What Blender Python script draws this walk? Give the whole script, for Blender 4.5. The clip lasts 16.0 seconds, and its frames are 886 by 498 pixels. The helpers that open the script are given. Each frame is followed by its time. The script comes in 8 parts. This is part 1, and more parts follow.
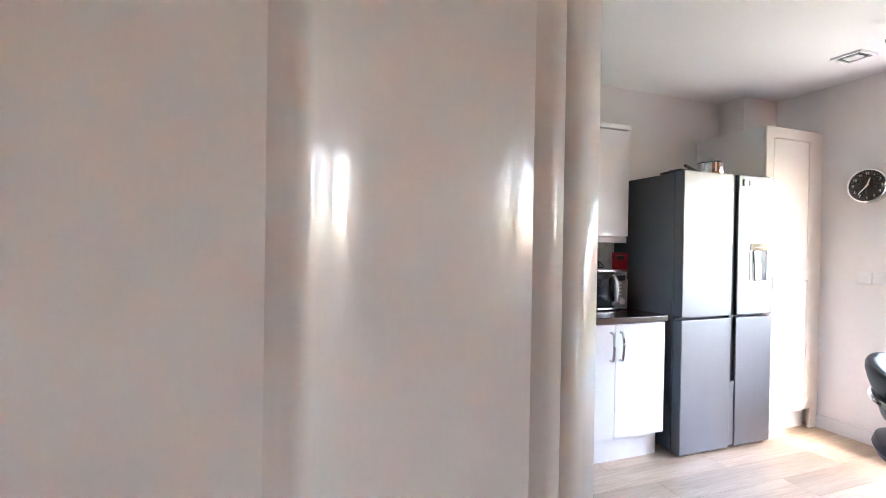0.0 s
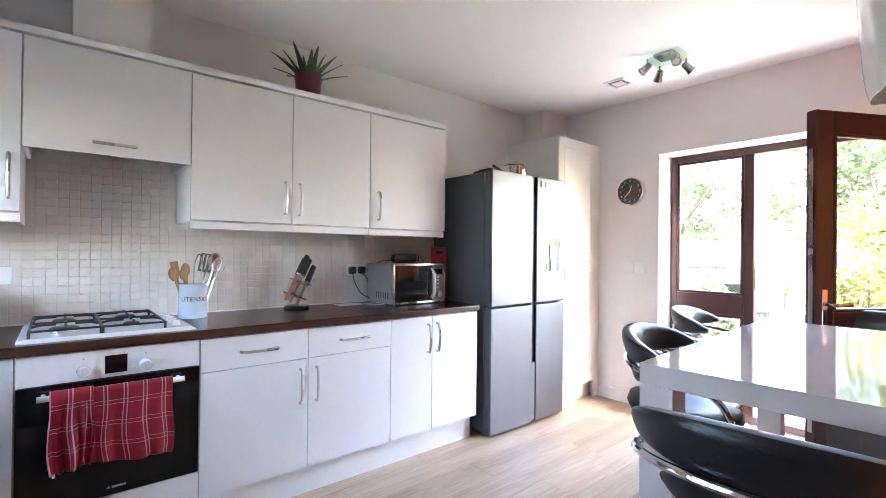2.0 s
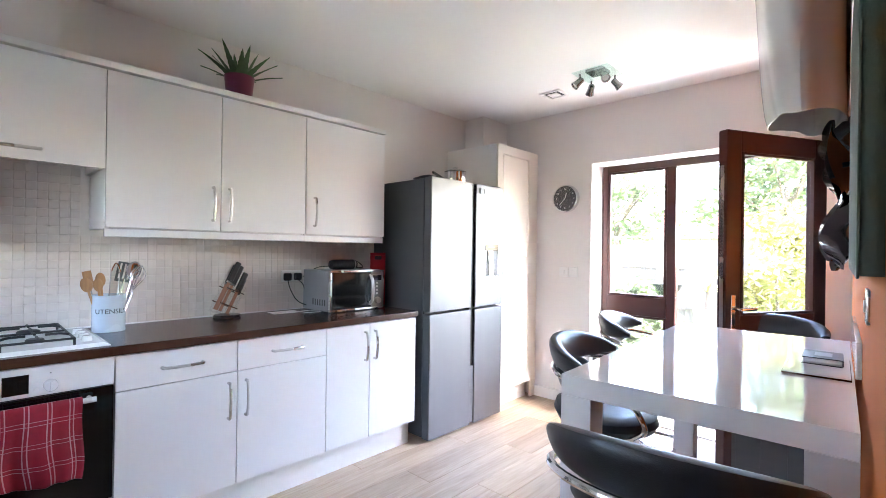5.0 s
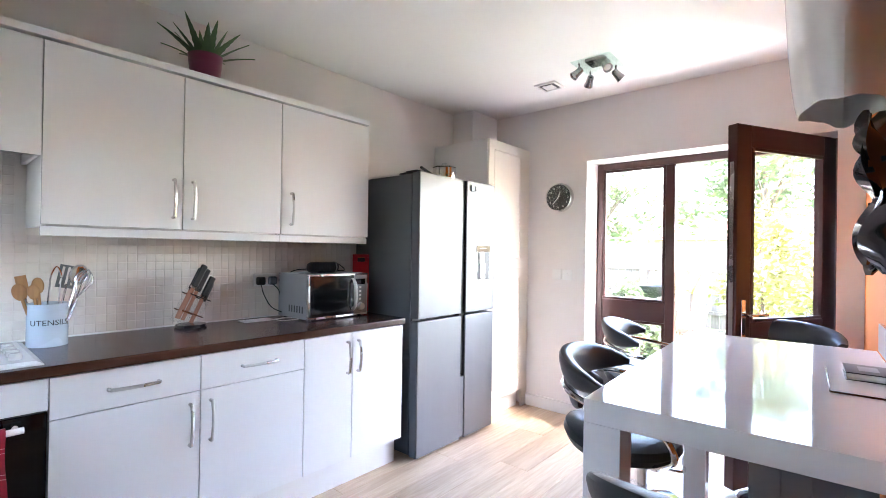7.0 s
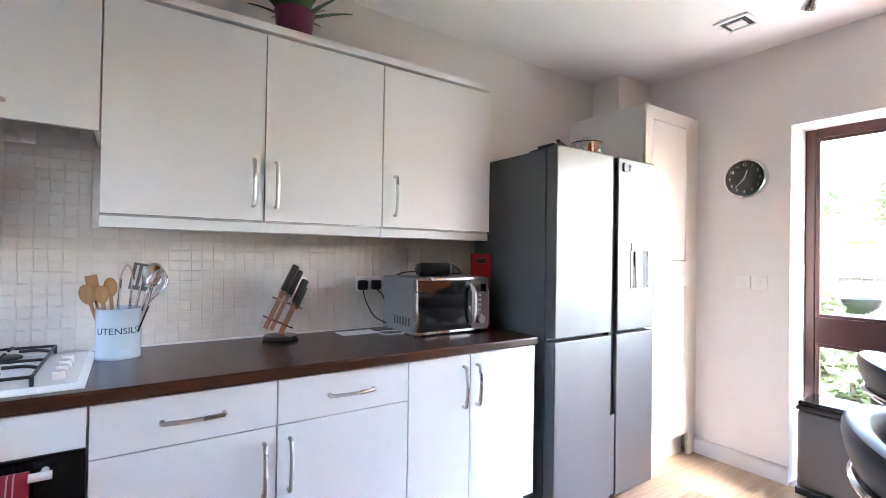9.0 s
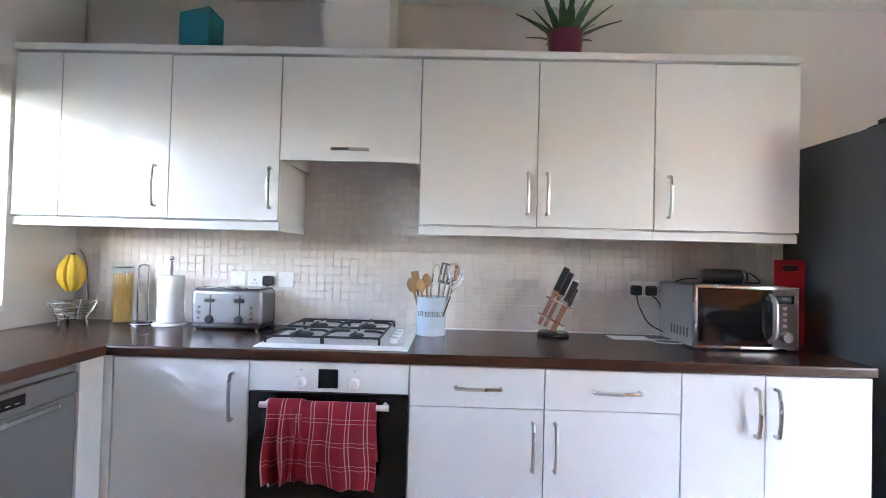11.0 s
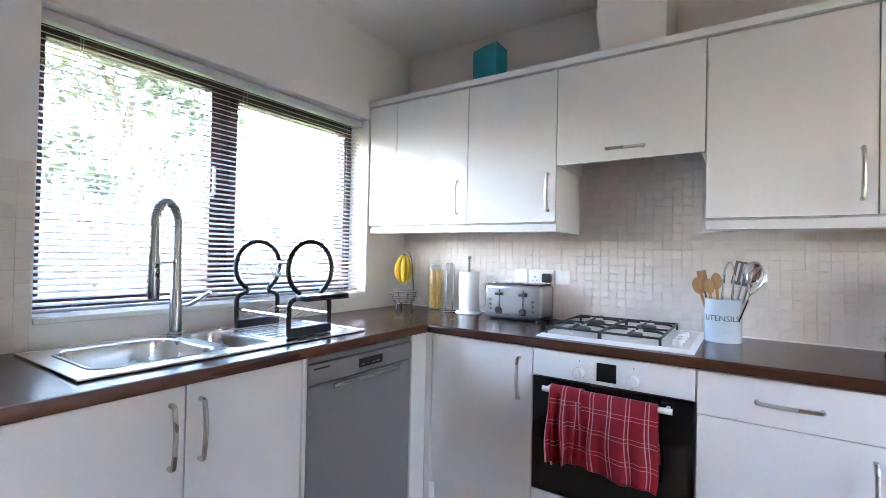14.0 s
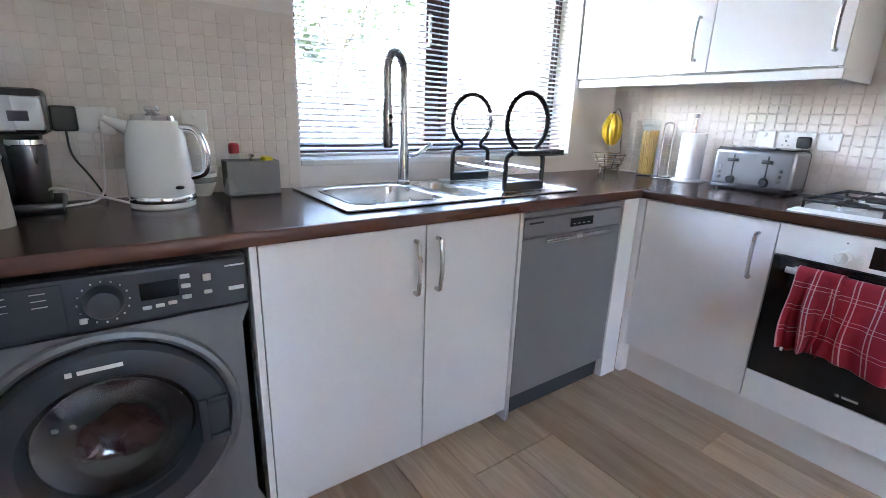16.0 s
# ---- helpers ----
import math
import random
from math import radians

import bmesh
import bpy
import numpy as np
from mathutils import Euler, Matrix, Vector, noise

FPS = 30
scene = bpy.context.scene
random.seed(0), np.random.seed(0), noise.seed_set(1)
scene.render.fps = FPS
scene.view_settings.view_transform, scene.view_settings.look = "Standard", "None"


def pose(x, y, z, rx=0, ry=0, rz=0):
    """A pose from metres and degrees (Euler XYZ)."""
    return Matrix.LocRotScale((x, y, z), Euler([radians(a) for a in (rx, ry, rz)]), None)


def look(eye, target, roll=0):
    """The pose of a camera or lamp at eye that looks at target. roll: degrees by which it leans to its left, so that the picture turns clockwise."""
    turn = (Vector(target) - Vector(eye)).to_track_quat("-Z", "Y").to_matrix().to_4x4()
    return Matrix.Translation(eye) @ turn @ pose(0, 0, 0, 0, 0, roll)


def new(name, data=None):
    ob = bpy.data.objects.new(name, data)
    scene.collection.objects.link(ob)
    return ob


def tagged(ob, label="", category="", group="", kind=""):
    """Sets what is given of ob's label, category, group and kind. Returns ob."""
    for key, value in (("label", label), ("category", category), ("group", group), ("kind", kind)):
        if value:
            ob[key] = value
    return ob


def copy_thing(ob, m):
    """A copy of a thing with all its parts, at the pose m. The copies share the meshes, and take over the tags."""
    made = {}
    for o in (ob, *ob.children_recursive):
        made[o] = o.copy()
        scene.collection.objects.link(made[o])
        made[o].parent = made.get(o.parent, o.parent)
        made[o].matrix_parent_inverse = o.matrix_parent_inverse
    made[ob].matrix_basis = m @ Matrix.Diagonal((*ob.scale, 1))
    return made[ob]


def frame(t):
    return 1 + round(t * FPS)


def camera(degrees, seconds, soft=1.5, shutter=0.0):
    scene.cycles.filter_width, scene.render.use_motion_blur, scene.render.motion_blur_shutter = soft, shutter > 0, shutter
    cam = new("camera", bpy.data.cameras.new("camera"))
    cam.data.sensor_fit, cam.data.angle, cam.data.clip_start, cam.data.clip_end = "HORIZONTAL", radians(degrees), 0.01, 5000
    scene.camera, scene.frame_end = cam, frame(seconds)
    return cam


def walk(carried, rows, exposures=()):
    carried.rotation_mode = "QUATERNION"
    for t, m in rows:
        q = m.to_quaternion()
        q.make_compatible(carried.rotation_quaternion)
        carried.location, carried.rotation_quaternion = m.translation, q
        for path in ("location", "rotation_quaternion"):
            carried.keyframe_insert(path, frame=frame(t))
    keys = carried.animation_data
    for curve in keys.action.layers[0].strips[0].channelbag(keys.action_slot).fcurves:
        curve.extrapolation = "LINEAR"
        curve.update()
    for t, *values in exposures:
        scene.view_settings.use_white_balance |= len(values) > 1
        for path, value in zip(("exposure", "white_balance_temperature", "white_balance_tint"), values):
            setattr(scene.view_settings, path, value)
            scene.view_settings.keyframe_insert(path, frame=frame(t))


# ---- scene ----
cam = camera(87.7, 16.0, soft=0.8)
# seconds, eye, target, roll
PATH = [
    (0, (-0.050, -2.857, 1.328), (0.640, -0.980, 1.312), 0.9),
    (0.5, (0.018, -2.869, 1.322), (0.704, -0.991, 1.317), 0.6),
    (1, (0.078, -2.855, 1.317), (0.909, -1.036, 1.311), 0.4),
    (1.5, (0.107, -2.818, 1.295), (1.252, -1.178, 1.298), 0.7),
    (2, (0.115, -2.838, 1.265), (1.397, -1.303, 1.276), 0.6),
    (2.5, (0.095, -2.839, 1.24), (1.412, -1.334, 1.257), 0.6),
    (3, (0.098, -2.89, 1.221), (1.436, -1.404, 1.235), 0.6),
    (3.5, (0.106, -2.892, 1.206), (1.477, -1.435, 1.222), 0.7),
    (4, (0.118, -2.897, 1.255), (1.513, -1.465, 1.267), 0.7),
    (4.5, (0.142, -2.896, 1.302), (1.567, -1.493, 1.309), 0.8),
    (5, (0.153, -2.883, 1.325), (1.6, -1.503, 1.328), 0.8),
    (7.5, (0.388, -2.545, 1.327), (1.898, -1.233, 1.337), 0.9),
    (8, (0.511, -2.389, 1.306), (1.983, -1.035, 1.319), 0.8),
    (8.5, (0.604, -2.25, 1.286), (1.939, -0.761, 1.308), 0.7),
    (9, (0.686, -2.174, 1.295), (1.808, -0.519, 1.315), 0.9),
    (9.5, (0.724, -2.185, 1.28), (1.528, -0.354, 1.324), 1.0),
    (10, (0.744, -2.257, 1.26), (1.23, -0.318, 1.303), 1.3),
    (12.5, (0.738, -2.346, 1.283), (0.098, -0.452, 1.302), 1.3),
    (13, (0.752, -2.374, 1.276), (-0.077, -0.554, 1.293), 1.3),
    (13.5, (0.755, -2.4, 1.264), (-0.235, -0.662, 1.286), 1.2),
    (14, (0.752, -2.417, 1.245), (-0.36, -0.754, 1.269), 1.2),
    (14.5, (0.738, -2.44, 1.235), (-0.514, -0.881, 1.166), 1.4),
    (15, (0.686, -2.48, 1.225), (-0.669, -1.043, 0.909), 1.6),
    (15.5, (0.635, -2.505, 1.205), (-0.837, -1.227, 0.757), 1.8),
    (16, (0.605, -2.508, 1.19), (-0.954, -1.383, 0.637), 1.9),
]
EXPO = 5.92
walk(cam, [(t, look(eye, target, roll)) for t, eye, target, roll in PATH],
     exposures=[(0.0, EXPO, 6500, 15), (16.0, EXPO, 6500, 15)])

# ---- world, sun ----
world = bpy.data.worlds.new("sky")
scene.world = world
world.use_nodes = True
wn = world.node_tree
sky = wn.nodes.new("ShaderNodeTexSky")
sky.sky_type = "NISHITA"
sky.sun_disc = False
sky.sun_elevation = radians(45)
sky.sun_rotation = radians(172)
sky.air_density, sky.dust_density, sky.ozone_density = 1.0, 2.0, 1.0
wn.links.new(sky.outputs[0], wn.nodes["Background"].inputs[0])
wn.nodes["Background"].inputs[1].default_value = 0.15
sun_data = bpy.data.lights.new("sun", "SUN")
sun_data.energy, sun_data.angle, sun_data.color = 1.4, radians(35), (1.0, 0.97, 0.93)
sun = new("sun", sun_data)
sun.matrix_world = look((0, 0, 0), (-math.sin(radians(172)) * math.cos(radians(45)), -math.cos(radians(172)) * math.cos(radians(45)), -math.sin(radians(45))))
# weak area lamp added in the unseen hall window to brighten the hall door
hall_fill = bpy.data.lights.new("hall_window_fill", "AREA")
hall_fill.shape, hall_fill.size, hall_fill.size_y, hall_fill.energy, hall_fill.color = "RECTANGLE", 0.40, 0.55, 0.002, (1.0, 0.92, 0.86)
new("hall_window_fill", hall_fill).matrix_world = look((1.60, -3.565, 1.41), (0.0, -3.565, 1.41))


# ---- materials ----
def material(name, base, rough=0.5, metal=0.0, var=0.06, scale=12.0, bump=0.0, bscale=300.0, stretch=(1, 1, 1), coat=0.0,
             random=0.0, island=False, transmission=0.0, alpha=1.0, rvar=0.06, spec=0.5):
    m = bpy.data.materials.new(name)
    m.use_nodes = True
    n, l = m.node_tree.nodes, m.node_tree.links
    b = n["Principled BSDF"]
    b.inputs["Metallic"].default_value = metal
    b.inputs["Specular IOR Level"].default_value = spec
    b.inputs["Coat Weight"].default_value = coat
    b.inputs["Coat Roughness"].default_value = 0.05
    b.inputs["Transmission Weight"].default_value = transmission
    b.inputs["Alpha"].default_value = alpha
    co = n.new("ShaderNodeTexCoord")
    mp = n.new("ShaderNodeMapping")
    mp.inputs["Scale"].default_value = stretch
    l.new(co.outputs["Object"], mp.inputs["Vector"])
    if random and not island:
        info = n.new("ShaderNodeObjectInfo")
        sc = n.new("ShaderNodeMath")
        sc.operation = "MULTIPLY"
        sc.inputs[1].default_value = 37.0
        l.new(info.outputs["Random"], sc.inputs[0])
        l.new(sc.outputs[0], mp.inputs["Location"])
        rnd = info.outputs["Random"]
    elif island:
        rnd = n.new("ShaderNodeNewGeometry").outputs["Random Per Island"]
    fine = n.new("ShaderNodeTexNoise")
    fine.inputs["Scale"].default_value = scale
    fine.inputs["Detail"].default_value = 6.0
    l.new(mp.outputs[0], fine.inputs["Vector"])
    wide = n.new("ShaderNodeTexNoise")
    wide.inputs["Scale"].default_value = scale * 0.17
    wide.inputs["Detail"].default_value = 3.0
    l.new(mp.outputs[0], wide.inputs["Vector"])
    add = n.new("ShaderNodeMath")
    add.operation = "ADD"
    l.new(fine.outputs[0], add.inputs[0])
    l.new(wide.outputs[0], add.inputs[1])
    rng = n.new("ShaderNodeMapRange")
    rng.inputs["From Min"].default_value, rng.inputs["From Max"].default_value = 0.6, 1.4
    rng.inputs["To Min"].default_value, rng.inputs["To Max"].default_value = 1 - var, 1 + var
    l.new(add.outputs[0], rng.inputs["Value"])
    fac = rng.outputs[0]
    if random:
        rr = n.new("ShaderNodeMapRange")
        rr.inputs["To Min"].default_value, rr.inputs["To Max"].default_value = 1 - random, 1 + random
        l.new(rnd, rr.inputs["Value"])
        mul = n.new("ShaderNodeMath")
        mul.operation = "MULTIPLY"
        l.new(fac, mul.inputs[0])
        l.new(rr.outputs[0], mul.inputs[1])
        fac = mul.outputs[0]
    vm = n.new("ShaderNodeVectorMath")
    vm.operation = "SCALE"
    vm.inputs[0].default_value = base
    l.new(fac, vm.inputs["Scale"])
    l.new(vm.outputs[0], b.inputs["Base Color"])
    ro = n.new("ShaderNodeMapRange")
    ro.inputs["From Min"].default_value, ro.inputs["From Max"].default_value = 0.3, 0.7
    ro.inputs["To Min"].default_value, ro.inputs["To Max"].default_value = max(0.01, rough - rvar), min(1.0, rough + rvar)
    l.new(wide.outputs[0], ro.inputs["Value"])
    l.new(ro.outputs[0], b.inputs["Roughness"])
    if bump:
        bn = n.new("ShaderNodeTexNoise")
        bn.inputs["Scale"].default_value = bscale
        bn.inputs["Detail"].default_value = 4.0
        l.new(mp.outputs[0], bn.inputs["Vector"])
        bp = n.new("ShaderNodeBump")
        bp.inputs["Strength"].default_value = bump
        bp.inputs["Distance"].default_value = 0.002
        l.new(bn.outputs[0], bp.inputs["Height"])
        l.new(bp.outputs[0], b.inputs["Normal"])
    return m


def wood(name, dark, light, rough, along="x", ring=1.0, random=0.0, relief=0.12):
    """Grain drawn out along one axis, with a plank's own shade."""
    m = bpy.data.materials.new(name)
    m.use_nodes = True
    n, l = m.node_tree.nodes, m.node_tree.links
    b = n["Principled BSDF"]
    co, mp = n.new("ShaderNodeTexCoord"), n.new("ShaderNodeMapping")
    mp.inputs["Scale"].default_value = {"x": (1.2, 14, 14), "y": (14, 1.2, 14), "z": (14, 14, 1.2)}[along]
    l.new(co.outputs["Object"], mp.inputs["Vector"])
    info = n.new("ShaderNodeObjectInfo")
    if random:
        sc = n.new("ShaderNodeMath")
        sc.operation = "MULTIPLY"
        sc.inputs[1].default_value = 51.0
        l.new(info.outputs["Random"], sc.inputs[0])
        l.new(sc.outputs[0], mp.inputs["Location"])
    g1 = n.new("ShaderNodeTexNoise")
    g1.inputs["Scale"].default_value, g1.inputs["Detail"].default_value, g1.inputs["Distortion"].default_value = 2.0 * ring, 8.0, 1.4
    g2 = n.new("ShaderNodeTexNoise")
    g2.inputs["Scale"].default_value, g2.inputs["Detail"].default_value = 0.45, 3.0
    for g in (g1, g2):
        l.new(mp.outputs[0], g.inputs["Vector"])
    add = n.new("ShaderNodeMath")
    add.operation = "ADD"
    l.new(g1.outputs[0], add.inputs[0])
    l.new(g2.outputs[0], add.inputs[1])
    ramp = n.new("ShaderNodeValToRGB")
    half = n.new("ShaderNodeMath")
    half.operation = "MULTIPLY"
    half.inputs[1].default_value = 0.5
    l.new(add.outputs[0], half.inputs[0])
    ramp.color_ramp.elements[0].position, ramp.color_ramp.elements[0].color = 0.32, (*dark, 1)
    ramp.color_ramp.elements[1].position, ramp.color_ramp.elements[1].color = 0.66, (*light, 1)
    l.new(half.outputs[0], ramp.inputs[0])
    vm = n.new("ShaderNodeVectorMath")
    vm.operation = "SCALE"
    l.new(ramp.outputs[0], vm.inputs[0])
    rr = n.new("ShaderNodeMapRange")
    rr.inputs["To Min"].default_value, rr.inputs["To Max"].default_value = 1 - random, 1 + random
    l.new(info.outputs["Random"], rr.inputs["Value"])
    l.new(rr.outputs[0], vm.inputs["Scale"])
    l.new(vm.outputs[0], b.inputs["Base Color"])
    ro = n.new("ShaderNodeMapRange")
    ro.inputs["To Min"].default_value, ro.inputs["To Max"].default_value = rough - relief * 0.6, rough + relief * 0.6
    l.new(g1.outputs[0], ro.inputs["Value"])
    l.new(ro.outputs[0], b.inputs["Roughness"])
    bp = n.new("ShaderNodeBump")
    bp.inputs["Strength"].default_value, bp.inputs["Distance"].default_value = relief, 0.001
    l.new(g1.outputs[0], bp.inputs["Height"])
    l.new(bp.outputs[0], b.inputs["Normal"])
    return m


def glass_material(name, tint=(1, 1, 1), rough=0.0, least=0.03):
    m = bpy.data.materials.new(name)
    m.use_nodes = True
    n, l = m.node_tree.nodes, m.node_tree.links
    out = n["Material Output"]
    n.remove(n["Principled BSDF"])
    tr, gl, mix, fr = n.new("ShaderNodeBsdfTransparent"), n.new("ShaderNodeBsdfGlossy"), n.new("ShaderNodeMixShader"), n.new("ShaderNodeLayerWeight")
    tr.inputs[0].default_value = (*tint, 1)
    gl.inputs["Roughness"].default_value = rough
    fr.inputs[0].default_value = 0.5
    pw, ad = n.new("ShaderNodeMath"), n.new("ShaderNodeMath")
    pw.operation, pw.inputs[1].default_value = "POWER", 5.0
    ad.operation, ad.inputs[1].default_value, ad.inputs[2].default_value = "MULTIPLY_ADD", 0.55, least
    l.new(fr.outputs["Facing"], pw.inputs[0])
    l.new(pw.outputs[0], ad.inputs[0])
    l.new(ad.outputs[0], mix.inputs[0])
    l.new(tr.outputs[0], mix.inputs[1])
    l.new(gl.outputs[0], mix.inputs[2])
    l.new(mix.outputs[0], out.inputs[0])
    return m


def checked(name):
    """Red cotton with white window-pane checks, woven fine."""
    m = material(name, (0.25, 0.005, 0.015), 0.9, bump=0.5, bscale=900, var=0.18, scale=60)
    n, l = m.node_tree.nodes, m.node_tree.links
    b = n["Principled BSDF"]
    base = b.inputs["Base Color"].links[0].from_socket
    uv = n.new("ShaderNodeUVMap")
    sep = n.new("ShaderNodeSeparateXYZ")
    l.new(uv.outputs[0], sep.inputs[0])
    total = None
    for axis, period in ((0, 0.074), (1, 0.078)):
        for shift in (0.0, 0.014):
            a = n.new("ShaderNodeMath")
            a.operation = "ADD"
            a.inputs[1].default_value = shift
            l.new(sep.outputs[axis], a.inputs[0])
            mo = n.new("ShaderNodeMath")
            mo.operation = "PINGPONG"
            mo.inputs[1].default_value = period / 2
            l.new(a.outputs[0], mo.inputs[0])
            lt = n.new("ShaderNodeMath")
            lt.operation = "LESS_THAN"
            lt.inputs[1].default_value = 0.0009 if axis else 0.002
            l.new(mo.outputs[0], lt.inputs[0])
            if total is None:
                total = lt.outputs[0]
            else:
                mx = n.new("ShaderNodeMath")
                mx.operation = "MAXIMUM"
                l.new(total, mx.inputs[0])
                l.new(lt.outputs[0], mx.inputs[1])
                total = mx.outputs[0]
    sc = n.new("ShaderNodeMath")
    sc.operation = "MULTIPLY"
    sc.inputs[1].default_value = 0.40
    l.new(total, sc.inputs[0])
    mixc = n.new("ShaderNodeMix")
    mixc.data_type = "RGBA"
    l.new(sc.outputs[0], mixc.inputs["Factor"])
    l.new(base, mixc.inputs["A"])
    mixc.inputs["B"].default_value = (0.75, 0.55, 0.56, 1)
    l.new(mixc.outputs["Result"], b.inputs["Base Color"])
    return m


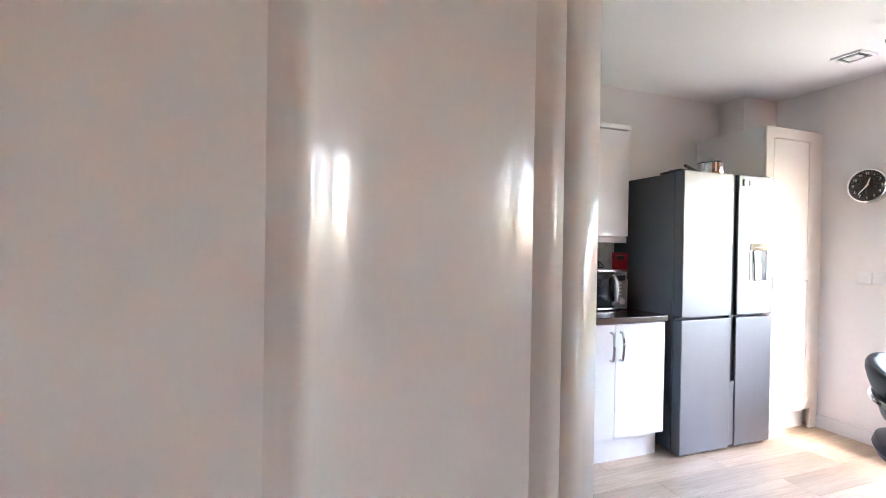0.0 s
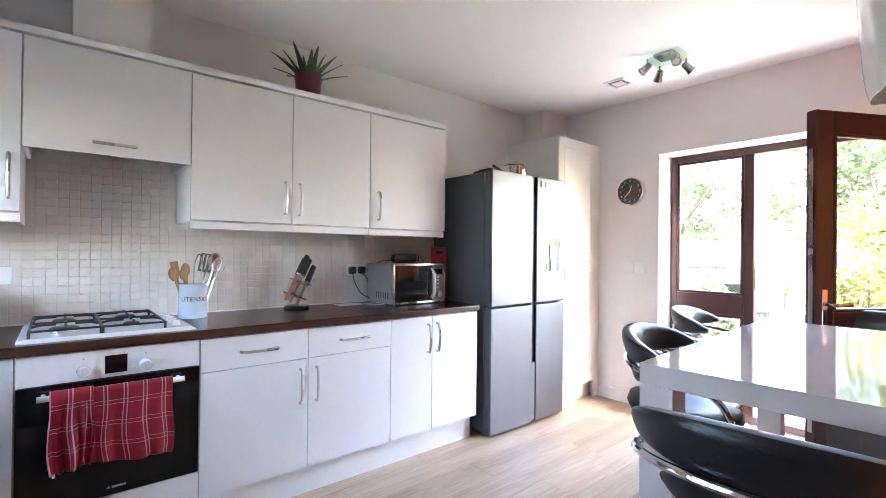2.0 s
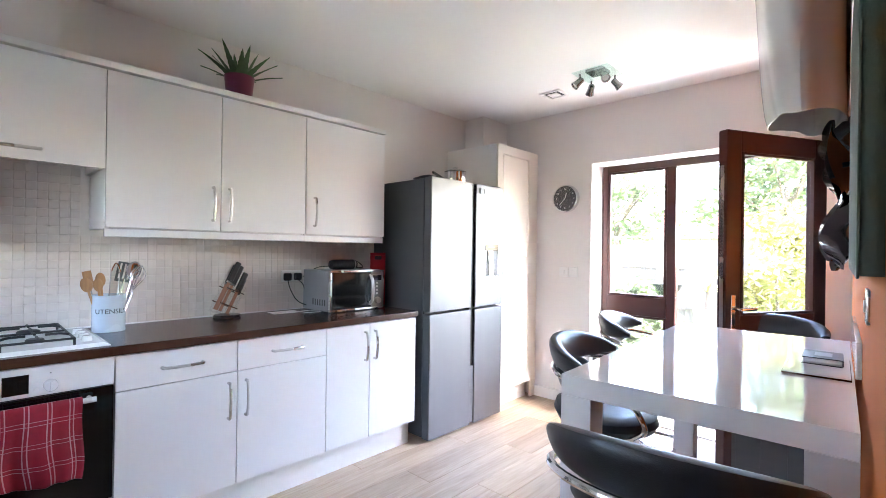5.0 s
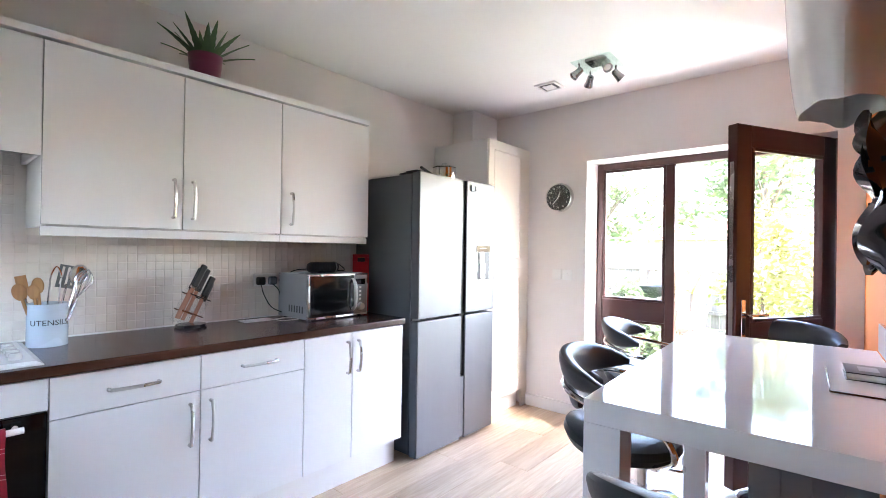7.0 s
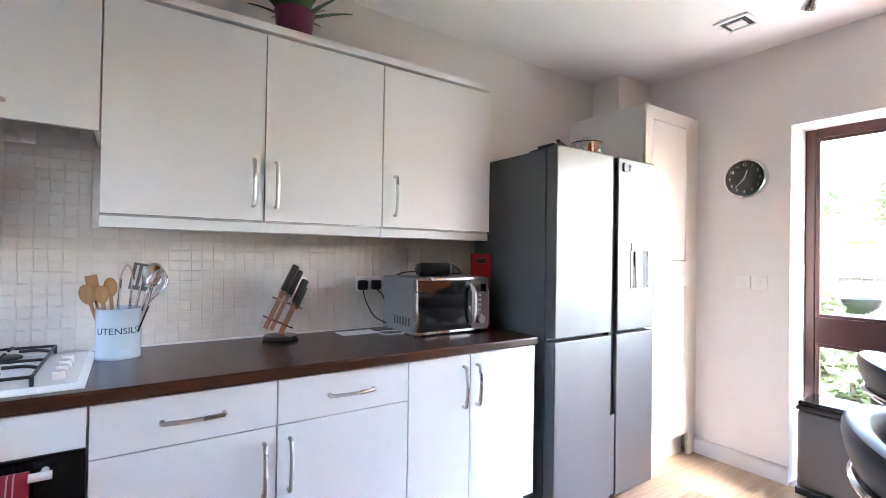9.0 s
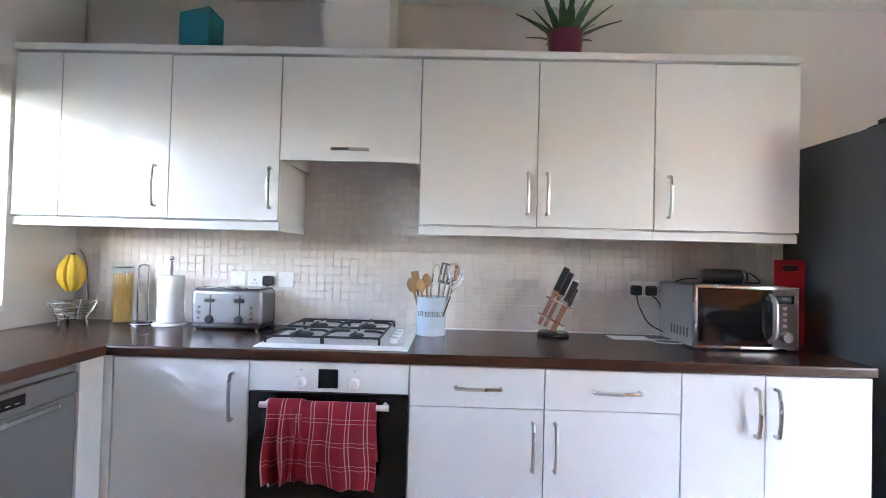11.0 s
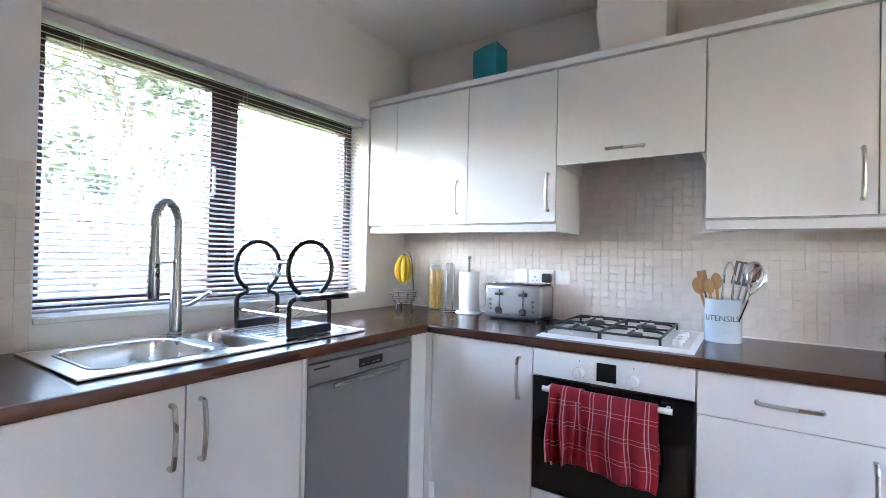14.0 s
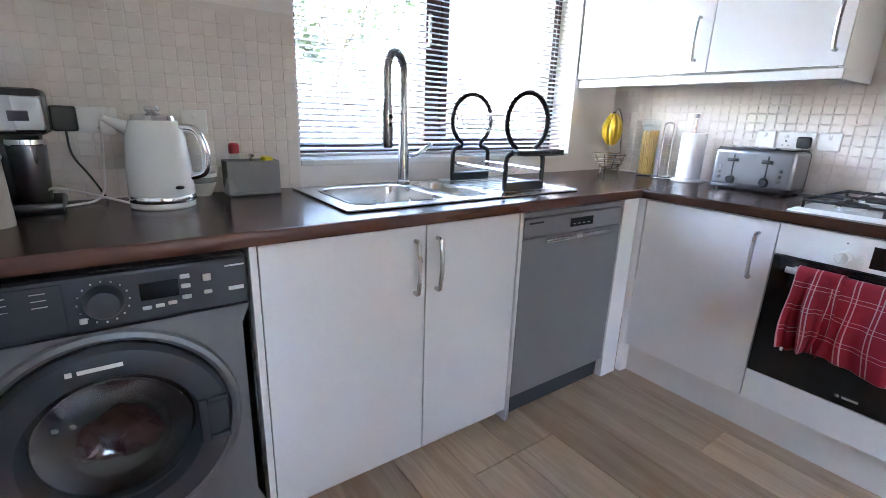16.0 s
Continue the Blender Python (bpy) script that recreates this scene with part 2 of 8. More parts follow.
M = dict(
    wall=material("wall_paint", (0.76, 0.72, 0.70), 0.75, var=0.02, scale=3, bump=0.12, bscale=180),
    ceiling=material("ceiling_paint", (0.80, 0.78, 0.76), 0.85, var=0.015, scale=2, bump=0.08, bscale=150),
    orange=material("orange_paint", (0.50, 0.135, 0.025), 0.7, var=0.03, scale=3, bump=0.12, bscale=180, spec=0.15),
    gloss=material("white_gloss_door", (0.80, 0.79, 0.79), 0.10, var=0.012, scale=2, rvar=0.02, bump=0.015, bscale=14),
    carcass=material("white_melamine", (0.78, 0.76, 0.75), 0.35, var=0.015),
    cream=material("cream_door", (0.77, 0.72, 0.64), 0.4, var=0.02, scale=4),
    plinth=material("white_plinth", (0.74, 0.72, 0.70), 0.35, var=0.03, scale=4),
    worktop=wood("dark_walnut_worktop", (0.040, 0.016, 0.009), (0.064, 0.026, 0.015), 0.24, "x", 1.6, relief=0.03),
    worktop_y=wood("dark_walnut_worktop_return", (0.040, 0.016, 0.009), (0.064, 0.026, 0.015), 0.24, "y", 1.6, relief=0.03),
    edge=material("worktop_edge", (0.10, 0.035, 0.018), 0.3, var=0.15, scale=20, stretch=(0.2, 0.2, 3)),
    oak=wood("pale_oak_plank", (0.35, 0.238, 0.148), (0.56, 0.43, 0.31), 0.36, "x", 1.3, random=0.13),
    mahogany=material("mahogany_upvc", (0.050, 0.013, 0.011), 0.35, var=0.2, scale=8, stretch=(1, 1, 0.15), bump=0.06, bscale=120),
    dark_chrome=material("dark_polished_metal", (0.14, 0.13, 0.14), 0.12, 1.0, var=0.05, rvar=0.03),
    chrome=material("chrome", (0.72, 0.72, 0.74), 0.10, 1.0, var=0.02, rvar=0.03),
    brushed=material("brushed_handle", (0.55, 0.54, 0.53), 0.28, 1.0, var=0.04, scale=30),
    steel=material("brushed_steel", (0.17, 0.17, 0.176), 0.46, 1.0, var=0.03, scale=25, stretch=(1, 1, 0.06), bump=0.03, bscale=220, rvar=0.05),
    taps=material("brushed_tap_steel", (0.36, 0.36, 0.37), 0.24, 1.0, var=0.04, scale=30),
    toaster_steel=material("toaster_steel", (0.30, 0.30, 0.31), 0.30, 1.0, var=0.04, scale=25, stretch=(1, 1, 0.06)),
    steel_sink=material("sink_steel", (0.60, 0.59, 0.57), 0.25, 1.0, var=0.04, scale=18),
    fridge_side=material("grey_fridge_side", (0.115, 0.125, 0.135), 0.42, 0.2, var=0.04, scale=6, bump=0.05, bscale=400),
    silver=material("silver_paint", (0.25, 0.25, 0.255), 0.42, 0.35, var=0.03, scale=10),
    graphite=material("graphite_paint", (0.24, 0.243, 0.25), 0.4, 0.4, var=0.04, scale=10),
    silver_dark=material("grey_appliance_panel", (0.06, 0.065, 0.072), 0.35, 0.3, var=0.05, scale=10),
    black=material("black_plastic", (0.012, 0.012, 0.013), 0.35, var=0.1),
    blackgloss=material("black_glass", (0.006, 0.006, 0.007), 0.06, var=0.05, rvar=0.02),
    leather=material("black_leather", (0.016, 0.016, 0.019), 0.36, var=0.1, scale=30, bump=0.18, bscale=420),
    iron=material("cast_iron", (0.015, 0.015, 0.016), 0.55, var=0.2, bump=0.2, bscale=500),
    lamp_gloss=material("pale_lamp_acrylic", (0.80, 0.79, 0.78), 0.08, var=0.02, rvar=0.02, bump=0.05, bscale=12),
    enamel=material("white_enamel", (0.80, 0.80, 0.79), 0.15, var=0.01),
    plastic=material("white_plastic", (0.78, 0.77, 0.75), 0.3, var=0.02),
    tile=material("cream_mosaic_tile", (0.68, 0.62, 0.57), 0.42, var=0.05, scale=6, random=0.045, bump=0.06, bscale=60),
    tile_rest=material("cream_mosaic_tile_joined", (0.67, 0.61, 0.56), 0.42, var=0.07, scale=6, random=0.04, island=True, bump=0.1, bscale=60),
    grout=material("pale_grout", (0.69, 0.64, 0.59), 0.85, var=0.04, bump=0.2, bscale=300),
    glass=glass_material("window_glass"),
    bowl=glass_material("thick_door_glass", (0.97, 0.98, 0.98), 0.02, 0.10),
    drum=material("polished_drum_steel", (0.75, 0.75, 0.76), 0.22, 1.0, var=0.1, scale=40),
    clear=glass_material("clear_glass", (0.94, 0.97, 0.96)),
    greenglass=glass_material("lamp_plate_glass", (0.88, 0.96, 0.94)),
    acrylic=glass_material("clear_acrylic", (0.97, 0.98, 0.98)),
    cyan=material("teal_candle_glass", (0.005, 0.20, 0.27), 0.2, var=0.12, scale=6),
    pot=material("plum_pot", (0.13, 0.012, 0.045), 0.3, var=0.08),
    leaf=material("aloe_leaf", (0.045, 0.10, 0.035), 0.45, var=0.35, scale=25, stretch=(1, 1, 0.3)),
    tin=material("pale_blue_enamel", (0.50, 0.58, 0.66), 0.25, var=0.03),
    ink=material("dark_ink", (0.03, 0.035, 0.05), 0.5),
    spoonwood=material("spoon_wood", (0.42, 0.22, 0.09), 0.55, var=0.25, scale=20, stretch=(4, 4, 0.5)),
    banana=material("banana_skin", (0.62, 0.40, 0.03), 0.5, var=0.12, scale=20),
    pasta=material("spaghetti", (0.55, 0.30, 0.05), 0.6, var=0.2, scale=60, stretch=(6, 6, 0.2)),
    paper=material("kitchen_paper", (0.82, 0.82, 0.82), 0.9, bump=0.25, bscale=150, var=0.02),
    red=material("red_board", (0.42, 0.015, 0.02), 0.35, var=0.04),
    green=material("green_board", (0.28, 0.38, 0.05), 0.4, var=0.04),
    coppery=material("knife_sheath", (0.38, 0.17, 0.11), 0.35, 0.3, var=0.15),
    grey_pot=material("grey_ceramic", (0.20, 0.20, 0.205), 0.25, var=0.05),
    cream_tin=material("cream_canister", (0.60, 0.57, 0.47), 0.3, var=0.03),
    kettle=material("white_kettle", (0.75, 0.74, 0.71), 0.22, var=0.01),
    yellow=material("yellow_sponge", (0.60, 0.52, 0.03), 0.9, bump=0.4, bscale=300),
    laundry=material("dark_red_laundry", (0.06, 0.003, 0.005), 0.85, var=0.3, scale=15),
    rubber=material("grey_door_plastic", (0.055, 0.06, 0.068), 0.22, var=0.08),
    towel=checked("checked_towel"),
    doorpaint=material("white_gloss_paint", (0.80, 0.75, 0.72), 0.16, var=0.02, scale=6, stretch=(1, 1, 0.16), bump=0.24, bscale=85, rvar=0.03),
    tablegloss=material("white_lacquer_table", (0.80, 0.77, 0.77), 0.06, var=0.01, rvar=0.015),
    canvas=material("grey_green_canvas", (0.06, 0.085, 0.075), 0.8, var=0.7, scale=5, stretch=(6, 1, 0.4), bump=0.3, bscale=300),
    # even mid grey for the table's end panel and the floor underlay
    greyboard=material("plain_grey_boards", (0.17, 0.18, 0.19), 0.5, var=0.06),
    slat=material("white_blind_slat", (0.50, 0.49, 0.50), 0.4, var=0.02),
    grass=material("lawn", (0.06, 0.11, 0.02), 0.9, var=0.35, scale=40, bump=0.8, bscale=200),
    paving=material("pale_paving", (0.42, 0.40, 0.37), 0.85, var=0.15, scale=6, random=0.1, bump=0.3, bscale=90),
    brick=material("garden_brick", (0.30, 0.15, 0.10), 0.85, var=0.2, scale=8, random=0.15, bump=0.4, bscale=90),
    fence=wood("weathered_fence", (0.09, 0.07, 0.055), (0.19, 0.155, 0.125), 0.8, "z", 1.0, random=0.15),
    foliage=material("garden_leaves", (0.16, 0.195, 0.11), 0.7, var=0.4, scale=3, island=True, random=0.35),
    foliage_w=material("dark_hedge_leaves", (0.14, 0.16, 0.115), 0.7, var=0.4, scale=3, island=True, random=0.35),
    foliage_y=material("yellow_green_leaves", (0.26, 0.25, 0.09), 0.7, var=0.3, scale=3, island=True, random=0.3),
    foliage_p=material("purple_spiky_leaves", (0.10, 0.045, 0.06), 0.6, var=0.3, scale=3, island=True, random=0.3),
    bark=material("bark", (0.10, 0.075, 0.055), 0.9, var=0.3, scale=10, bump=0.6, bscale=60),
    bluepot=material("blue_glazed_pot", (0.05, 0.14, 0.28), 0.25, var=0.2),
    palepot=material("pale_planter", (0.55, 0.53, 0.50), 0.6, var=0.08),
    rooftile=material("red_roof_tiles", (0.26, 0.10, 0.07), 0.8, var=0.2, scale=4),
    render_wall=material("cream_render", (0.36, 0.30, 0.25), 0.85, var=0.05, scale=2),
    hallwall=material("hall_paint", (0.78, 0.69, 0.62), 0.75, var=0.02, scale=3),
)


# ---- mesh helpers ----
def add_box(bm, x0, x1, y0, y1, z0, z1, bevel=0.0, segments=2):
    r = bmesh.ops.create_cube(bm, size=1.0, matrix=Matrix.Translation(((x0 + x1) / 2, (y0 + y1) / 2, (z0 + z1) / 2)) @ Matrix.Diagonal((abs(x1 - x0), abs(y1 - y0), abs(z1 - z0), 1)))
    if bevel:
        edges = list({e for v in r["verts"] for e in v.link_edges})
        bmesh.ops.bevel(bm, geom=edges, offset=bevel, segments=segments, profile=0.5, affect="EDGES", clamp_overlap=True)
    return bm


def box(x0, x1, y0, y1, z0, z1, bevel=0.0, segments=2):
    return add_box(bmesh.new(), x0, x1, y0, y1, z0, z1, bevel, segments)


def boxes(rows, bevel=0.0):
    bm = bmesh.new()
    for r in rows:
        add_box(bm, *r, bevel)
    return bm


def add_lathe(bm, profile, centre=(0, 0, 0), steps=32, axis="z", cap=True):
    """Turns a profile of (radius, height) round an axis."""
    def put(r, h, a):
        c, s = r * math.cos(a), r * math.sin(a)
        p = {"z": (c, s, h), "x": (h, c, s), "y": (s, h, c)}[axis]
        return bm.verts.new((centre[0] + p[0], centre[1] + p[1], centre[2] + p[2]))
    rings = []
    for r, h in profile:
        rings.append([put(max(r, 1e-5), h, 2 * math.pi * k / steps) for k in range(steps)])
    for a, b in zip(rings, rings[1:]):
        for k in range(steps):
            bm.faces.new((a[k], a[(k + 1) % steps], b[(k + 1) % steps], b[k]))
    if cap and profile[0][0] > 1e-4:
        bm.faces.new(list(reversed(rings[0])))
    if cap and profile[-1][0] > 1e-4:
        bm.faces.new(rings[-1])
    return bm


def lathe(profile, centre=(0, 0, 0), steps=32, axis="z", cap=True):
    return add_lathe(bmesh.new(), profile, centre, steps, axis, cap)


def add_tube(bm, pts, r, steps=10, closed=False, taper=None):
    pts = [Vector(p) for p in pts]
    n = len(pts)
    up, rings = None, []
    for i, p in enumerate(pts):
        a = pts[i - 1] if (i > 0 or closed) else p
        b = pts[(i + 1) % n] if (i < n - 1 or closed) else p
        d = (b - a).normalized()
        if up is None:
            up = Vector((0, 0, 1)) if abs(d.z) < 0.9 else Vector((1, 0, 0))
        side = d.cross(up).normalized()
        up = side.cross(d).normalized()
        rr = r * (taper[i] if taper else 1.0)
        rings.append([bm.verts.new(p + rr * (math.cos(2 * math.pi * k / steps) * side + math.sin(2 * math.pi * k / steps) * up)) for k in range(steps)])
    for i in range(n if closed else n - 1):
        a, b = rings[i], rings[(i + 1) % n]
        for k in range(steps):
            bm.faces.new((a[k], a[(k + 1) % steps], b[(k + 1) % steps], b[k]))
    if not closed:
        bm.faces.new(list(reversed(rings[0])))
        bm.faces.new(rings[-1])
    return bm


def tube(pts, r, steps=10, closed=False, taper=None):
    return add_tube(bmesh.new(), pts, r, steps, closed, taper)


def bend(pts, radius, steps=5):
    """Rounds the corners of a line of points."""
    pts = [Vector(p) for p in pts]
    out = [pts[0]]
    for a, b, c in zip(pts, pts[1:], pts[2:]):
        u, v = (a - b), (c - b)
        k = min(radius, 0.45 * u.length, 0.45 * v.length)
        p, q = b + u.normalized() * k, b + v.normalized() * k
        for s in range(steps + 1):
            t = s / steps
            out.append((1 - t) ** 2 * p + 2 * t * (1 - t) * b + t * t * q)
    out.append(pts[-1])
    return out


def ring_points(centre, r, normal="x", steps=40, a0=0.0, a1=360.0):
    full = abs(a1 - a0) >= 360
    out = []
    for k in range(steps if full else steps + 1):
        a = radians(a0 + (a1 - a0) * k / steps)
        c, s = r * math.cos(a), r * math.sin(a)
        p = {"z": (c, s, 0), "x": (0, c, s), "y": (c, 0, s)}[normal]
        out.append(Vector(centre) + Vector(p))
    return out


def ball(centre, r, squash=(1, 1, 1), sub=3):
    bm = bmesh.new()
    bmesh.ops.create_icosphere(bm, subdivisions=sub, radius=r, matrix=Matrix.Translation(centre) @ Matrix.Diagonal((*squash, 1)))
    return bm


def loft(bm, sections):
    """Skins a row of closed loops with equal counts and caps the ends."""
    rings = [[bm.verts.new(p) for p in s] for s in sections]
    for a, b in zip(rings, rings[1:]):
        n = len(a)
        for k in range(n):
            bm.faces.new((a[k], a[(k + 1) % n], b[(k + 1) % n], b[k]))
    bm.faces.new(list(reversed(rings[0])))
    bm.faces.new(rings[-1])
    return bm


def mesh_from(name, bm, mat, shift=None, angle=35):
    if shift is not None:
        bm.transform(Matrix.Translation(shift))
    bmesh.ops.recalc_face_normals(bm, faces=bm.faces)
    me = bpy.data.meshes.new(name)
    bm.to_mesh(me)
    bm.free()
    me.shade_smooth()
    me.set_sharp_from_angle(angle=radians(angle))
    # broad flat faces between fine bevels keep their own true normal
    if len(me.polygons) < 400:
        least = min((me.vertices[e.vertices[0]].co - me.vertices[e.vertices[1]].co).length for e in me.edges)
        for f in me.polygons:
            sides = [(me.vertices[a].co - me.vertices[b].co).length for a, b in f.edge_keys]
            if len(sides) == 4 and min(sides) > max(0.012, 5 * least) and max(abs(c) for c in f.normal) > 0.9999:
                f.use_smooth = False
    me.materials.append(mat)
    return me


def base_of(ob):
    p = Vector((0, 0, 0))
    while ob is not None:
        p += ob.location
        ob = ob.parent
    return p


def thing(name, at, label, category, group="", kind=""):
    ob = new(name)
    ob.empty_display_size = 0.05
    ob.location = at
    return tagged(ob, label, category, group, kind)


def part(name, bm, mat, parent, label=""):
    """Links a bmesh, given in the world's coordinates, as one mesh under a thing or a part."""
    ob = new(name, mesh_from(name, bm, mat, -base_of(parent)))
    ob.parent = parent
    if label:
        ob["label"] = label
    return ob


def single(name, bm, mat, label, category, group="", kind=""):
    """A thing of one mesh, with its origin at its base."""
    lo = Vector([min(v.co[k] for v in bm.verts) for k in range(3)])
    hi = Vector([max(v.co[k] for v in bm.verts) for k in range(3)])
    at = Vector(((lo.x + hi.x) / 2, (lo.y + hi.y) / 2, lo.z))
    ob = new(name, mesh_from(name, bm, mat, -at))
    ob.location = at
    return tagged(ob, label, category, group, kind)


def structure(name, bm, mat, label="", category=""):
    ob = new(name, mesh_from(name, bm, mat))
    return tagged(ob, label, category, kind="structure")


def lettering(text, size, mat, parent, m, name="lettering", depth=0.0006, label=""):
    """Words in the built-in font as a mesh part, laid by the matrix m (x along the line, y up)."""
    cu = bpy.data.curves.new("line", "FONT")
    cu.body, cu.size, cu.align_x, cu.align_y, cu.extrude = text, size, "CENTER", "CENTER", depth
    cu.resolution_u = 3
    tmp = new("line", cu)
    bpy.context.view_layer.update()
    me = bpy.data.meshes.new_from_object(tmp.evaluated_get(bpy.context.evaluated_depsgraph_get()))
    bpy.data.objects.remove(tmp)
    me.transform(Matrix.Translation(-base_of(parent)) @ m)
    me.materials.clear()
    me.materials.append(mat)
    ob = new(name, me)
    ob.parent = parent
    if label:
        ob["label"] = label
    return ob


def bow_handle(name, a, b, out, parent, mat=None, r=0.0072):
    """A bowed bar handle from a to b standing off its door along out."""
    a, b, out = Vector(a), Vector(b), Vector(out)
    pts = [a, a + 0.6 * out]
    for k in range(9):
        t = k / 8
        pts.append(a.lerp(b, 0.02 + 0.96 * t) + out * (0.78 + 0.32 * math.sin(math.pi * t)))
    pts += [b + 0.6 * out, b]
    return part(name, tube(pts, r, 8), mat or M["brushed"], parent, "brushed steel bow handle")

# ---- the room ----
XW, XE, YN, YS, H = -1.165, 3.834, 0.0, -2.775, 2.555   # inner faces of the walls, ceiling
SKEW = pose(1.54, -2.87, 0, 0, 0, 2.9) @ pose(-1.54, 2.775, 0)   # the dining wall runs a little out of square


def settle(ob):
    """Turns a thing built square against y = YS to the true line of the dining wall."""
    ob.matrix_world = SKEW @ Matrix.Translation(ob.location)
    return ob


# openings
WY0, WY1, WZ0, WZ1 = -1.915, -0.378, 1.008, 2.045       # kitchen window
FY0, FY1, FZ1 = -2.63, -1.098, 2.068                   # garden door opening
DX0, DX1, DZ1 = -0.62, 0.84, 2.06                      # doorway to the hall
YL = -2.885                                            # wall behind the washing machine

structure("wall_north", box(XW - 0.3, XE + 0.35, 0.012, 0.2, 0, H), M["wall"], "off-white painted kitchen wall", "wall")
structure("wall_west", boxes([(XW - 0.3, XW, YL - 0.15, WY0, 0, H), (XW - 0.3, XW, WY1, 0.0, 0, H), (XW - 0.3, XW, WY0, WY1, 0, WZ0), (XW - 0.3, XW, WY0, WY1, WZ1, H)]), M["wall"], "off-white wall round the kitchen window", "wall")
structure("wall_east", boxes([(XE, XE + 0.35, FY1, 0.0, 0, H), (XE, XE + 0.35, -3.05, FY0, 0, H), (XE, XE + 0.35, FY0, FY1, FZ1, H)]), M["wall"], "off-white wall round the garden door", "wall")
settle(structure("wall_south", boxes([(DX1, XE + 0.06, YS - 0.10, YS, 0, H)]), M["orange"], "orange painted dining wall", "wall"))
structure("wall_south_left", boxes([(XW, DX0, YL - 0.12, YL, 0, H), (DX0, DX1 + 0.06, YL - 0.12, YL, DZ1, H)]), M["wall"], "off-white wall round the hall doorway", "wall")
structure("hall_wall_1", box(-1.4, 1.6, -4.5, -4.4, 0, H), M["hallwall"], "off-white hall wall", "wall")
structure("hall_wall_2", box(-1.5, -1.4, -4.5, YL - 0.12, 0, H), M["hallwall"], "off-white hall wall", "wall")
structure("hall_wall_3", boxes([(1.6, 1.7, -4.5, -3.80, 0, H), (1.6, 1.7, -3.33, -3.03, 0, H), (1.6, 1.7, -3.80, -3.33, 0, 1.10), (1.6, 1.7, -3.80, -3.33, 1.72, H)]), M["hallwall"], "off-white hall wall with a window", "wall")
# unseen liner, added so the orange wall casts no tint on the hall door
structure("hall_wall_4", box(DX1 + 0.01, 1.6, -3.06, -3.03, 0, H), M["hallwall"], "unseen off-white liner keeping orange bounce off the hall door", "wall")
structure("ceiling", box(-1.5, XE + 0.35, -4.5, 0.2, H, H + 0.15), M["ceiling"], "matt white ceiling", "ceiling")
structure("duct_boxing", box(0.155, 0.445, -0.30, 0.0, 2.152, H), M["wall"], "boxed-in extractor duct above the cabinets", "boxing")
structure("pipe_boxing", box(3.46, XE, -0.22, 0.0, 2.216, H), M["wall"], "boxed-in pipe above the larder", "boxing")

# hall window
hw = tagged(new("window_3"), "small white framed hall window", "window", kind="structure")
part("window_frame", boxes([(1.62, 1.68, -3.80, -3.77, 1.10, 1.72), (1.62, 1.68, -3.36, -3.33, 1.10, 1.72), (1.62, 1.68, -3.77, -3.36, 1.10, 1.13), (1.62, 1.68, -3.77, -3.36, 1.69, 1.72)]), M["plastic"], hw)
part("pane", box(1.647, 1.653, -3.77, -3.36, 1.13, 1.69), M["glass"], hw).visible_shadow = False

# skirting boards
def skirting(name, x0, x1, y0, y1):
    bm = box(x0, x1, y0, y1, 0.0, 0.085)
    add_box(bm, x0 + (0.004 if x1 - x0 < 0.05 else 0), x1 - (0.0 if x1 - x0 < 0.05 else 0), y0 + (0.0), y1 - (0.004 if y1 - y0 < 0.05 else 0), 0.085, 0.1)
    return structure(name, bm, M["plinth"], "white skirting board", "baseboard")


skirting("baseboard_east", XE - 0.016, XE, FY1, -0.56)
skirting("baseboard_east_end", XE - 0.016, XE, -2.735, FY0)
settle(skirting("baseboard_south", DX1 + 0.08, XE - 0.03, YS, YS + 0.016))

# door lining of the hall doorway
structure("door_trim", boxes([(DX0 - 0.07, DX0, YL, YL + 0.018, 0, DZ1 + 0.07), (DX0, DX1, YL, YL + 0.018, DZ1, DZ1 + 0.07), ]), M["plinth"], "white door lining", "trim")


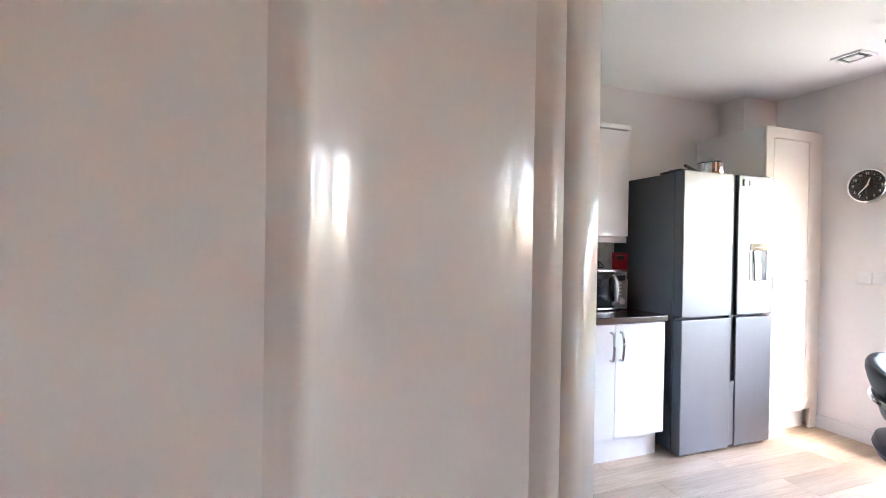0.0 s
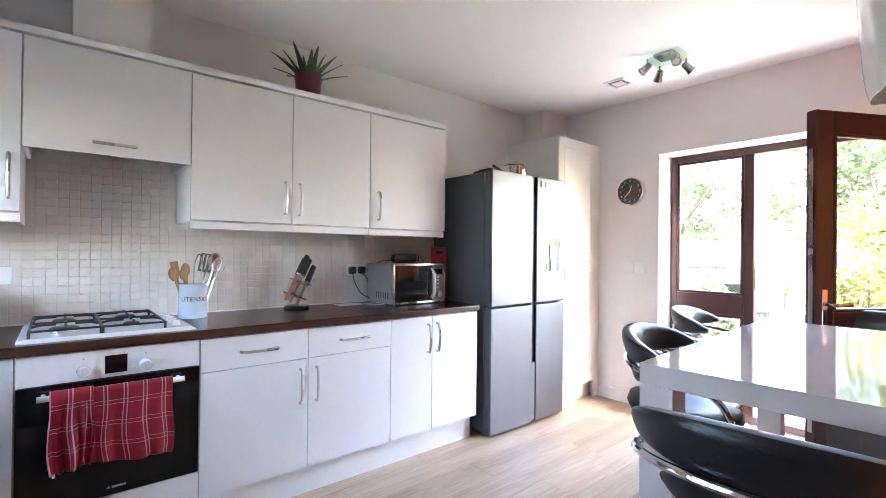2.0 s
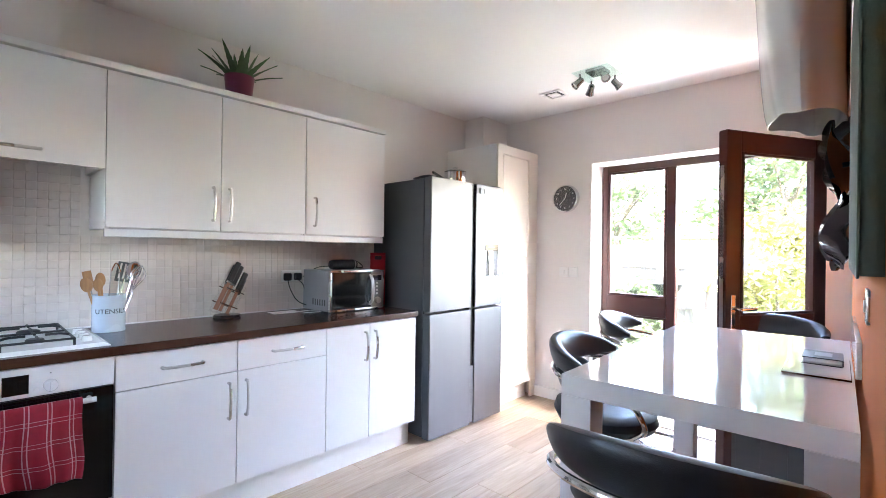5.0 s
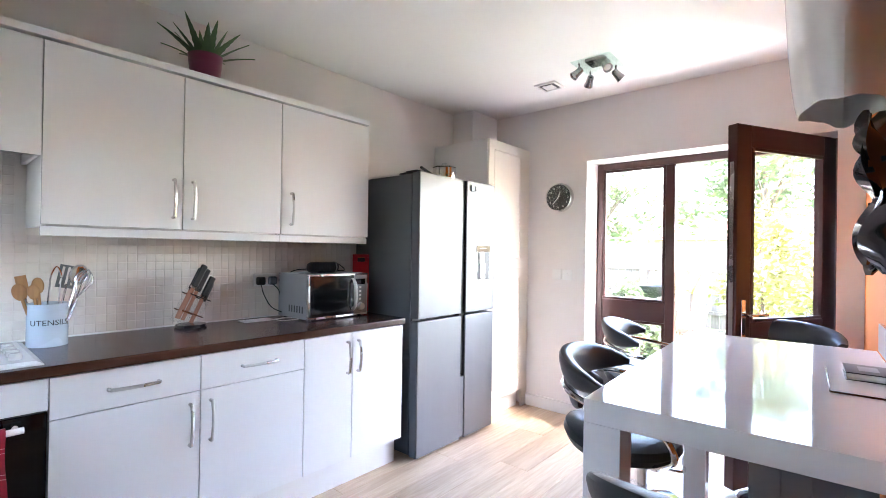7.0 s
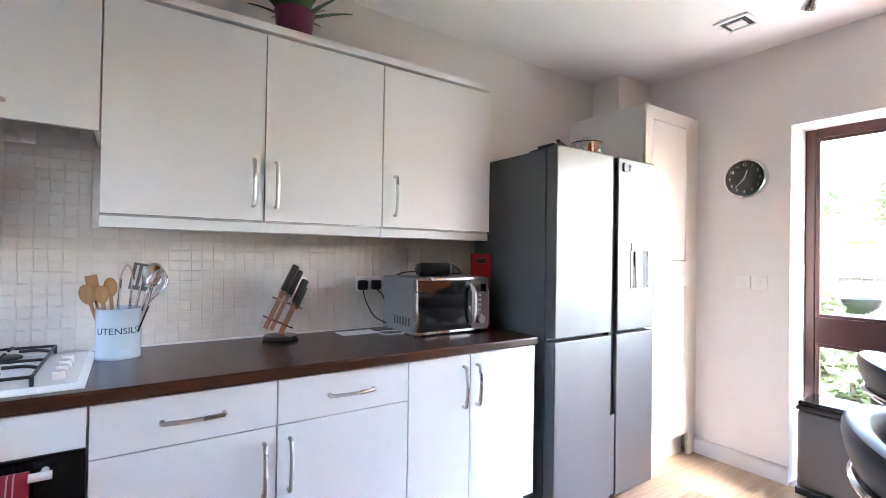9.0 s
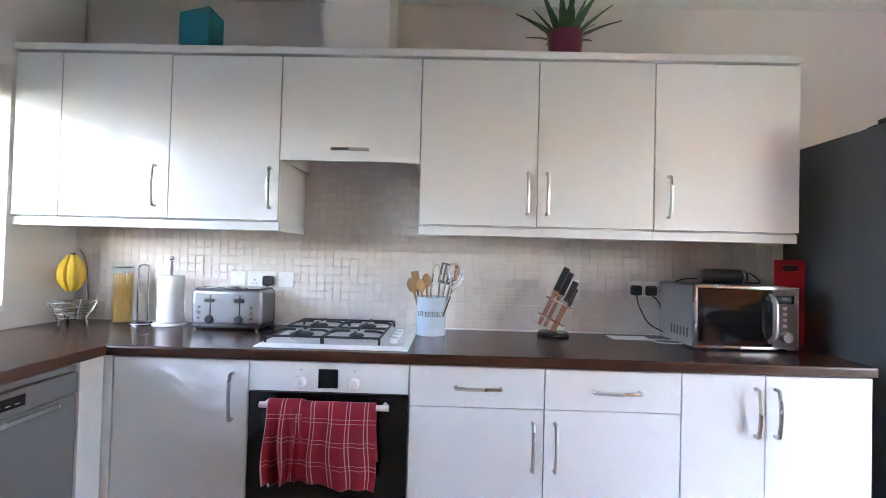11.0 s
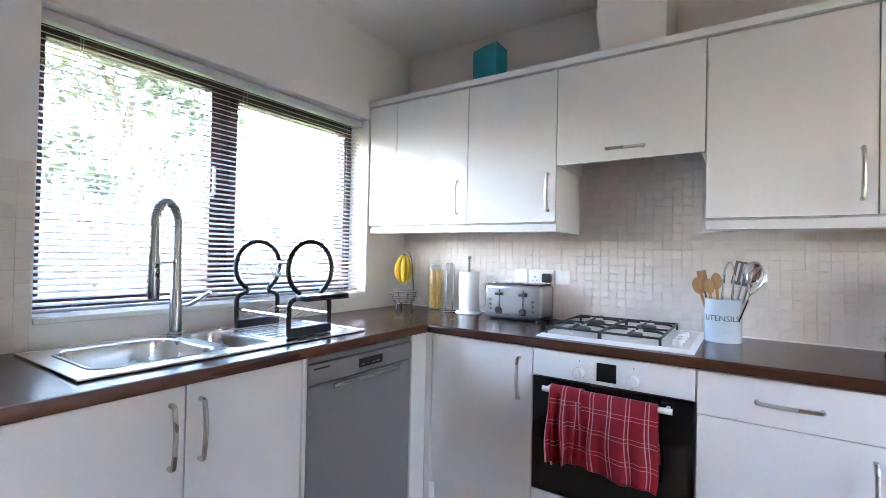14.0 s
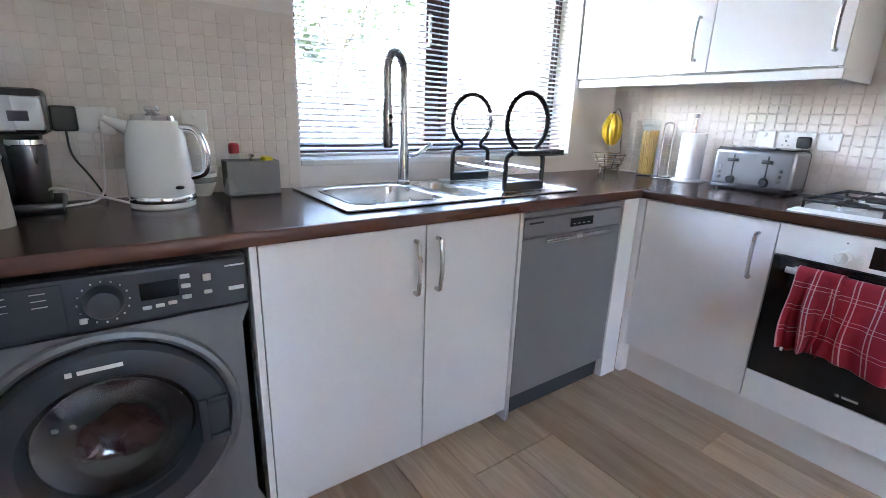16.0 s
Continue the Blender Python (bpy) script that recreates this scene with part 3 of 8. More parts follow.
# ---- kitchen window with its blind ----
def kitchen_window():
    w = tagged(new("window_1"), "mahogany-brown framed kitchen window over the sink", "window", kind="structure")
    w.location = (XW - 0.17, (WY0 + WY1) / 2, WZ0)
    x0, x1, mid = XW - 0.20, XW - 0.14, -1.215
    part("window_frame", boxes([(x0, x1, WY0, WY0 + 0.03, WZ0, WZ1), (x0, x1, WY1 - 0.03, WY1, WZ0, WZ1), (x0, x1, WY0 + 0.03, WY1 - 0.03, WZ0, WZ0 + 0.045), (x0, x1, WY0 + 0.03, WY1 - 0.03, WZ1 - 0.05, WZ1), (x0, x1, mid - 0.04, mid + 0.03, WZ0 + 0.045, WZ1 - 0.05)], 0.005), M["mahogany"], w)
    for a, b, s in ((WY0 + 0.03, mid - 0.04, 0.018), (mid + 0.03, WY1 - 0.03, 0.042)):
        za, zb = WZ0 + 0.047, WZ1 - 0.052
        sash = part("sash", boxes([(x0 + 0.005, x1 + 0.014, a + 0.002, a + s, za, zb), (x0 + 0.005, x1 + 0.014, b - s, b - 0.002, za, zb), (x0 + 0.005, x1 + 0.014, a + s, b - s, za, za + s), (x0 + 0.005, x1 + 0.014, a + s, b - s, zb - s, zb)], 0.004), M["mahogany"], w)
        p = part("pane", box(x0 + 0.025, x0 + 0.031, a + s - 0.005, b - s + 0.005, za + s - 0.005, zb - s + 0.005), M["glass"], sash)
        p.visible_shadow = False
    part("window_handle", tube(bend([(x1 + 0.016, mid - 0.06, 1.49), (x1 + 0.05, mid - 0.06, 1.49), (x1 + 0.05, mid - 0.06, 1.62)], 0.02), 0.008, 8), M["chrome"], w)
    part("window_sill", box(XW - 0.14, XW + 0.012, WY0 - 0.0, WY1, WZ0 - 0.018, WZ0 + 0.004, 0.004), M["plastic"], w)


kitchen_window()


def venetian_blind():
    b = thing("venetian_blind", (XW - 0.06, (WY0 + WY1) / 2, WZ0), "white slatted venetian blind, lowered with open slats", "blind")
    part("head_rail", box(XW - 0.085, XW - 0.04, WY0 + 0.01, WY1 - 0.01, WZ1 - 0.045, WZ1 - 0.01, 0.003), M["slat"], b)
    part("bottom_rail", box(XW - 0.075, XW - 0.05, WY0 + 0.012, WY1 - 0.012, WZ0 + 0.012, WZ0 + 0.024, 0.003), M["slat"], b)
    w, n = 0.0125, 43
    z0, z1 = WZ0 + 0.04, WZ1 - 0.06
    bm = bmesh.new()
    y0, y1 = -(WY1 - WY0) / 2 + 0.014, (WY1 - WY0) / 2 - 0.014
    tilt = radians(-24)
    loops = []
    for y in (y0, y1):
        up, dn = [], []
        for k in range(5):
            u = -1 + k / 2
            c = 0.0022 * (1 - u * u)
            x, z = u * w * math.cos(tilt), u * w * math.sin(tilt) + c
            up.append((x, y, z + 0.0004))
            dn.append((x, y, z - 0.0004))
        loops.append(up + dn[::-1])
    loft(bm, loops)
    me = mesh_from("slat", bm, M["slat"])
    for k in range(n):
        s = new("slat", me)
        s.parent = b
        s.location = (-0.002, 0, z0 + (z1 - z0) * k / (n - 1) - WZ0)
    for y in (WY0 + 0.13, -1.15, WY1 - 0.13):
        part("ladder_cord", boxes([(XW - 0.0755, XW - 0.0745, y, y + 0.0015, WZ0 + 0.02, WZ1 - 0.04), (XW - 0.0495, XW - 0.0485, y, y + 0.0015, WZ0 + 0.02, WZ1 - 0.04)]), M["slat"], b)
    part("tilt_wand", tube([(XW - 0.036, WY0 + 0.17, WZ1 - 0.04), (XW - 0.034, WY0 + 0.17, WZ1 - 0.6)], 0.0035, 6), M["acrylic"], b)


venetian_blind()


# ---- garden door: fixed side light and open leaf ----
FX0, FX1 = XE + 0.215, XE + 0.285
MY0, MY1 = -1.70, -1.633


def garden_door():
    w = tagged(new("window_2"), "mahogany-brown glazed side light beside the garden door", "window", kind="structure")
    w.location = (FX0, (FY0 + FY1) / 2, 0)
    part("window_frame", boxes([(FX0, FX1, FY1 - 0.05, FY1, 0.02, FZ1), (FX0, FX1, FY0, FY0 + 0.05, 0.02, FZ1), (FX0, FX1, FY0 + 0.05, FY1 - 0.05, FZ1 - 0.055, FZ1), (FX0, FX1, MY0, MY1, 0.07, FZ1 - 0.055), (FX0, FX1, FY0 + 0.05, FY1 - 0.05, 0.02, 0.07)], 0.005), M["mahogany"], w)
    a, b = MY1, FY1 - 0.05
    part("mid_rail", box(FX0 - 0.004, FX1 - 0.01, a + 0.001, b - 0.001, 0.80, 0.955, 0.006), M["mahogany"], w)
    for z0, z1 in ((0.07, 0.80), (0.955, FZ1 - 0.055)):
        part("glazing_bead", boxes([(FX0 + 0.002, FX0 + 0.03, a + 0.001, a + 0.022, z0 + 0.001, z1 - 0.001), (FX0 + 0.002, FX0 + 0.03, b - 0.022, b - 0.001, z0 + 0.001, z1 - 0.001), (FX0 + 0.002, FX0 + 0.03, a + 0.022, b - 0.022, z0 + 0.001, z0 + 0.02), (FX0 + 0.002, FX0 + 0.03, a + 0.022, b - 0.022, z1 - 0.02, z1 - 0.001)], 0.003), M["mahogany"], w)
        p = part("pane", box(FX0 + 0.032, FX0 + 0.038, a + 0.002, b - 0.002, z0 + 0.002, z1 - 0.002), M["glass"], w)
        p.visible_shadow = False
    part("lock_keep", boxes([(FX0 + 0.012, FX0 + 0.03, MY0 - 0.003, MY0 - 0.0005, z, z + h) for z, h in ((1.75, 0.12), (0.95, 0.3), (0.35, 0.12))]), M["chrome"], w)
    structure("threshold", box(XE + 0.0, XE + 0.36, FY0, FY1, -0.02, 0.012), M["plinth"], "pale door threshold", "threshold")
    # open leaf, built shut along +y from its hinge and then swung into the room
    d = tagged(new("door_1"), "open mahogany-brown glazed garden door", "door", kind="structure")
    W, T, z0, z1 = 0.855, 0.06, 0.03, 2.06
    part("leaf_frame", boxes([(-T, 0, 0, 0.115, z0, z1), (-T, 0, W - 0.115, W, z0, z1), (-T, 0, 0.115, W - 0.115, z1 - 0.125, z1), (-T, 0, 0.115, W - 0.115, 0.80, 0.955), (-T, 0, 0.115, W - 0.115, z0, 0.22)], 0.006), M["mahogany"], d)
    for a, b in ((0.22, 0.80), (0.955, z1 - 0.125)):
        part("glazing_bead", boxes([(-T - 0.004, -T + 0.02, 0.116, 0.135, a + 0.001, b - 0.001), (-T - 0.004, -T + 0.02, W - 0.135, W - 0.116, a + 0.001, b - 0.001), (-T - 0.004, -T + 0.02, 0.135, W - 0.135, a + 0.001, a + 0.018), (-T - 0.004, -T + 0.02, 0.135, W - 0.135, b - 0.018, b - 0.001)], 0.003), M["mahogany"], d)
        p = part("pane", box(-T / 2 - 0.004, -T / 2 + 0.004, 0.117, W - 0.117, a + 0.001, b - 0.001), M["glass"], d)
        p.visible_shadow = False
    for side in (-1, 1):
        x = -T - 0.006 if side < 0 else 0.006
        plate = part("handle_plate", box(min(x, x - side * 0.006), max(x, x - side * 0.006), W - 0.072, W - 0.04, 0.84, 1.08, 0.004), M["chrome"], d)
        part("lever", tube(bend([(x, W - 0.056, 1.0), (x + side * 0.045, W - 0.056, 1.0), (x + side * 0.045, W - 0.18, 1.0)], 0.015), 0.009, 10), M["chrome"], plate, "polished chrome lever handle")
    part("lock_strip", box(-T / 2 - 0.012, -T / 2 + 0.012, W + 0.0, W + 0.003, 0.3, 1.85), M["brushed"], d, "steel multipoint lock strip")
    for z in (0.3, 1.5, 1.85):
        part("hinge", lathe([(0.011, z), (0.011, z + 0.1)], (-T - 0.012, -0.008, 0), 12), M["chrome"], d, "chrome hinge")
    d.matrix_world = pose(FX0 - 0.005, -2.572, 0, 0, 0, 61.5)


garden_door()


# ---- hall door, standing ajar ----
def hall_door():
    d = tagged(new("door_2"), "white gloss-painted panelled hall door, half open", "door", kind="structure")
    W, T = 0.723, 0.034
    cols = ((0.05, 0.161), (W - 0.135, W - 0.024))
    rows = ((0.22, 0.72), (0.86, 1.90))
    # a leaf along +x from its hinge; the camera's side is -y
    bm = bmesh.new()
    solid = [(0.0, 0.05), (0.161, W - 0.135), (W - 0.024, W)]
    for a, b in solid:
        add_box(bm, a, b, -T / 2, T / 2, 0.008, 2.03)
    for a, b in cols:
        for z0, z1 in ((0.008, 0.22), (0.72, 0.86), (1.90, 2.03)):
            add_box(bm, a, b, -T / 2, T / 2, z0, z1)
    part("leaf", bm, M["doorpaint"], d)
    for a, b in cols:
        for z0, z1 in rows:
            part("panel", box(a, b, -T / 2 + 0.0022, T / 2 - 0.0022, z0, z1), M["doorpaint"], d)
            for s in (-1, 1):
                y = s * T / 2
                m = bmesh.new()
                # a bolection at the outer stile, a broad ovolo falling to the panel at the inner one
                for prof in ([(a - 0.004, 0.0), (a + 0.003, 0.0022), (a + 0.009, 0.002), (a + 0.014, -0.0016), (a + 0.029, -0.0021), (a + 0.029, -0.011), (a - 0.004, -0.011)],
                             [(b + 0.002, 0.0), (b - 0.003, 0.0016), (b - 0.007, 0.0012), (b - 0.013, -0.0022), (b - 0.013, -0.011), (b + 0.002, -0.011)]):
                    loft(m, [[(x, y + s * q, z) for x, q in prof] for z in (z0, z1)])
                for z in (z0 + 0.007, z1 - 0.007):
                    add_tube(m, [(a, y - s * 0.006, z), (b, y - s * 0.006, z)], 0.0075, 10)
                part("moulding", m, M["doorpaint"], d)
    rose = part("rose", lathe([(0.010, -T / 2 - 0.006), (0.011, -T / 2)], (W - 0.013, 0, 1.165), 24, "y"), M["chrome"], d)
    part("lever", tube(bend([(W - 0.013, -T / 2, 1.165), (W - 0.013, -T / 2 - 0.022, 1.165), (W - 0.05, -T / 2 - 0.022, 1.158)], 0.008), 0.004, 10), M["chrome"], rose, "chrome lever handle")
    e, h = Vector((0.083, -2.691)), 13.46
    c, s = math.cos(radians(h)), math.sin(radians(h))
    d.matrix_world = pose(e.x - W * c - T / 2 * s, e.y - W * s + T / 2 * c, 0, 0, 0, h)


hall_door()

# ---- cabinets ----
FRONT, DOOR = -0.60, 0.019     # face of the base doors, their thickness
UFRONT = -0.365


def base_unit(x0, x1, label, doors, drawer=None, name="base_cabinet"):
    """doors: rows of (x0, x1, handle x, z0, z1)."""
    c = thing(name, ((x0 + x1) / 2, -0.29, 0.164), label, "cabinet", "base units")
    part("body", boxes([(x0 + 0.001, x0 + 0.018, -0.578, -0.02, 0.164, 0.868), (x1 - 0.018, x1 - 0.001, -0.578, -0.02, 0.164, 0.868), (x0 + 0.018, x1 - 0.018, -0.578, -0.02, 0.164, 0.182), (x0 + 0.018, x1 - 0.018, -0.04, -0.02, 0.182, 0.868), (x0 + 0.018, x1 - 0.018, -0.578, -0.5, 0.85, 0.868)]), M["carcass"], c)
    for a, b, hx, z0, z1 in doors:
        d = part("door", box(a + 0.002, b - 0.002, FRONT, FRONT + DOOR, z0 + 0.0015, z1 - 0.0015, 0.0015), M["gloss"], c)
        zt = z1 - 0.05
        bow_handle("handle", (hx, FRONT, zt), (hx, FRONT, zt - 0.17), (0, -0.03, 0), d)
    if drawer:
        a, b, z0, z1, h0, h1 = drawer
        d = part("drawer_front", box(a + 0.002, b - 0.002, FRONT, FRONT + DOOR, z0 + 0.0015, z1 - 0.0015, 0.0015), M["gloss"], c)
        bow_handle("handle", (h0, FRONT, 0.79), (h1, FRONT, 0.79), (0, -0.03, 0), d)
    return c


base_unit(-0.535, 0.0, "white gloss corner base cabinet beside the oven", [(-0.512, 0.0, -0.06, 0.164, 0.866)])
base_unit(0.6, 1.1, "white gloss base cabinet with one drawer", [(0.6, 1.1, 1.058, 0.164, 0.716)], (0.6, 1.1, 0.716, 0.866, 0.772, 0.938))
base_unit(1.1, 1.6, "white gloss base cabinet with one drawer", [(1.1, 1.6, 1.142, 0.164, 0.716)], (1.1, 1.6, 0.716, 0.866, 1.278, 1.446))
base_unit(1.6, 2.292, "white gloss two-door base cabinet next to the fridge", [(1.6, 1.905, 1.868, 0.164, 0.866), (1.905, 2.292, 1.94, 0.164, 0.866)])
single("corner_post", box(-0.547, -0.5165, -0.60, -0.552, 0.012, 0.868, 0.002), M["carcass"], "white corner filler post between the cabinet runs", "filler")
structure("plinth_north", box(-0.54, 2.292, -0.535, -0.518, 0.0, 0.162), M["plinth"], "white plinth under the cabinets", "plinth")
structure("plinth_west", box(-0.62, -0.605, -2.243, -1.34, 0.0, 0.098), M["plinth"], "white plinth under the sink unit", "plinth")


def upper_unit(x0, x1, label, doors, z0=1.365):
    c = thing("wall_cabinet", ((x0 + x1) / 2, -0.17, z0), label, "cabinet", "wall units")
    part("body", boxes([(x0 + 0.001, x0 + 0.018, -0.343, -0.0, 1.40, 2.118), (x1 - 0.018, x1 - 0.001, -0.343, -0.0, 1.40, 2.118), (x0 + 0.018, x1 - 0.018, -0.343, -0.0, 1.40, 1.418), (x0 + 0.018, x1 - 0.018, -0.343, -0.0, 2.10, 2.118)]), M["carcass"], c)
    for a, b, hx in doors:
        d = part("door", box(a + 0.002, b - 0.002, UFRONT, UFRONT + DOOR, 1.407, 2.112, 0.0015), M["gloss"], c)
        if hx is not None:
            bow_handle("handle", (hx, UFRONT, 1.63), (hx, UFRONT, 1.46), (0, -0.03, 0), d)
    part("light_pelmet", boxes([(x0, x1, -0.352, -0.334, 1.363, 1.3995)], 0.002), M["gloss"], c)
    return c


upper_unit(XW + 0.002, -0.001, "white gloss wall cabinets in the corner by the window", [(XW + 0.003, -0.955, None), (-0.955, -0.477, -0.533), (-0.477, -0.001, -0.036)])
upper_unit(0.601, 1.589, "white gloss two-door wall cabinet", [(0.601, 1.099, 1.058), (1.099, 1.589, 1.14)])
upper_unit(1.59, 2.195, "white gloss wall cabinet next to the fridge", [(1.59, 2.195, 1.648)])
hood = thing("hood_cabinet", (0.3, -0.17, 1.665), "white gloss extractor cabinet above the hob", "cabinet", "wall units")
part("body", boxes([(0.001, 0.018, -0.343, 0, 1.67, 2.118), (0.582, 0.599, -0.343, 0, 1.67, 2.118), (0.018, 0.582, -0.343, 0, 2.10, 2.118), (0.018, 0.582, -0.02, 0, 1.90, 2.10)]), M["carcass"], hood)
part("extractor", boxes([(0.019, 0.581, -0.34, -0.021, 1.868, 1.90), (0.06, 0.54, -0.30, -0.06, 1.860, 1.868)]), M["silver"], hood)
flap = part("flap_door", box(0.0015, 0.5985, UFRONT, UFRONT + DOOR, 1.667, 2.112, 0.0015), M["gloss"], hood)
part("handle", box(0.222, 0.384, UFRONT - 0.024, UFRONT - 0.012, 1.709, 1.722, 0.003), M["brushed"], flap, "flat brushed steel bar handle")
for x in (0.235, 0.371):
    part("handle_post", box(x - 0.005, x + 0.005, UFRONT - 0.013, UFRONT, 1.711, 1.720), M["brushed"], flap)
structure("cornice", boxes([(XW + 0.001, 2.192, -0.378, 0.0, 2.119, 2.15)], 0.003), M["gloss"], "white cornice strip along the wall cabinets", "cornice")
single("end_panel", box(0.0005 - 0.02, 0.0 - 0.0015, -0.34, 0.0, 1.3635, 1.399, 0.001), M["carcass"], "white pelmet return beside the hob", "panel")

# ---- worktops ----
TOP, EDGE = 0.91, -0.62
def worktop_bar(x0, x1, y0, y1, nose):
    bm = bmesh.new()
    add_box(bm, x0, x1, y0, y1, 0.871, TOP)
    edges = [e for e in bm.edges if all(abs(v.co[nose[0]] - nose[1]) < 1e-4 for v in e.verts) and abs(e.verts[0].co.z - e.verts[1].co.z) < 1e-4]
    bmesh.ops.bevel(bm, geom=edges, offset=0.008, segments=4, profile=0.5, affect="EDGES")
    return bm


w1 = thing("worktop", (0.6, -0.31, 0.871), "dark walnut-effect worktop with a rounded front edge", "worktop")
part("long_run", worktop_bar(-0.535, 2.292, EDGE, -0.004, (1, EDGE)), M["worktop"], w1)
part("end_strip", box(2.292, 2.294, EDGE + 0.006, -0.004, 0.873, 0.908), M["edge"], w1)
part("upstand_seal", box(XW + 0.006, 2.284, -0.010, -0.003, TOP, TOP + 0.006), M["plastic"], w1, "white sealant line")
w2 = thing("worktop", (-0.85, -1.7, 0.871), "dark walnut-effect worktop return with the inset sink", "worktop")
# left open for the bowls of the sink
SX0, SX1, B0, B1, C0, C1 = -1.04, -0.70, -1.90, -1.57, -1.50, -1.36
for x0, x1, y0, y1 in ((XW + 0.004, -0.5355, -2.88, B0), (XW + 0.004, -0.5355, C1, -0.004), (XW + 0.004, SX0, B0, C1), (SX1, -0.5355, B0, C1), (SX0, SX1, B1, C0)):
    part("slab", box(x0, x1, y0, y1, 0.871, TOP), M["worktop_y"], w2)
nose = bmesh.new()
loft(nose, [[(-0.5355 + dx, y, z) for dx, z in ((0, 0.871), (0.006, 0.873), (0.009, 0.88), (0.009, 0.902), (0.006, 0.908), (0, 0.91))] for y in (-2.88, -0.6205)])
part("nosing", nose, M["edge"], w2)
part("joint_strip", box(-0.5375, -0.5335, EDGE + 0.004, -0.01, TOP, TOP + 0.0008), M["brushed"], w2, "thin metal worktop joint strip")

# ---- sink run ----
WF = -0.552


def sink_cabinet():
    c = thing("sink_cabinet", (-0.87, -1.73, 0.0), "white gloss two-door sink cabinet", "cabinet", "base units")
    part("body", boxes([(-1.14, WF - 0.021, -2.243, -2.225, 0.1, 0.868), (-1.14, WF - 0.021, -1.355, -1.337, 0.1, 0.868), (-1.14, WF - 0.021, -2.225, -1.355, 0.1, 0.118)]), M["carcass"], c)
    for a, b, hy in ((-2.242, -1.738, -1.779), (-1.738, -1.338, -1.697)):
        d = part("door", box(WF - DOOR, WF, a + 0.002, b - 0.002, 0.055, 0.866, 0.0015), M["gloss"], c)
        bow_handle("handle", (WF, hy, 0.82), (WF, hy, 0.65), (0.03, 0, 0), d)
    return c


sink_cabinet()
single("support_panel", box(-1.14, WF + 0.004, -2.262, -2.244, 0.0, 0.869, 0.001), M["carcass"], "white end panel beside the washing machine", "panel")
single("filler_panel", box(WF - 0.03, WF + 0.004, -0.712, -0.602, 0.0, 0.869, 0.001), M["carcass"], "white filler panel in the corner beside the dishwasher", "panel")
single("support_panel", box(-1.14, WF + 0.004, -1.3365, -1.3195, 0.0, 0.869), M["carcass"], "white end panel beside the dishwasher", "panel")


def dishwasher():
    d = thing("dishwasher", (-0.87, -0.95, 0.0), "silver freestanding dishwasher under the worktop", "dishwasher")
    y0, y1 = -1.316, -0.716
    part("body", box(-1.14, WF - 0.03, y0, y1, 0.03, 0.862), M["silver_dark"], d)
    door = part("door", box(WF - 0.029, WF + 0.002, y0 + 0.002, y1 - 0.002, 0.10, 0.762, 0.006), M["silver"], d)
    part("control_panel", box(WF - 0.029, WF + 0.004, y0 + 0.002, y1 - 0.002, 0.7645, 0.838, 0.005), M["silver"], d)
    part("top_trim", box(WF - 0.05, WF - 0.004, y0, y1, 0.842, 0.862, 0.003), M["silver"], d)
    part("grip_recess", box(WF + 0.0025, WF + 0.012, -1.195, -0.795, 0.735, 0.752, 0.005), M["brushed"], door)
    part("display", box(WF + 0.004, WF + 0.006, -1.06, -0.92, 0.785, 0.82, 0.001), M["blackgloss"], d)
    part("display_text", boxes([(WF + 0.006, WF + 0.0065, -1.045 + k * 0.03, -1.03 + k * 0.03, 0.795, 0.798) for k in range(4)]), M["plastic"], d)
    part("badge", box(WF + 0.004, WF + 0.005, -1.29, -1.215, 0.818, 0.825), M["black"], d)
    part("kick_plate", box(WF - 0.04, WF - 0.032, y0 + 0.004, y1 - 0.004, 0.0, 0.097), M["silver_dark"], d)


dishwasher()


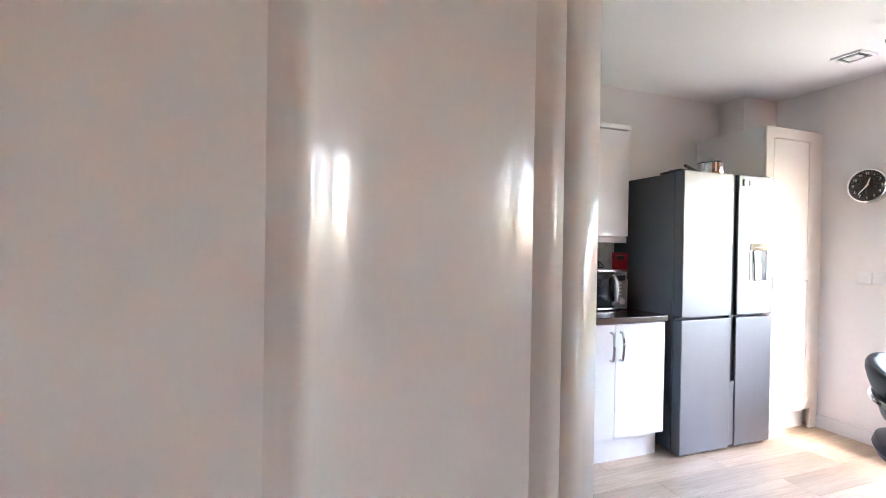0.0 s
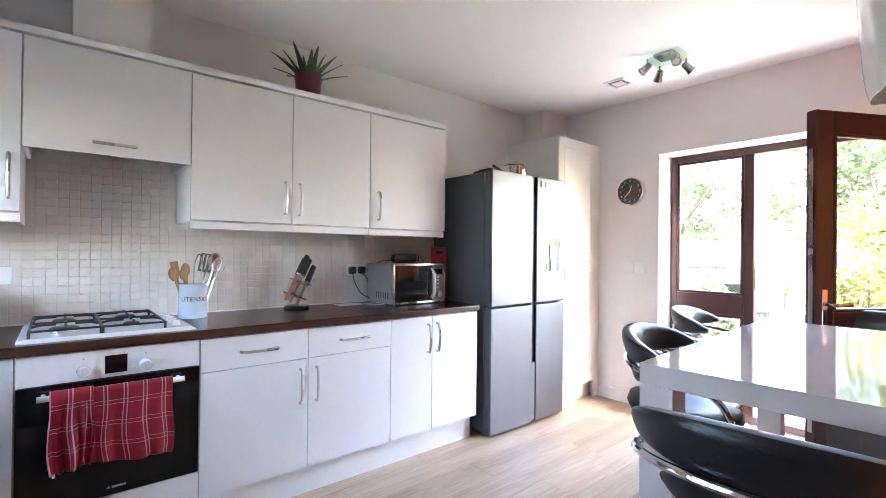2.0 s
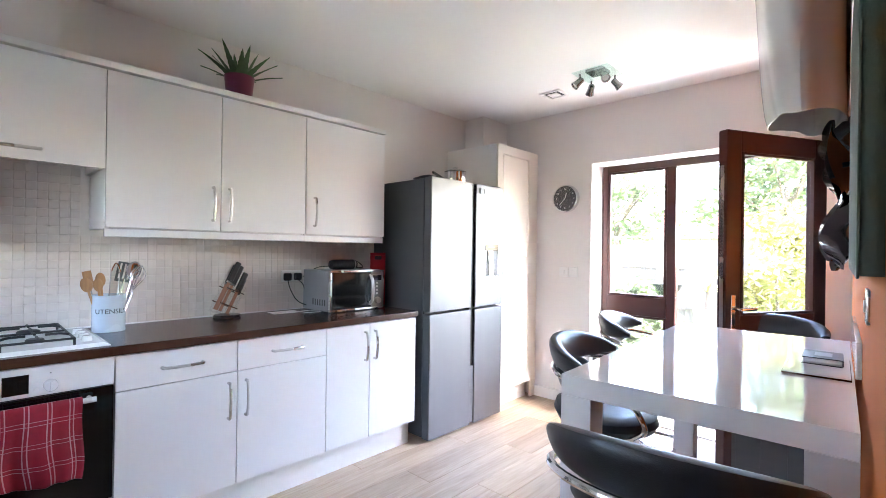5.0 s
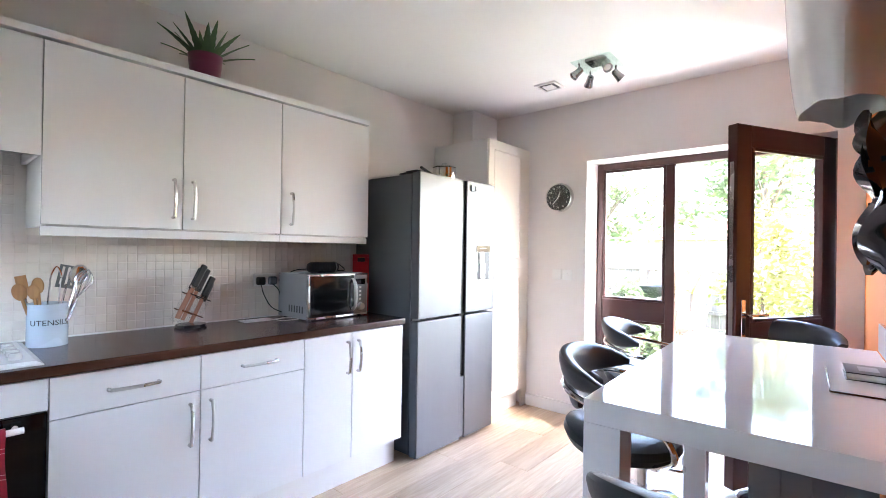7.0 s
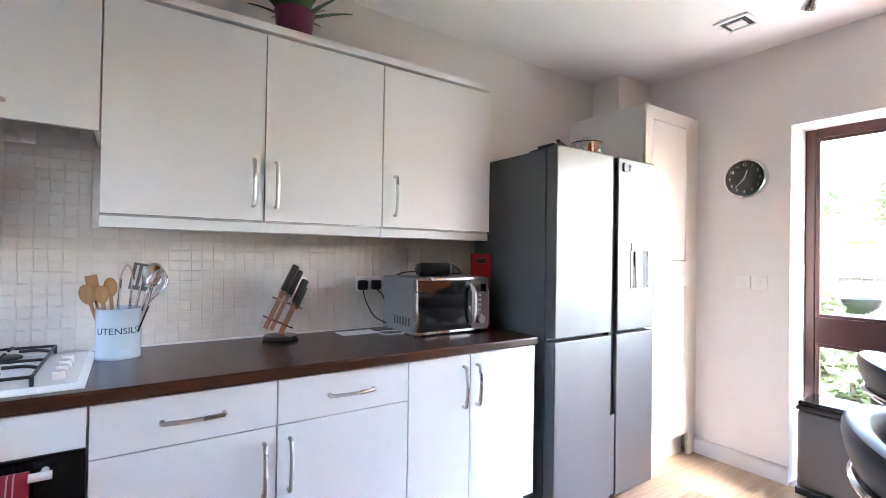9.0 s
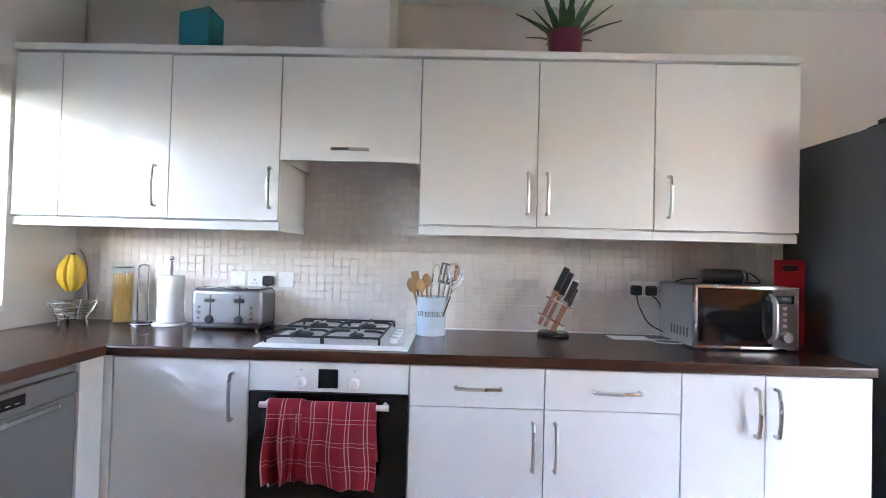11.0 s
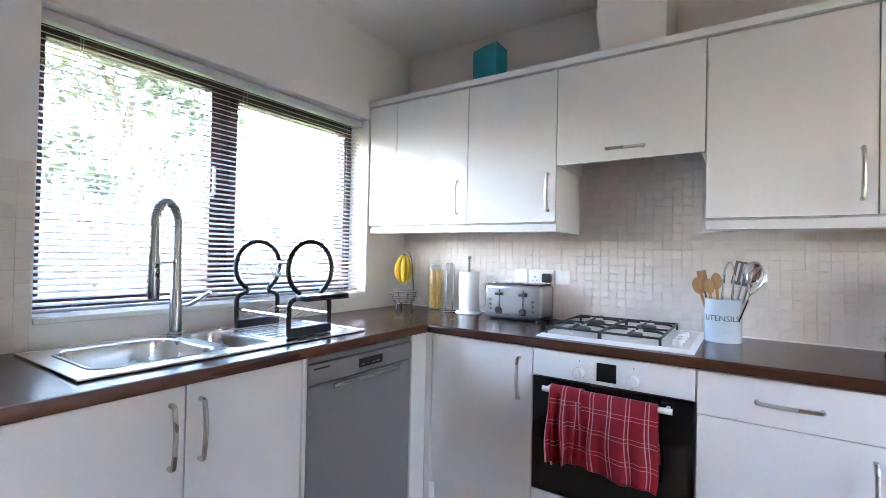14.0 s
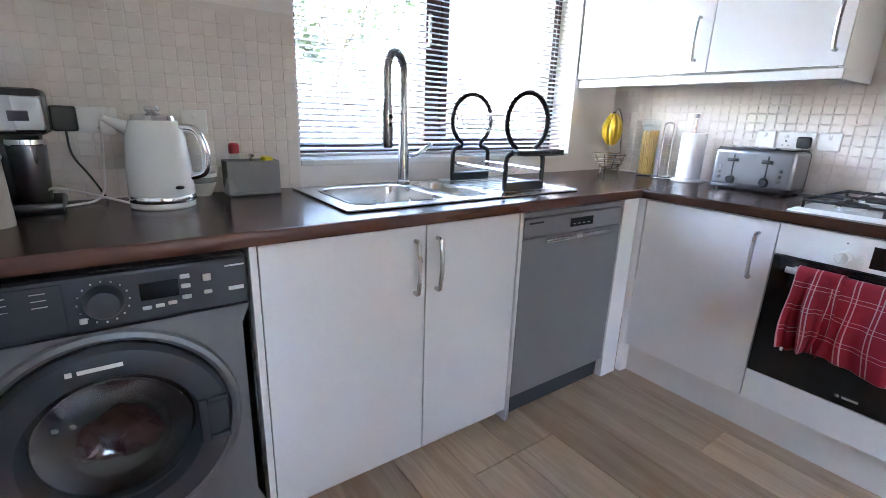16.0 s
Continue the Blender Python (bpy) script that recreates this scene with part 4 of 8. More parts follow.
def washing_machine():
    y0, y1, xf = -2.861, -2.266, WF - 0.005
    yc, zc = -2.580, 0.45
    w = thing("washing_machine", (-0.87, (y0 + y1) / 2, 0.0), "graphite front-loading washing machine with red laundry inside", "washing machine")
    part("body", boxes([(-1.13, xf - 0.021, y0, y0 + 0.004, 0.02, 0.85), (-1.13, xf - 0.021, y1 - 0.004, y1, 0.02, 0.85), (-1.13, xf - 0.021, y0 + 0.004, y1 - 0.004, 0.846, 0.85), (-1.13, xf - 0.021, y0 + 0.004, y1 - 0.004, 0.02, 0.03), (-1.13, -1.12, y0 + 0.004, y1 - 0.004, 0.03, 0.846)]), M["silver_dark"], w)
    # front with a round port
    bm = bmesh.new()
    n, r = 48, 0.262
    inner, outer = [], []
    for k in range(n):
        a = 2 * math.pi * k / n
        c, s = math.cos(a), math.sin(a)
        inner.append((yc + r * c, zc + r * s))
        q = max(abs(c) / (0.29), abs(s) / (0.27 if s > 0 else 0.345))
        outer.append((min(max(yc + c / q, y0 + 0.003), y1 - 0.003), min(max(zc + s / q, 0.105), 0.722)))
    for corner in [(a, b) for a in (y0 + 0.003, y1 - 0.003) for b in (0.105, 0.722)]:
        k = min(range(n), key=lambda q: math.dist(outer[q], corner))
        outer[k] = corner
    f = [[bm.verts.new((x, p[0], p[1])) for p in row] for x, row in ((xf, outer), (xf, inner), (xf - 0.02, inner))]
    for a, b in zip(f, f[1:]):
        for k in range(n):
            bm.faces.new((a[k], a[(k + 1) % n], b[(k + 1) % n], b[k]))
    part("front_panel", bm, M["graphite"], w)
    part("control_panel", box(xf - 0.02, xf + 0.006, y0 + 0.002, y1 - 0.002, 0.724, 0.848, 0.008), M["silver_dark"], w)
    drawer = part("detergent_drawer", box(xf + 0.0065, xf + 0.012, y0 + 0.012, -2.625, 0.735, 0.84, 0.005), M["silver_dark"], w)
    for c, k in [(c, k) for c in range(2) for k in range(3)]:
        part("drawer_print", box(xf + 0.012, xf + 0.0125, -2.735 + c * 0.06, -2.710 + c * 0.06, 0.825 - k * 0.014, 0.827 - k * 0.014), M["plastic"], drawer)
    knob = part("programme_knob", lathe([(0.038, xf + 0.006), (0.036, xf + 0.018), (0.028, xf + 0.030), (0.0, xf + 0.032)], (0, -2.560, 0.787), 32, "x"), M["silver_dark"], w)
    part("knob_marks", boxes([(xf + 0.0065, xf + 0.008, -2.560 + 0.046 * math.cos(a) - 0.0018, -2.560 + 0.046 * math.cos(a) + 0.0018, 0.787 + 0.046 * math.sin(a) - 0.0018, 0.787 + 0.046 * math.sin(a) + 0.0018) for a in (2 * math.pi * k / 16 for k in range(16))]), M["plastic"], knob)
    part("display", box(xf + 0.0065, xf + 0.009, -2.495, -2.420, 0.775, 0.815, 0.001), M["blackgloss"], w)
    for y, z, a, b in [(-2.405, 0.818, 0.020, 0.011), (-2.405, 0.795, 0.020, 0.011), (-2.405, 0.768, 0.020, 0.011), (-2.360, 0.808, 0.018, 0.018), (-2.360, 0.772, 0.018, 0.010), (-2.485, 0.757, 0.018, 0.009), (-2.460, 0.758, 0.018, 0.009), (-2.435, 0.760, 0.018, 0.009), (-2.600, 0.752, 0.014, 0.014)]:
        part("button", box(xf + 0.006, xf + 0.0105, y - a / 2, y + a / 2, z - b / 2, z + b / 2, 0.003), M["plastic"], w, "small white push button")
    for row in ((xf + 0.006, xf + 0.0066, -2.320, -2.275, 0.826, 0.830), (xf + 0.006, xf + 0.0066, -2.315, -2.280, 0.765, 0.775)):
        part("panel_print", box(*row), M["plastic"], w)
    # door: outer ring, dark rim, glass bowl, catch
    part("door_surround", lathe([(0.262, xf - 0.015), (0.270, xf + 0.001), (0.266, xf + 0.012), (0.255, xf + 0.016), (0.245, xf + 0.008), (0.243, xf - 0.015)], (0, yc, zc), 56, "x", False), M["graphite"], w)
    rim = part("door", lathe([(0.242, xf - 0.01), (0.243, xf + 0.018), (0.232, xf + 0.034), (0.205, xf + 0.042), (0.176, xf + 0.036), (0.160, xf + 0.018), (0.156, xf - 0.015)], (0, yc, zc), 56, "x", False), M["rubber"], w)
    part("glass_bowl", lathe([(0.157, xf + 0.020), (0.150, xf + 0.010), (0.135, xf - 0.04), (0.10, xf - 0.075), (0.05, xf - 0.09), (0.0, xf - 0.094)], (0, yc, zc), 48, "x", False), M["bowl"], rim)
    part("catch", boxes([(xf + 0.030, xf + 0.048, yc + 0.165, yc + 0.185, zc - 0.06, zc + 0.06), (xf + 0.034, xf + 0.048, yc + 0.185, yc + 0.232, zc + 0.045, zc + 0.06), (xf + 0.034, xf + 0.048, yc + 0.185, yc + 0.232, zc - 0.06, zc - 0.045)], 0.004), M["rubber"], rim, "grey door catch")
    part("badge", boxes([(xf + 0.041, xf + 0.0425, yc - 0.045, yc + 0.035, zc + 0.198, zc + 0.207), (xf + 0.041, xf + 0.0425, yc - 0.065, yc - 0.053, zc + 0.197, zc + 0.208)]), M["plastic"], rim)
    part("drum", lathe([(0.24, xf - 0.02), (0.19, xf - 0.03), (0.205, xf - 0.06), (0.215, xf - 0.40), (0.0, xf - 0.40)], (0, yc, zc), 40, "x", False), M["drum"], w)
    bm = ball((xf - 0.20, yc - 0.005, zc - 0.11), 0.085, (0.75, 1.15, 0.85), 4)
    for v in bm.verts:
        v.co += 0.022 * Vector(noise.noise_vector(v.co * 16)) + 0.012 * Vector(noise.noise_vector(v.co * 45))
    part("laundry", bm, M["laundry"], w, "crumpled dark red laundry behind the glass")
    part("kick_plate", box(xf - 0.02, xf - 0.004, y0 + 0.003, y1 - 0.003, 0.012, 0.102, 0.004), M["silver_dark"], w)


washing_machine()


def sink():
    s = thing("sink", (-0.89, -1.42, TOP), "stainless steel one-and-a-half bowl sink with drainer", "sink")
    x0, x1, y0, y1 = -1.105, -0.622, -1.968, -0.955
    z = TOP + 0.006
    def bowl(a, b, c, d, depth, name):
        bm = bmesh.new()
        rr = 0.05
        def loop(inset, zz, r):
            pts = []
            for cx, cy, a0 in ((b - inset - r, d - inset - r, 0), (a + inset + r, d - inset - r, 90), (a + inset + r, c + inset + r, 180), (b - inset - r, c + inset + r, 270)):
                for k in range(6):
                    t = radians(a0 + 18 * k)
                    pts.append((cx + r * math.cos(t), cy + r * math.sin(t), zz))
            return pts
        rings = [loop(-0.012, z + 0.002, rr + 0.012), loop(0.0, z - 0.002, rr), loop(0.004, z - 0.02, rr), loop(0.012, z - depth + 0.02, rr * 0.9), loop(0.035, z - depth, rr * 0.6)]
        rings = [[bm.verts.new(p) for p in r] for r in rings]
        for p, q in zip(rings, rings[1:]):
            for k in range(len(p)):
                bm.faces.new((p[k], p[(k + 1) % len(p)], q[(k + 1) % len(p)], q[k]))
        bm.faces.new(rings[-1])
        o = part(name, bm, M["steel_sink"], s)
        part("waste", lathe([(0.04, z - depth + 0.001), (0.038, z - depth + 0.004), (0.012, z - depth + 0.002), (0.0, z - depth + 0.002)], ((a + b) / 2, (c + d) / 2, 0), 24), M["chrome"], o)
    part("rim", boxes([(x0, SX0, y0, y1, TOP, z), (SX1, x1, y0, y1, TOP, z), (SX0, SX1, y0, B0, TOP, z), (SX0, SX1, B1, C0, TOP, z), (SX0, SX1, C1, y1, TOP, z)]), M["steel_sink"], s)
    part("rolled_edge", tube([(x0, y0, z - 0.002), (x1, y0, z - 0.002), (x1, y1, z - 0.002), (x0, y1, z - 0.002)], 0.005, 8, True), M["steel_sink"], s)
    bowl(SX0, SX1, B0, B1, 0.16, "main_bowl")
    bowl(SX0 + 0.0, SX1 - 0.0, C0, C1, 0.10, "half_bowl")
    for k in range(7):
        x = -1.03 + 0.045 * k
        part("drainer_rib", tube([(x, -1.31, z - 0.001), (x, -0.99, z - 0.001)], 0.004, 6), M["steel_sink"], s)


sink()


def tap():
    t = thing("tap", (-1.078, -1.512, TOP + 0.006), "chrome spring-neck pull-down kitchen tap", "tap")
    x, y, z = -1.078, -1.512, TOP + 0.006
    part("base", lathe([(0.027, z), (0.027, z + 0.008), (0.022, z + 0.014), (0.022, z + 0.13), (0.019, z + 0.14), (0.017, z + 0.29)], (x, y, 0), 24), M["taps"], t)
    d = Vector((0.55, -0.835, 0)).normalized()
    c, r = Vector((x, y, z + 0.43)) + d * 0.07, 0.07
    pts = [Vector((x, y, z + 0.28)), Vector((x, y, z + 0.36))]
    for k in range(13):
        a = math.pi - math.pi * k / 12
        pts.append(c + d * (r * math.cos(a)) + Vector((0, 0, r * math.sin(a))))
    end = c + d * r
    pts += [end + Vector((0, 0, -0.08)), end + Vector((0, 0, -0.11))]
    hose = part("hose", tube(pts, 0.0155, 12), M["taps"], t)
    coil = bmesh.new()
    path = [Vector(p) for p in pts]
    for a, b in zip(path, path[1:]):
        m = max(1, int((b - a).length / 0.008))
        for k in range(m):
            p, q = a.lerp(b, k / m), a.lerp(b, (k + 0.45) / m)
            add_tube(coil, [p, q], 0.0172, 10)
    tagged(part("spring", coil, M["taps"], hose), kind="stuff")
    part("spray_head", lathe([(0.018, end.z - 0.28), (0.021, end.z - 0.27), (0.021, end.z - 0.13), (0.016, end.z - 0.105)], (end.x, end.y, 0), 20), M["taps"], t)
    part("spray_button", boxes([(end.x + 0.016, end.x + 0.026, end.y - 0.006, end.y + 0.006, end.z - 0.20, end.z - 0.185), (end.x + 0.016, end.x + 0.026, end.y - 0.006, end.y + 0.006, end.z - 0.17, end.z - 0.155)], 0.002), M["black"], t)
    part("holder_arm", tube([(x, y, z + 0.28), end + Vector((0, 0, -0.13 - (end.z - 0.13) + z + 0.28))], 0.006, 8), M["chrome"], t)
    part("lever", tube(bend([(x, y, z + 0.115), (x + 0.035, y + 0.035, z + 0.115), (x + 0.085, y + 0.085, z + 0.165)], 0.02), 0.0075, 8, taper=None), M["chrome"], t, "chrome side lever")


tap()


def dish_rack():
    d = thing("dish_rack", (-0.87, -1.185, TOP + 0.006), "black and chrome hoop-ended dish rack on the drainer", "dish rack")
    z = TOP + 0.012
    for x, dy in ((-1.04, 0.0), (-0.70, 0.0)):
        yc = -1.185
        foot = part("foot", box(x - 0.012, x + 0.012, yc - 0.105, yc + 0.105, z - 0.005, z + 0.032, 0.006), M["black"], d)
        hoop = ring_points((x, yc, z + 0.255), 0.108, "x", 36, -60, 240)
        left = bend([(x, yc - 0.10, z + 0.02), (x, yc - 0.10, z + 0.13), (x, yc - 0.054, z + 0.145), hoop[-1]], 0.025)
        right = bend([(x, yc + 0.10, z + 0.02), (x, yc + 0.10, z + 0.13), (x, yc + 0.054, z + 0.145), hoop[0]], 0.025)
        part("hoop_end", tube(right + hoop[1:-1] + left[::-1], 0.0095, 10), M["black"], d, "black hoop-shaped end frame")
    for y, zz in ((-1.275, 0.075), (-1.095, 0.075), (-1.284, 0.28), (-1.086, 0.28)):
        part("rail", tube([(-1.04, y, z + zz), (-0.70, y, z + zz)], 0.0045, 8), M["chrome"], d)
    for k in range(9):
        x = -1.06 + 0.0325 * k
        part("wire", tube(bend([(x, -1.275, z + 0.075), (x, -1.220, z + 0.05), (x, -1.150, z + 0.05), (x, -1.095, z + 0.075)], 0.02, 3), 0.002, 5), M["chrome"], d)
        part("wire", tube(bend([(x, -1.284, z + 0.28), (x, -1.260, z + 0.22), (x, -1.110, z + 0.22), (x, -1.086, z + 0.28)], 0.02, 3), 0.0018, 5), M["chrome"], d)
    part("cutlery_tray", boxes([(-0.70, -0.63, -1.260, -1.04, z + 0.135, z + 0.14), (-0.635, -0.70, -1.260, -1.04, z + 0.14, z + 0.155), (-0.70, -0.695, -1.260, -1.04, z + 0.14, z + 0.155), (-0.695, -0.635, -1.260, -1.255, z + 0.14, z + 0.155), (-0.695, -0.635, -1.105, -1.04, z + 0.14, z + 0.155)]), M["black"], d)


dish_rack()


# ---- oven and hob ----
def oven():
    o = thing("oven", (0.3, -0.3, 0.29), "built-in single oven with white control panel and black glass door", "oven")
    part("body", box(0.02, 0.58, -0.578, -0.03, 0.295, 0.866), M["silver_dark"], o)
    part("control_panel", box(0.003, 0.597, FRONT - 0.004, FRONT + 0.02, 0.757, 0.866, 0.002), M["enamel"], o)
    door = part("door", box(0.004, 0.596, FRONT - 0.006, FRONT + 0.02, 0.292, 0.753, 0.003), M["blackgloss"], o)
    rail = part("rail", lathe([(0.011, 0.062), (0.011, 0.532)], (0, FRONT - 0.045, 0.718), 16, "x"), M["enamel"], door, "white handle rail")
    for x in (0.08, 0.514):
        part("rail_post", lathe([(0.009, FRONT - 0.045), (0.009, FRONT - 0.006)], (x, 0, 0.718), 12, "y"), M["enamel"], rail)
    part("display", box(0.262, 0.335, FRONT - 0.0055, FRONT - 0.0035, 0.772, 0.842), M["blackgloss"], o)
    for x in (0.196, 0.397):
        k = part("knob", lathe([(0.0, FRONT - 0.034), (0.018, FRONT - 0.034), (0.021, FRONT - 0.028), (0.022, FRONT - 0.004)], (x, 0, 0.793), 28, "y"), M["enamel"], o)
        part("pointer", box(x - 0.0035, x + 0.0035, FRONT - 0.040, FRONT - 0.030, 0.776, 0.810, 0.001), M["enamel"], k)
        part("mark", box(x - 0.002, x + 0.002, FRONT - 0.0047, FRONT - 0.0035, 0.836, 0.840), M["ink"], o)
    for x in (0.243, 0.356):
        for z in (0.782, 0.805, 0.828):
            if not (x > 0.3 and z > 0.82):
                part("button", lathe([(0.0, FRONT - 0.008), (0.007, FRONT - 0.008), (0.008, FRONT - 0.004)], (x, 0, z), 14, "y"), M["plastic"], o)
    part("badge", boxes([(0.272, 0.284, FRONT - 0.0068, FRONT - 0.0058, 0.318, 0.328), (0.290, 0.335, FRONT - 0.0068, FRONT - 0.0058, 0.319, 0.327)]), M["brushed"], door)
    c = thing("oven_housing", (0.3, -0.29, 0.164), "white cabinet housing under the oven", "cabinet", "base units")
    part("body", boxes([(0.0015, 0.018, -0.575, -0.02, 0.164, 0.868), (0.582, 0.5985, -0.575, -0.02, 0.164, 0.868), (0.018, 0.582, -0.575, -0.02, 0.164, 0.182), (0.018, 0.582, -0.575, -0.02, 0.275, 0.29)]), M["carcass"], c)
    part("drawer_front", box(0.0015, 0.5985, FRONT, FRONT + DOOR, 0.165, 0.287, 0.0015), M["gloss"], c)


oven()


def tea_towel():
    """A towel hung over the oven rail, with folds, thicker where it is doubled."""
    t = thing("tea_towel", (0.3, FRONT - 0.07, 0.42), "red and white checked tea towel hung over the oven rail", "tea towel")
    ry, rz = FRONT - 0.045, 0.718
    def sheet(x0, x1, front, back, phase, amp, slant, off):
        bm = bmesh.new()
        uvl = bm.loops.layers.uv.new("UVMap")
        nx = 40
        r = 0.013 + off
        path = [(ry - r, rz - front + (front) * k / 22) for k in range(22)]
        path += [(ry - r * math.cos(a), rz + r * math.sin(a)) for a in (math.pi * k / 8 for k in range(9))]
        path += [(ry + r, rz - back * k / 14) for k in range(1, 15)]
        length, run = 0.0, [0.0]
        for a, b in zip(path, path[1:]):
            length += math.hypot(b[0] - a[0], b[1] - a[1])
            run.append(length)
        grid = []
        for j, (y, z) in enumerate(path):
            row = []
            hang = max(0.0, (rz - z) / front)
            for i in range(nx + 1):
                u = i / nx
                x = x0 + (x1 - x0) * u
                f = (math.sin(u * 11 + phase) + 0.5 * math.sin(u * 23 + 2 * phase) + 0.4 * math.sin(u * 37 + phase * 3 + hang * 2))
                yy = y - (amp * hang ** 0.7 * (f + 1.2) if y < ry else -0.15 * amp * hang)
                zz = z - (slant * (u - 0.5) * hang if y < ry else 0) + 0.006 * math.sin(u * 9 + phase) * hang
                xx = x + 0.010 * math.sin(hang * 5 + u * 4 + phase) * hang
                row.append(bm.verts.new((xx, yy, zz)))
            grid.append(row)
        for j in range(len(path) - 1):
            for i in range(nx):
                fc = bm.faces.new((grid[j][i], grid[j][i + 1], grid[j + 1][i + 1], grid[j + 1][i]))
                for lp, (a, b) in zip(fc.loops, ((j, i), (j, i + 1), (j + 1, i + 1), (j + 1, i))):
                    lp[uvl].uv = ((x1 - x0) * 1.15 * b / nx + phase, run[a])
        return bm
    for name, args in (("towel_layer", (0.165, 0.487, 0.272, 0.20, 0.4, 0.012, 0.040, 0.004)), ("towel_fold", (0.098, 0.225, 0.258, 0.16, 1.7, 0.019, -0.02, 0.010))):
        bm = sheet(*args)
        me = bpy.data.meshes.new(name)
        bm.transform(Matrix.Translation(-t.location))
        bm.to_mesh(me)
        bm.free()
        me.shade_smooth()
        me.materials.append(M["towel"])
        ob = new(name, me)
        ob.parent = t
        so = ob.modifiers.new("thickness", "SOLIDIFY")
        so.thickness, so.offset = 0.003, 0.0
    part("hanging_loop", box(0.108, 0.116, FRONT - 0.072, FRONT - 0.068, 0.435, 0.455), M["paper"], t, "white hanging loop")


tea_towel()


def hob():
    h = thing("hob", (0.29, -0.3, TOP), "white enamel gas hob with cast-iron pan supports", "hob")
    x0, x1, y0, y1, z = 0.0, 0.59, -0.575, -0.06, TOP
    bm = bmesh.new()
    loft(bm, [[(x0, y0, z), (x1, y0, z), (x1, y1, z), (x0, y1, z)], [(x0, y0, z + 0.004), (x1, y0, z + 0.004), (x1, y1, z + 0.004), (x0, y1, z + 0.004)], [(x0 + 0.02, y0 + 0.02, z + 0.014), (x1 - 0.02, y0 + 0.02, z + 0.014), (x1 - 0.02, y1 - 0.02, z + 0.014), (x0 + 0.02, y1 - 0.02, z + 0.014)]])
    part("plate", bm, M["enamel"], h)
    zt = z + 0.014
    for bx, by, r in ((0.14, -0.43, 0.045), (0.14, -0.18, 0.038), (0.365, -0.43, 0.028), (0.365, -0.18, 0.038)):
        b = part("burner", lathe([(r, zt), (r, zt + 0.010), (r * 0.92, zt + 0.013)], (bx, by, 0), 28), M["brushed"], h)
        part("burner_cap", lathe([(r * 1.05, zt + 0.013), (r * 1.08, zt + 0.018), (r * 0.9, zt + 0.022), (0, zt + 0.022)], (bx, by, 0), 28), M["iron"], b)
    g = zt + 0.026
    for xa, xb in ((0.035, 0.252), (0.258, 0.475)):
        xm = (xa + xb) / 2
        s = part("pan_support", tube([(xa, -0.545, g), (xa, -0.07, g)], 0.0046, 8), M["iron"], h)
        part("bar", tube([(xb, -0.545, g), (xb, -0.07, g)], 0.0046, 8), M["iron"], s)
        for y in (-0.545, -0.307, -0.07):
            part("bar", tube([(xa, y, g), (xb, y, g)], 0.0046, 8), M["iron"], s)
        for by in (-0.43, -0.18):
            for p, q in (((xa, by), (xm - 0.03, by)), ((xb, by), (xm + 0.03, by)), ((xm, by - 0.115), (xm, by - 0.03)), ((xm, by + 0.115), (xm, by + 0.03))):
                part("finger", tube(bend([(p[0], p[1], g), ((p[0] * 2 + q[0]) / 3, (p[1] * 2 + q[1]) / 3, g + 0.008), (q[0], q[1], g + 0.008)], 0.01, 3), 0.005, 8), M["iron"], s)
        for x in (xa, xb):
            for y in (-0.545, -0.07):
                part("foot", tube([(x, y, g), (x, y, zt - 0.006)], 0.005, 8), M["iron"], s)
    for k in range(4):
        y = -0.48 + 0.075 * k
        part("knob", lathe([(0.019, zt), (0.018, zt + 0.018), (0.014, zt + 0.022), (0.0, zt + 0.022)], (0.525, y, 0), 22), M["enamel"], h)


hob()


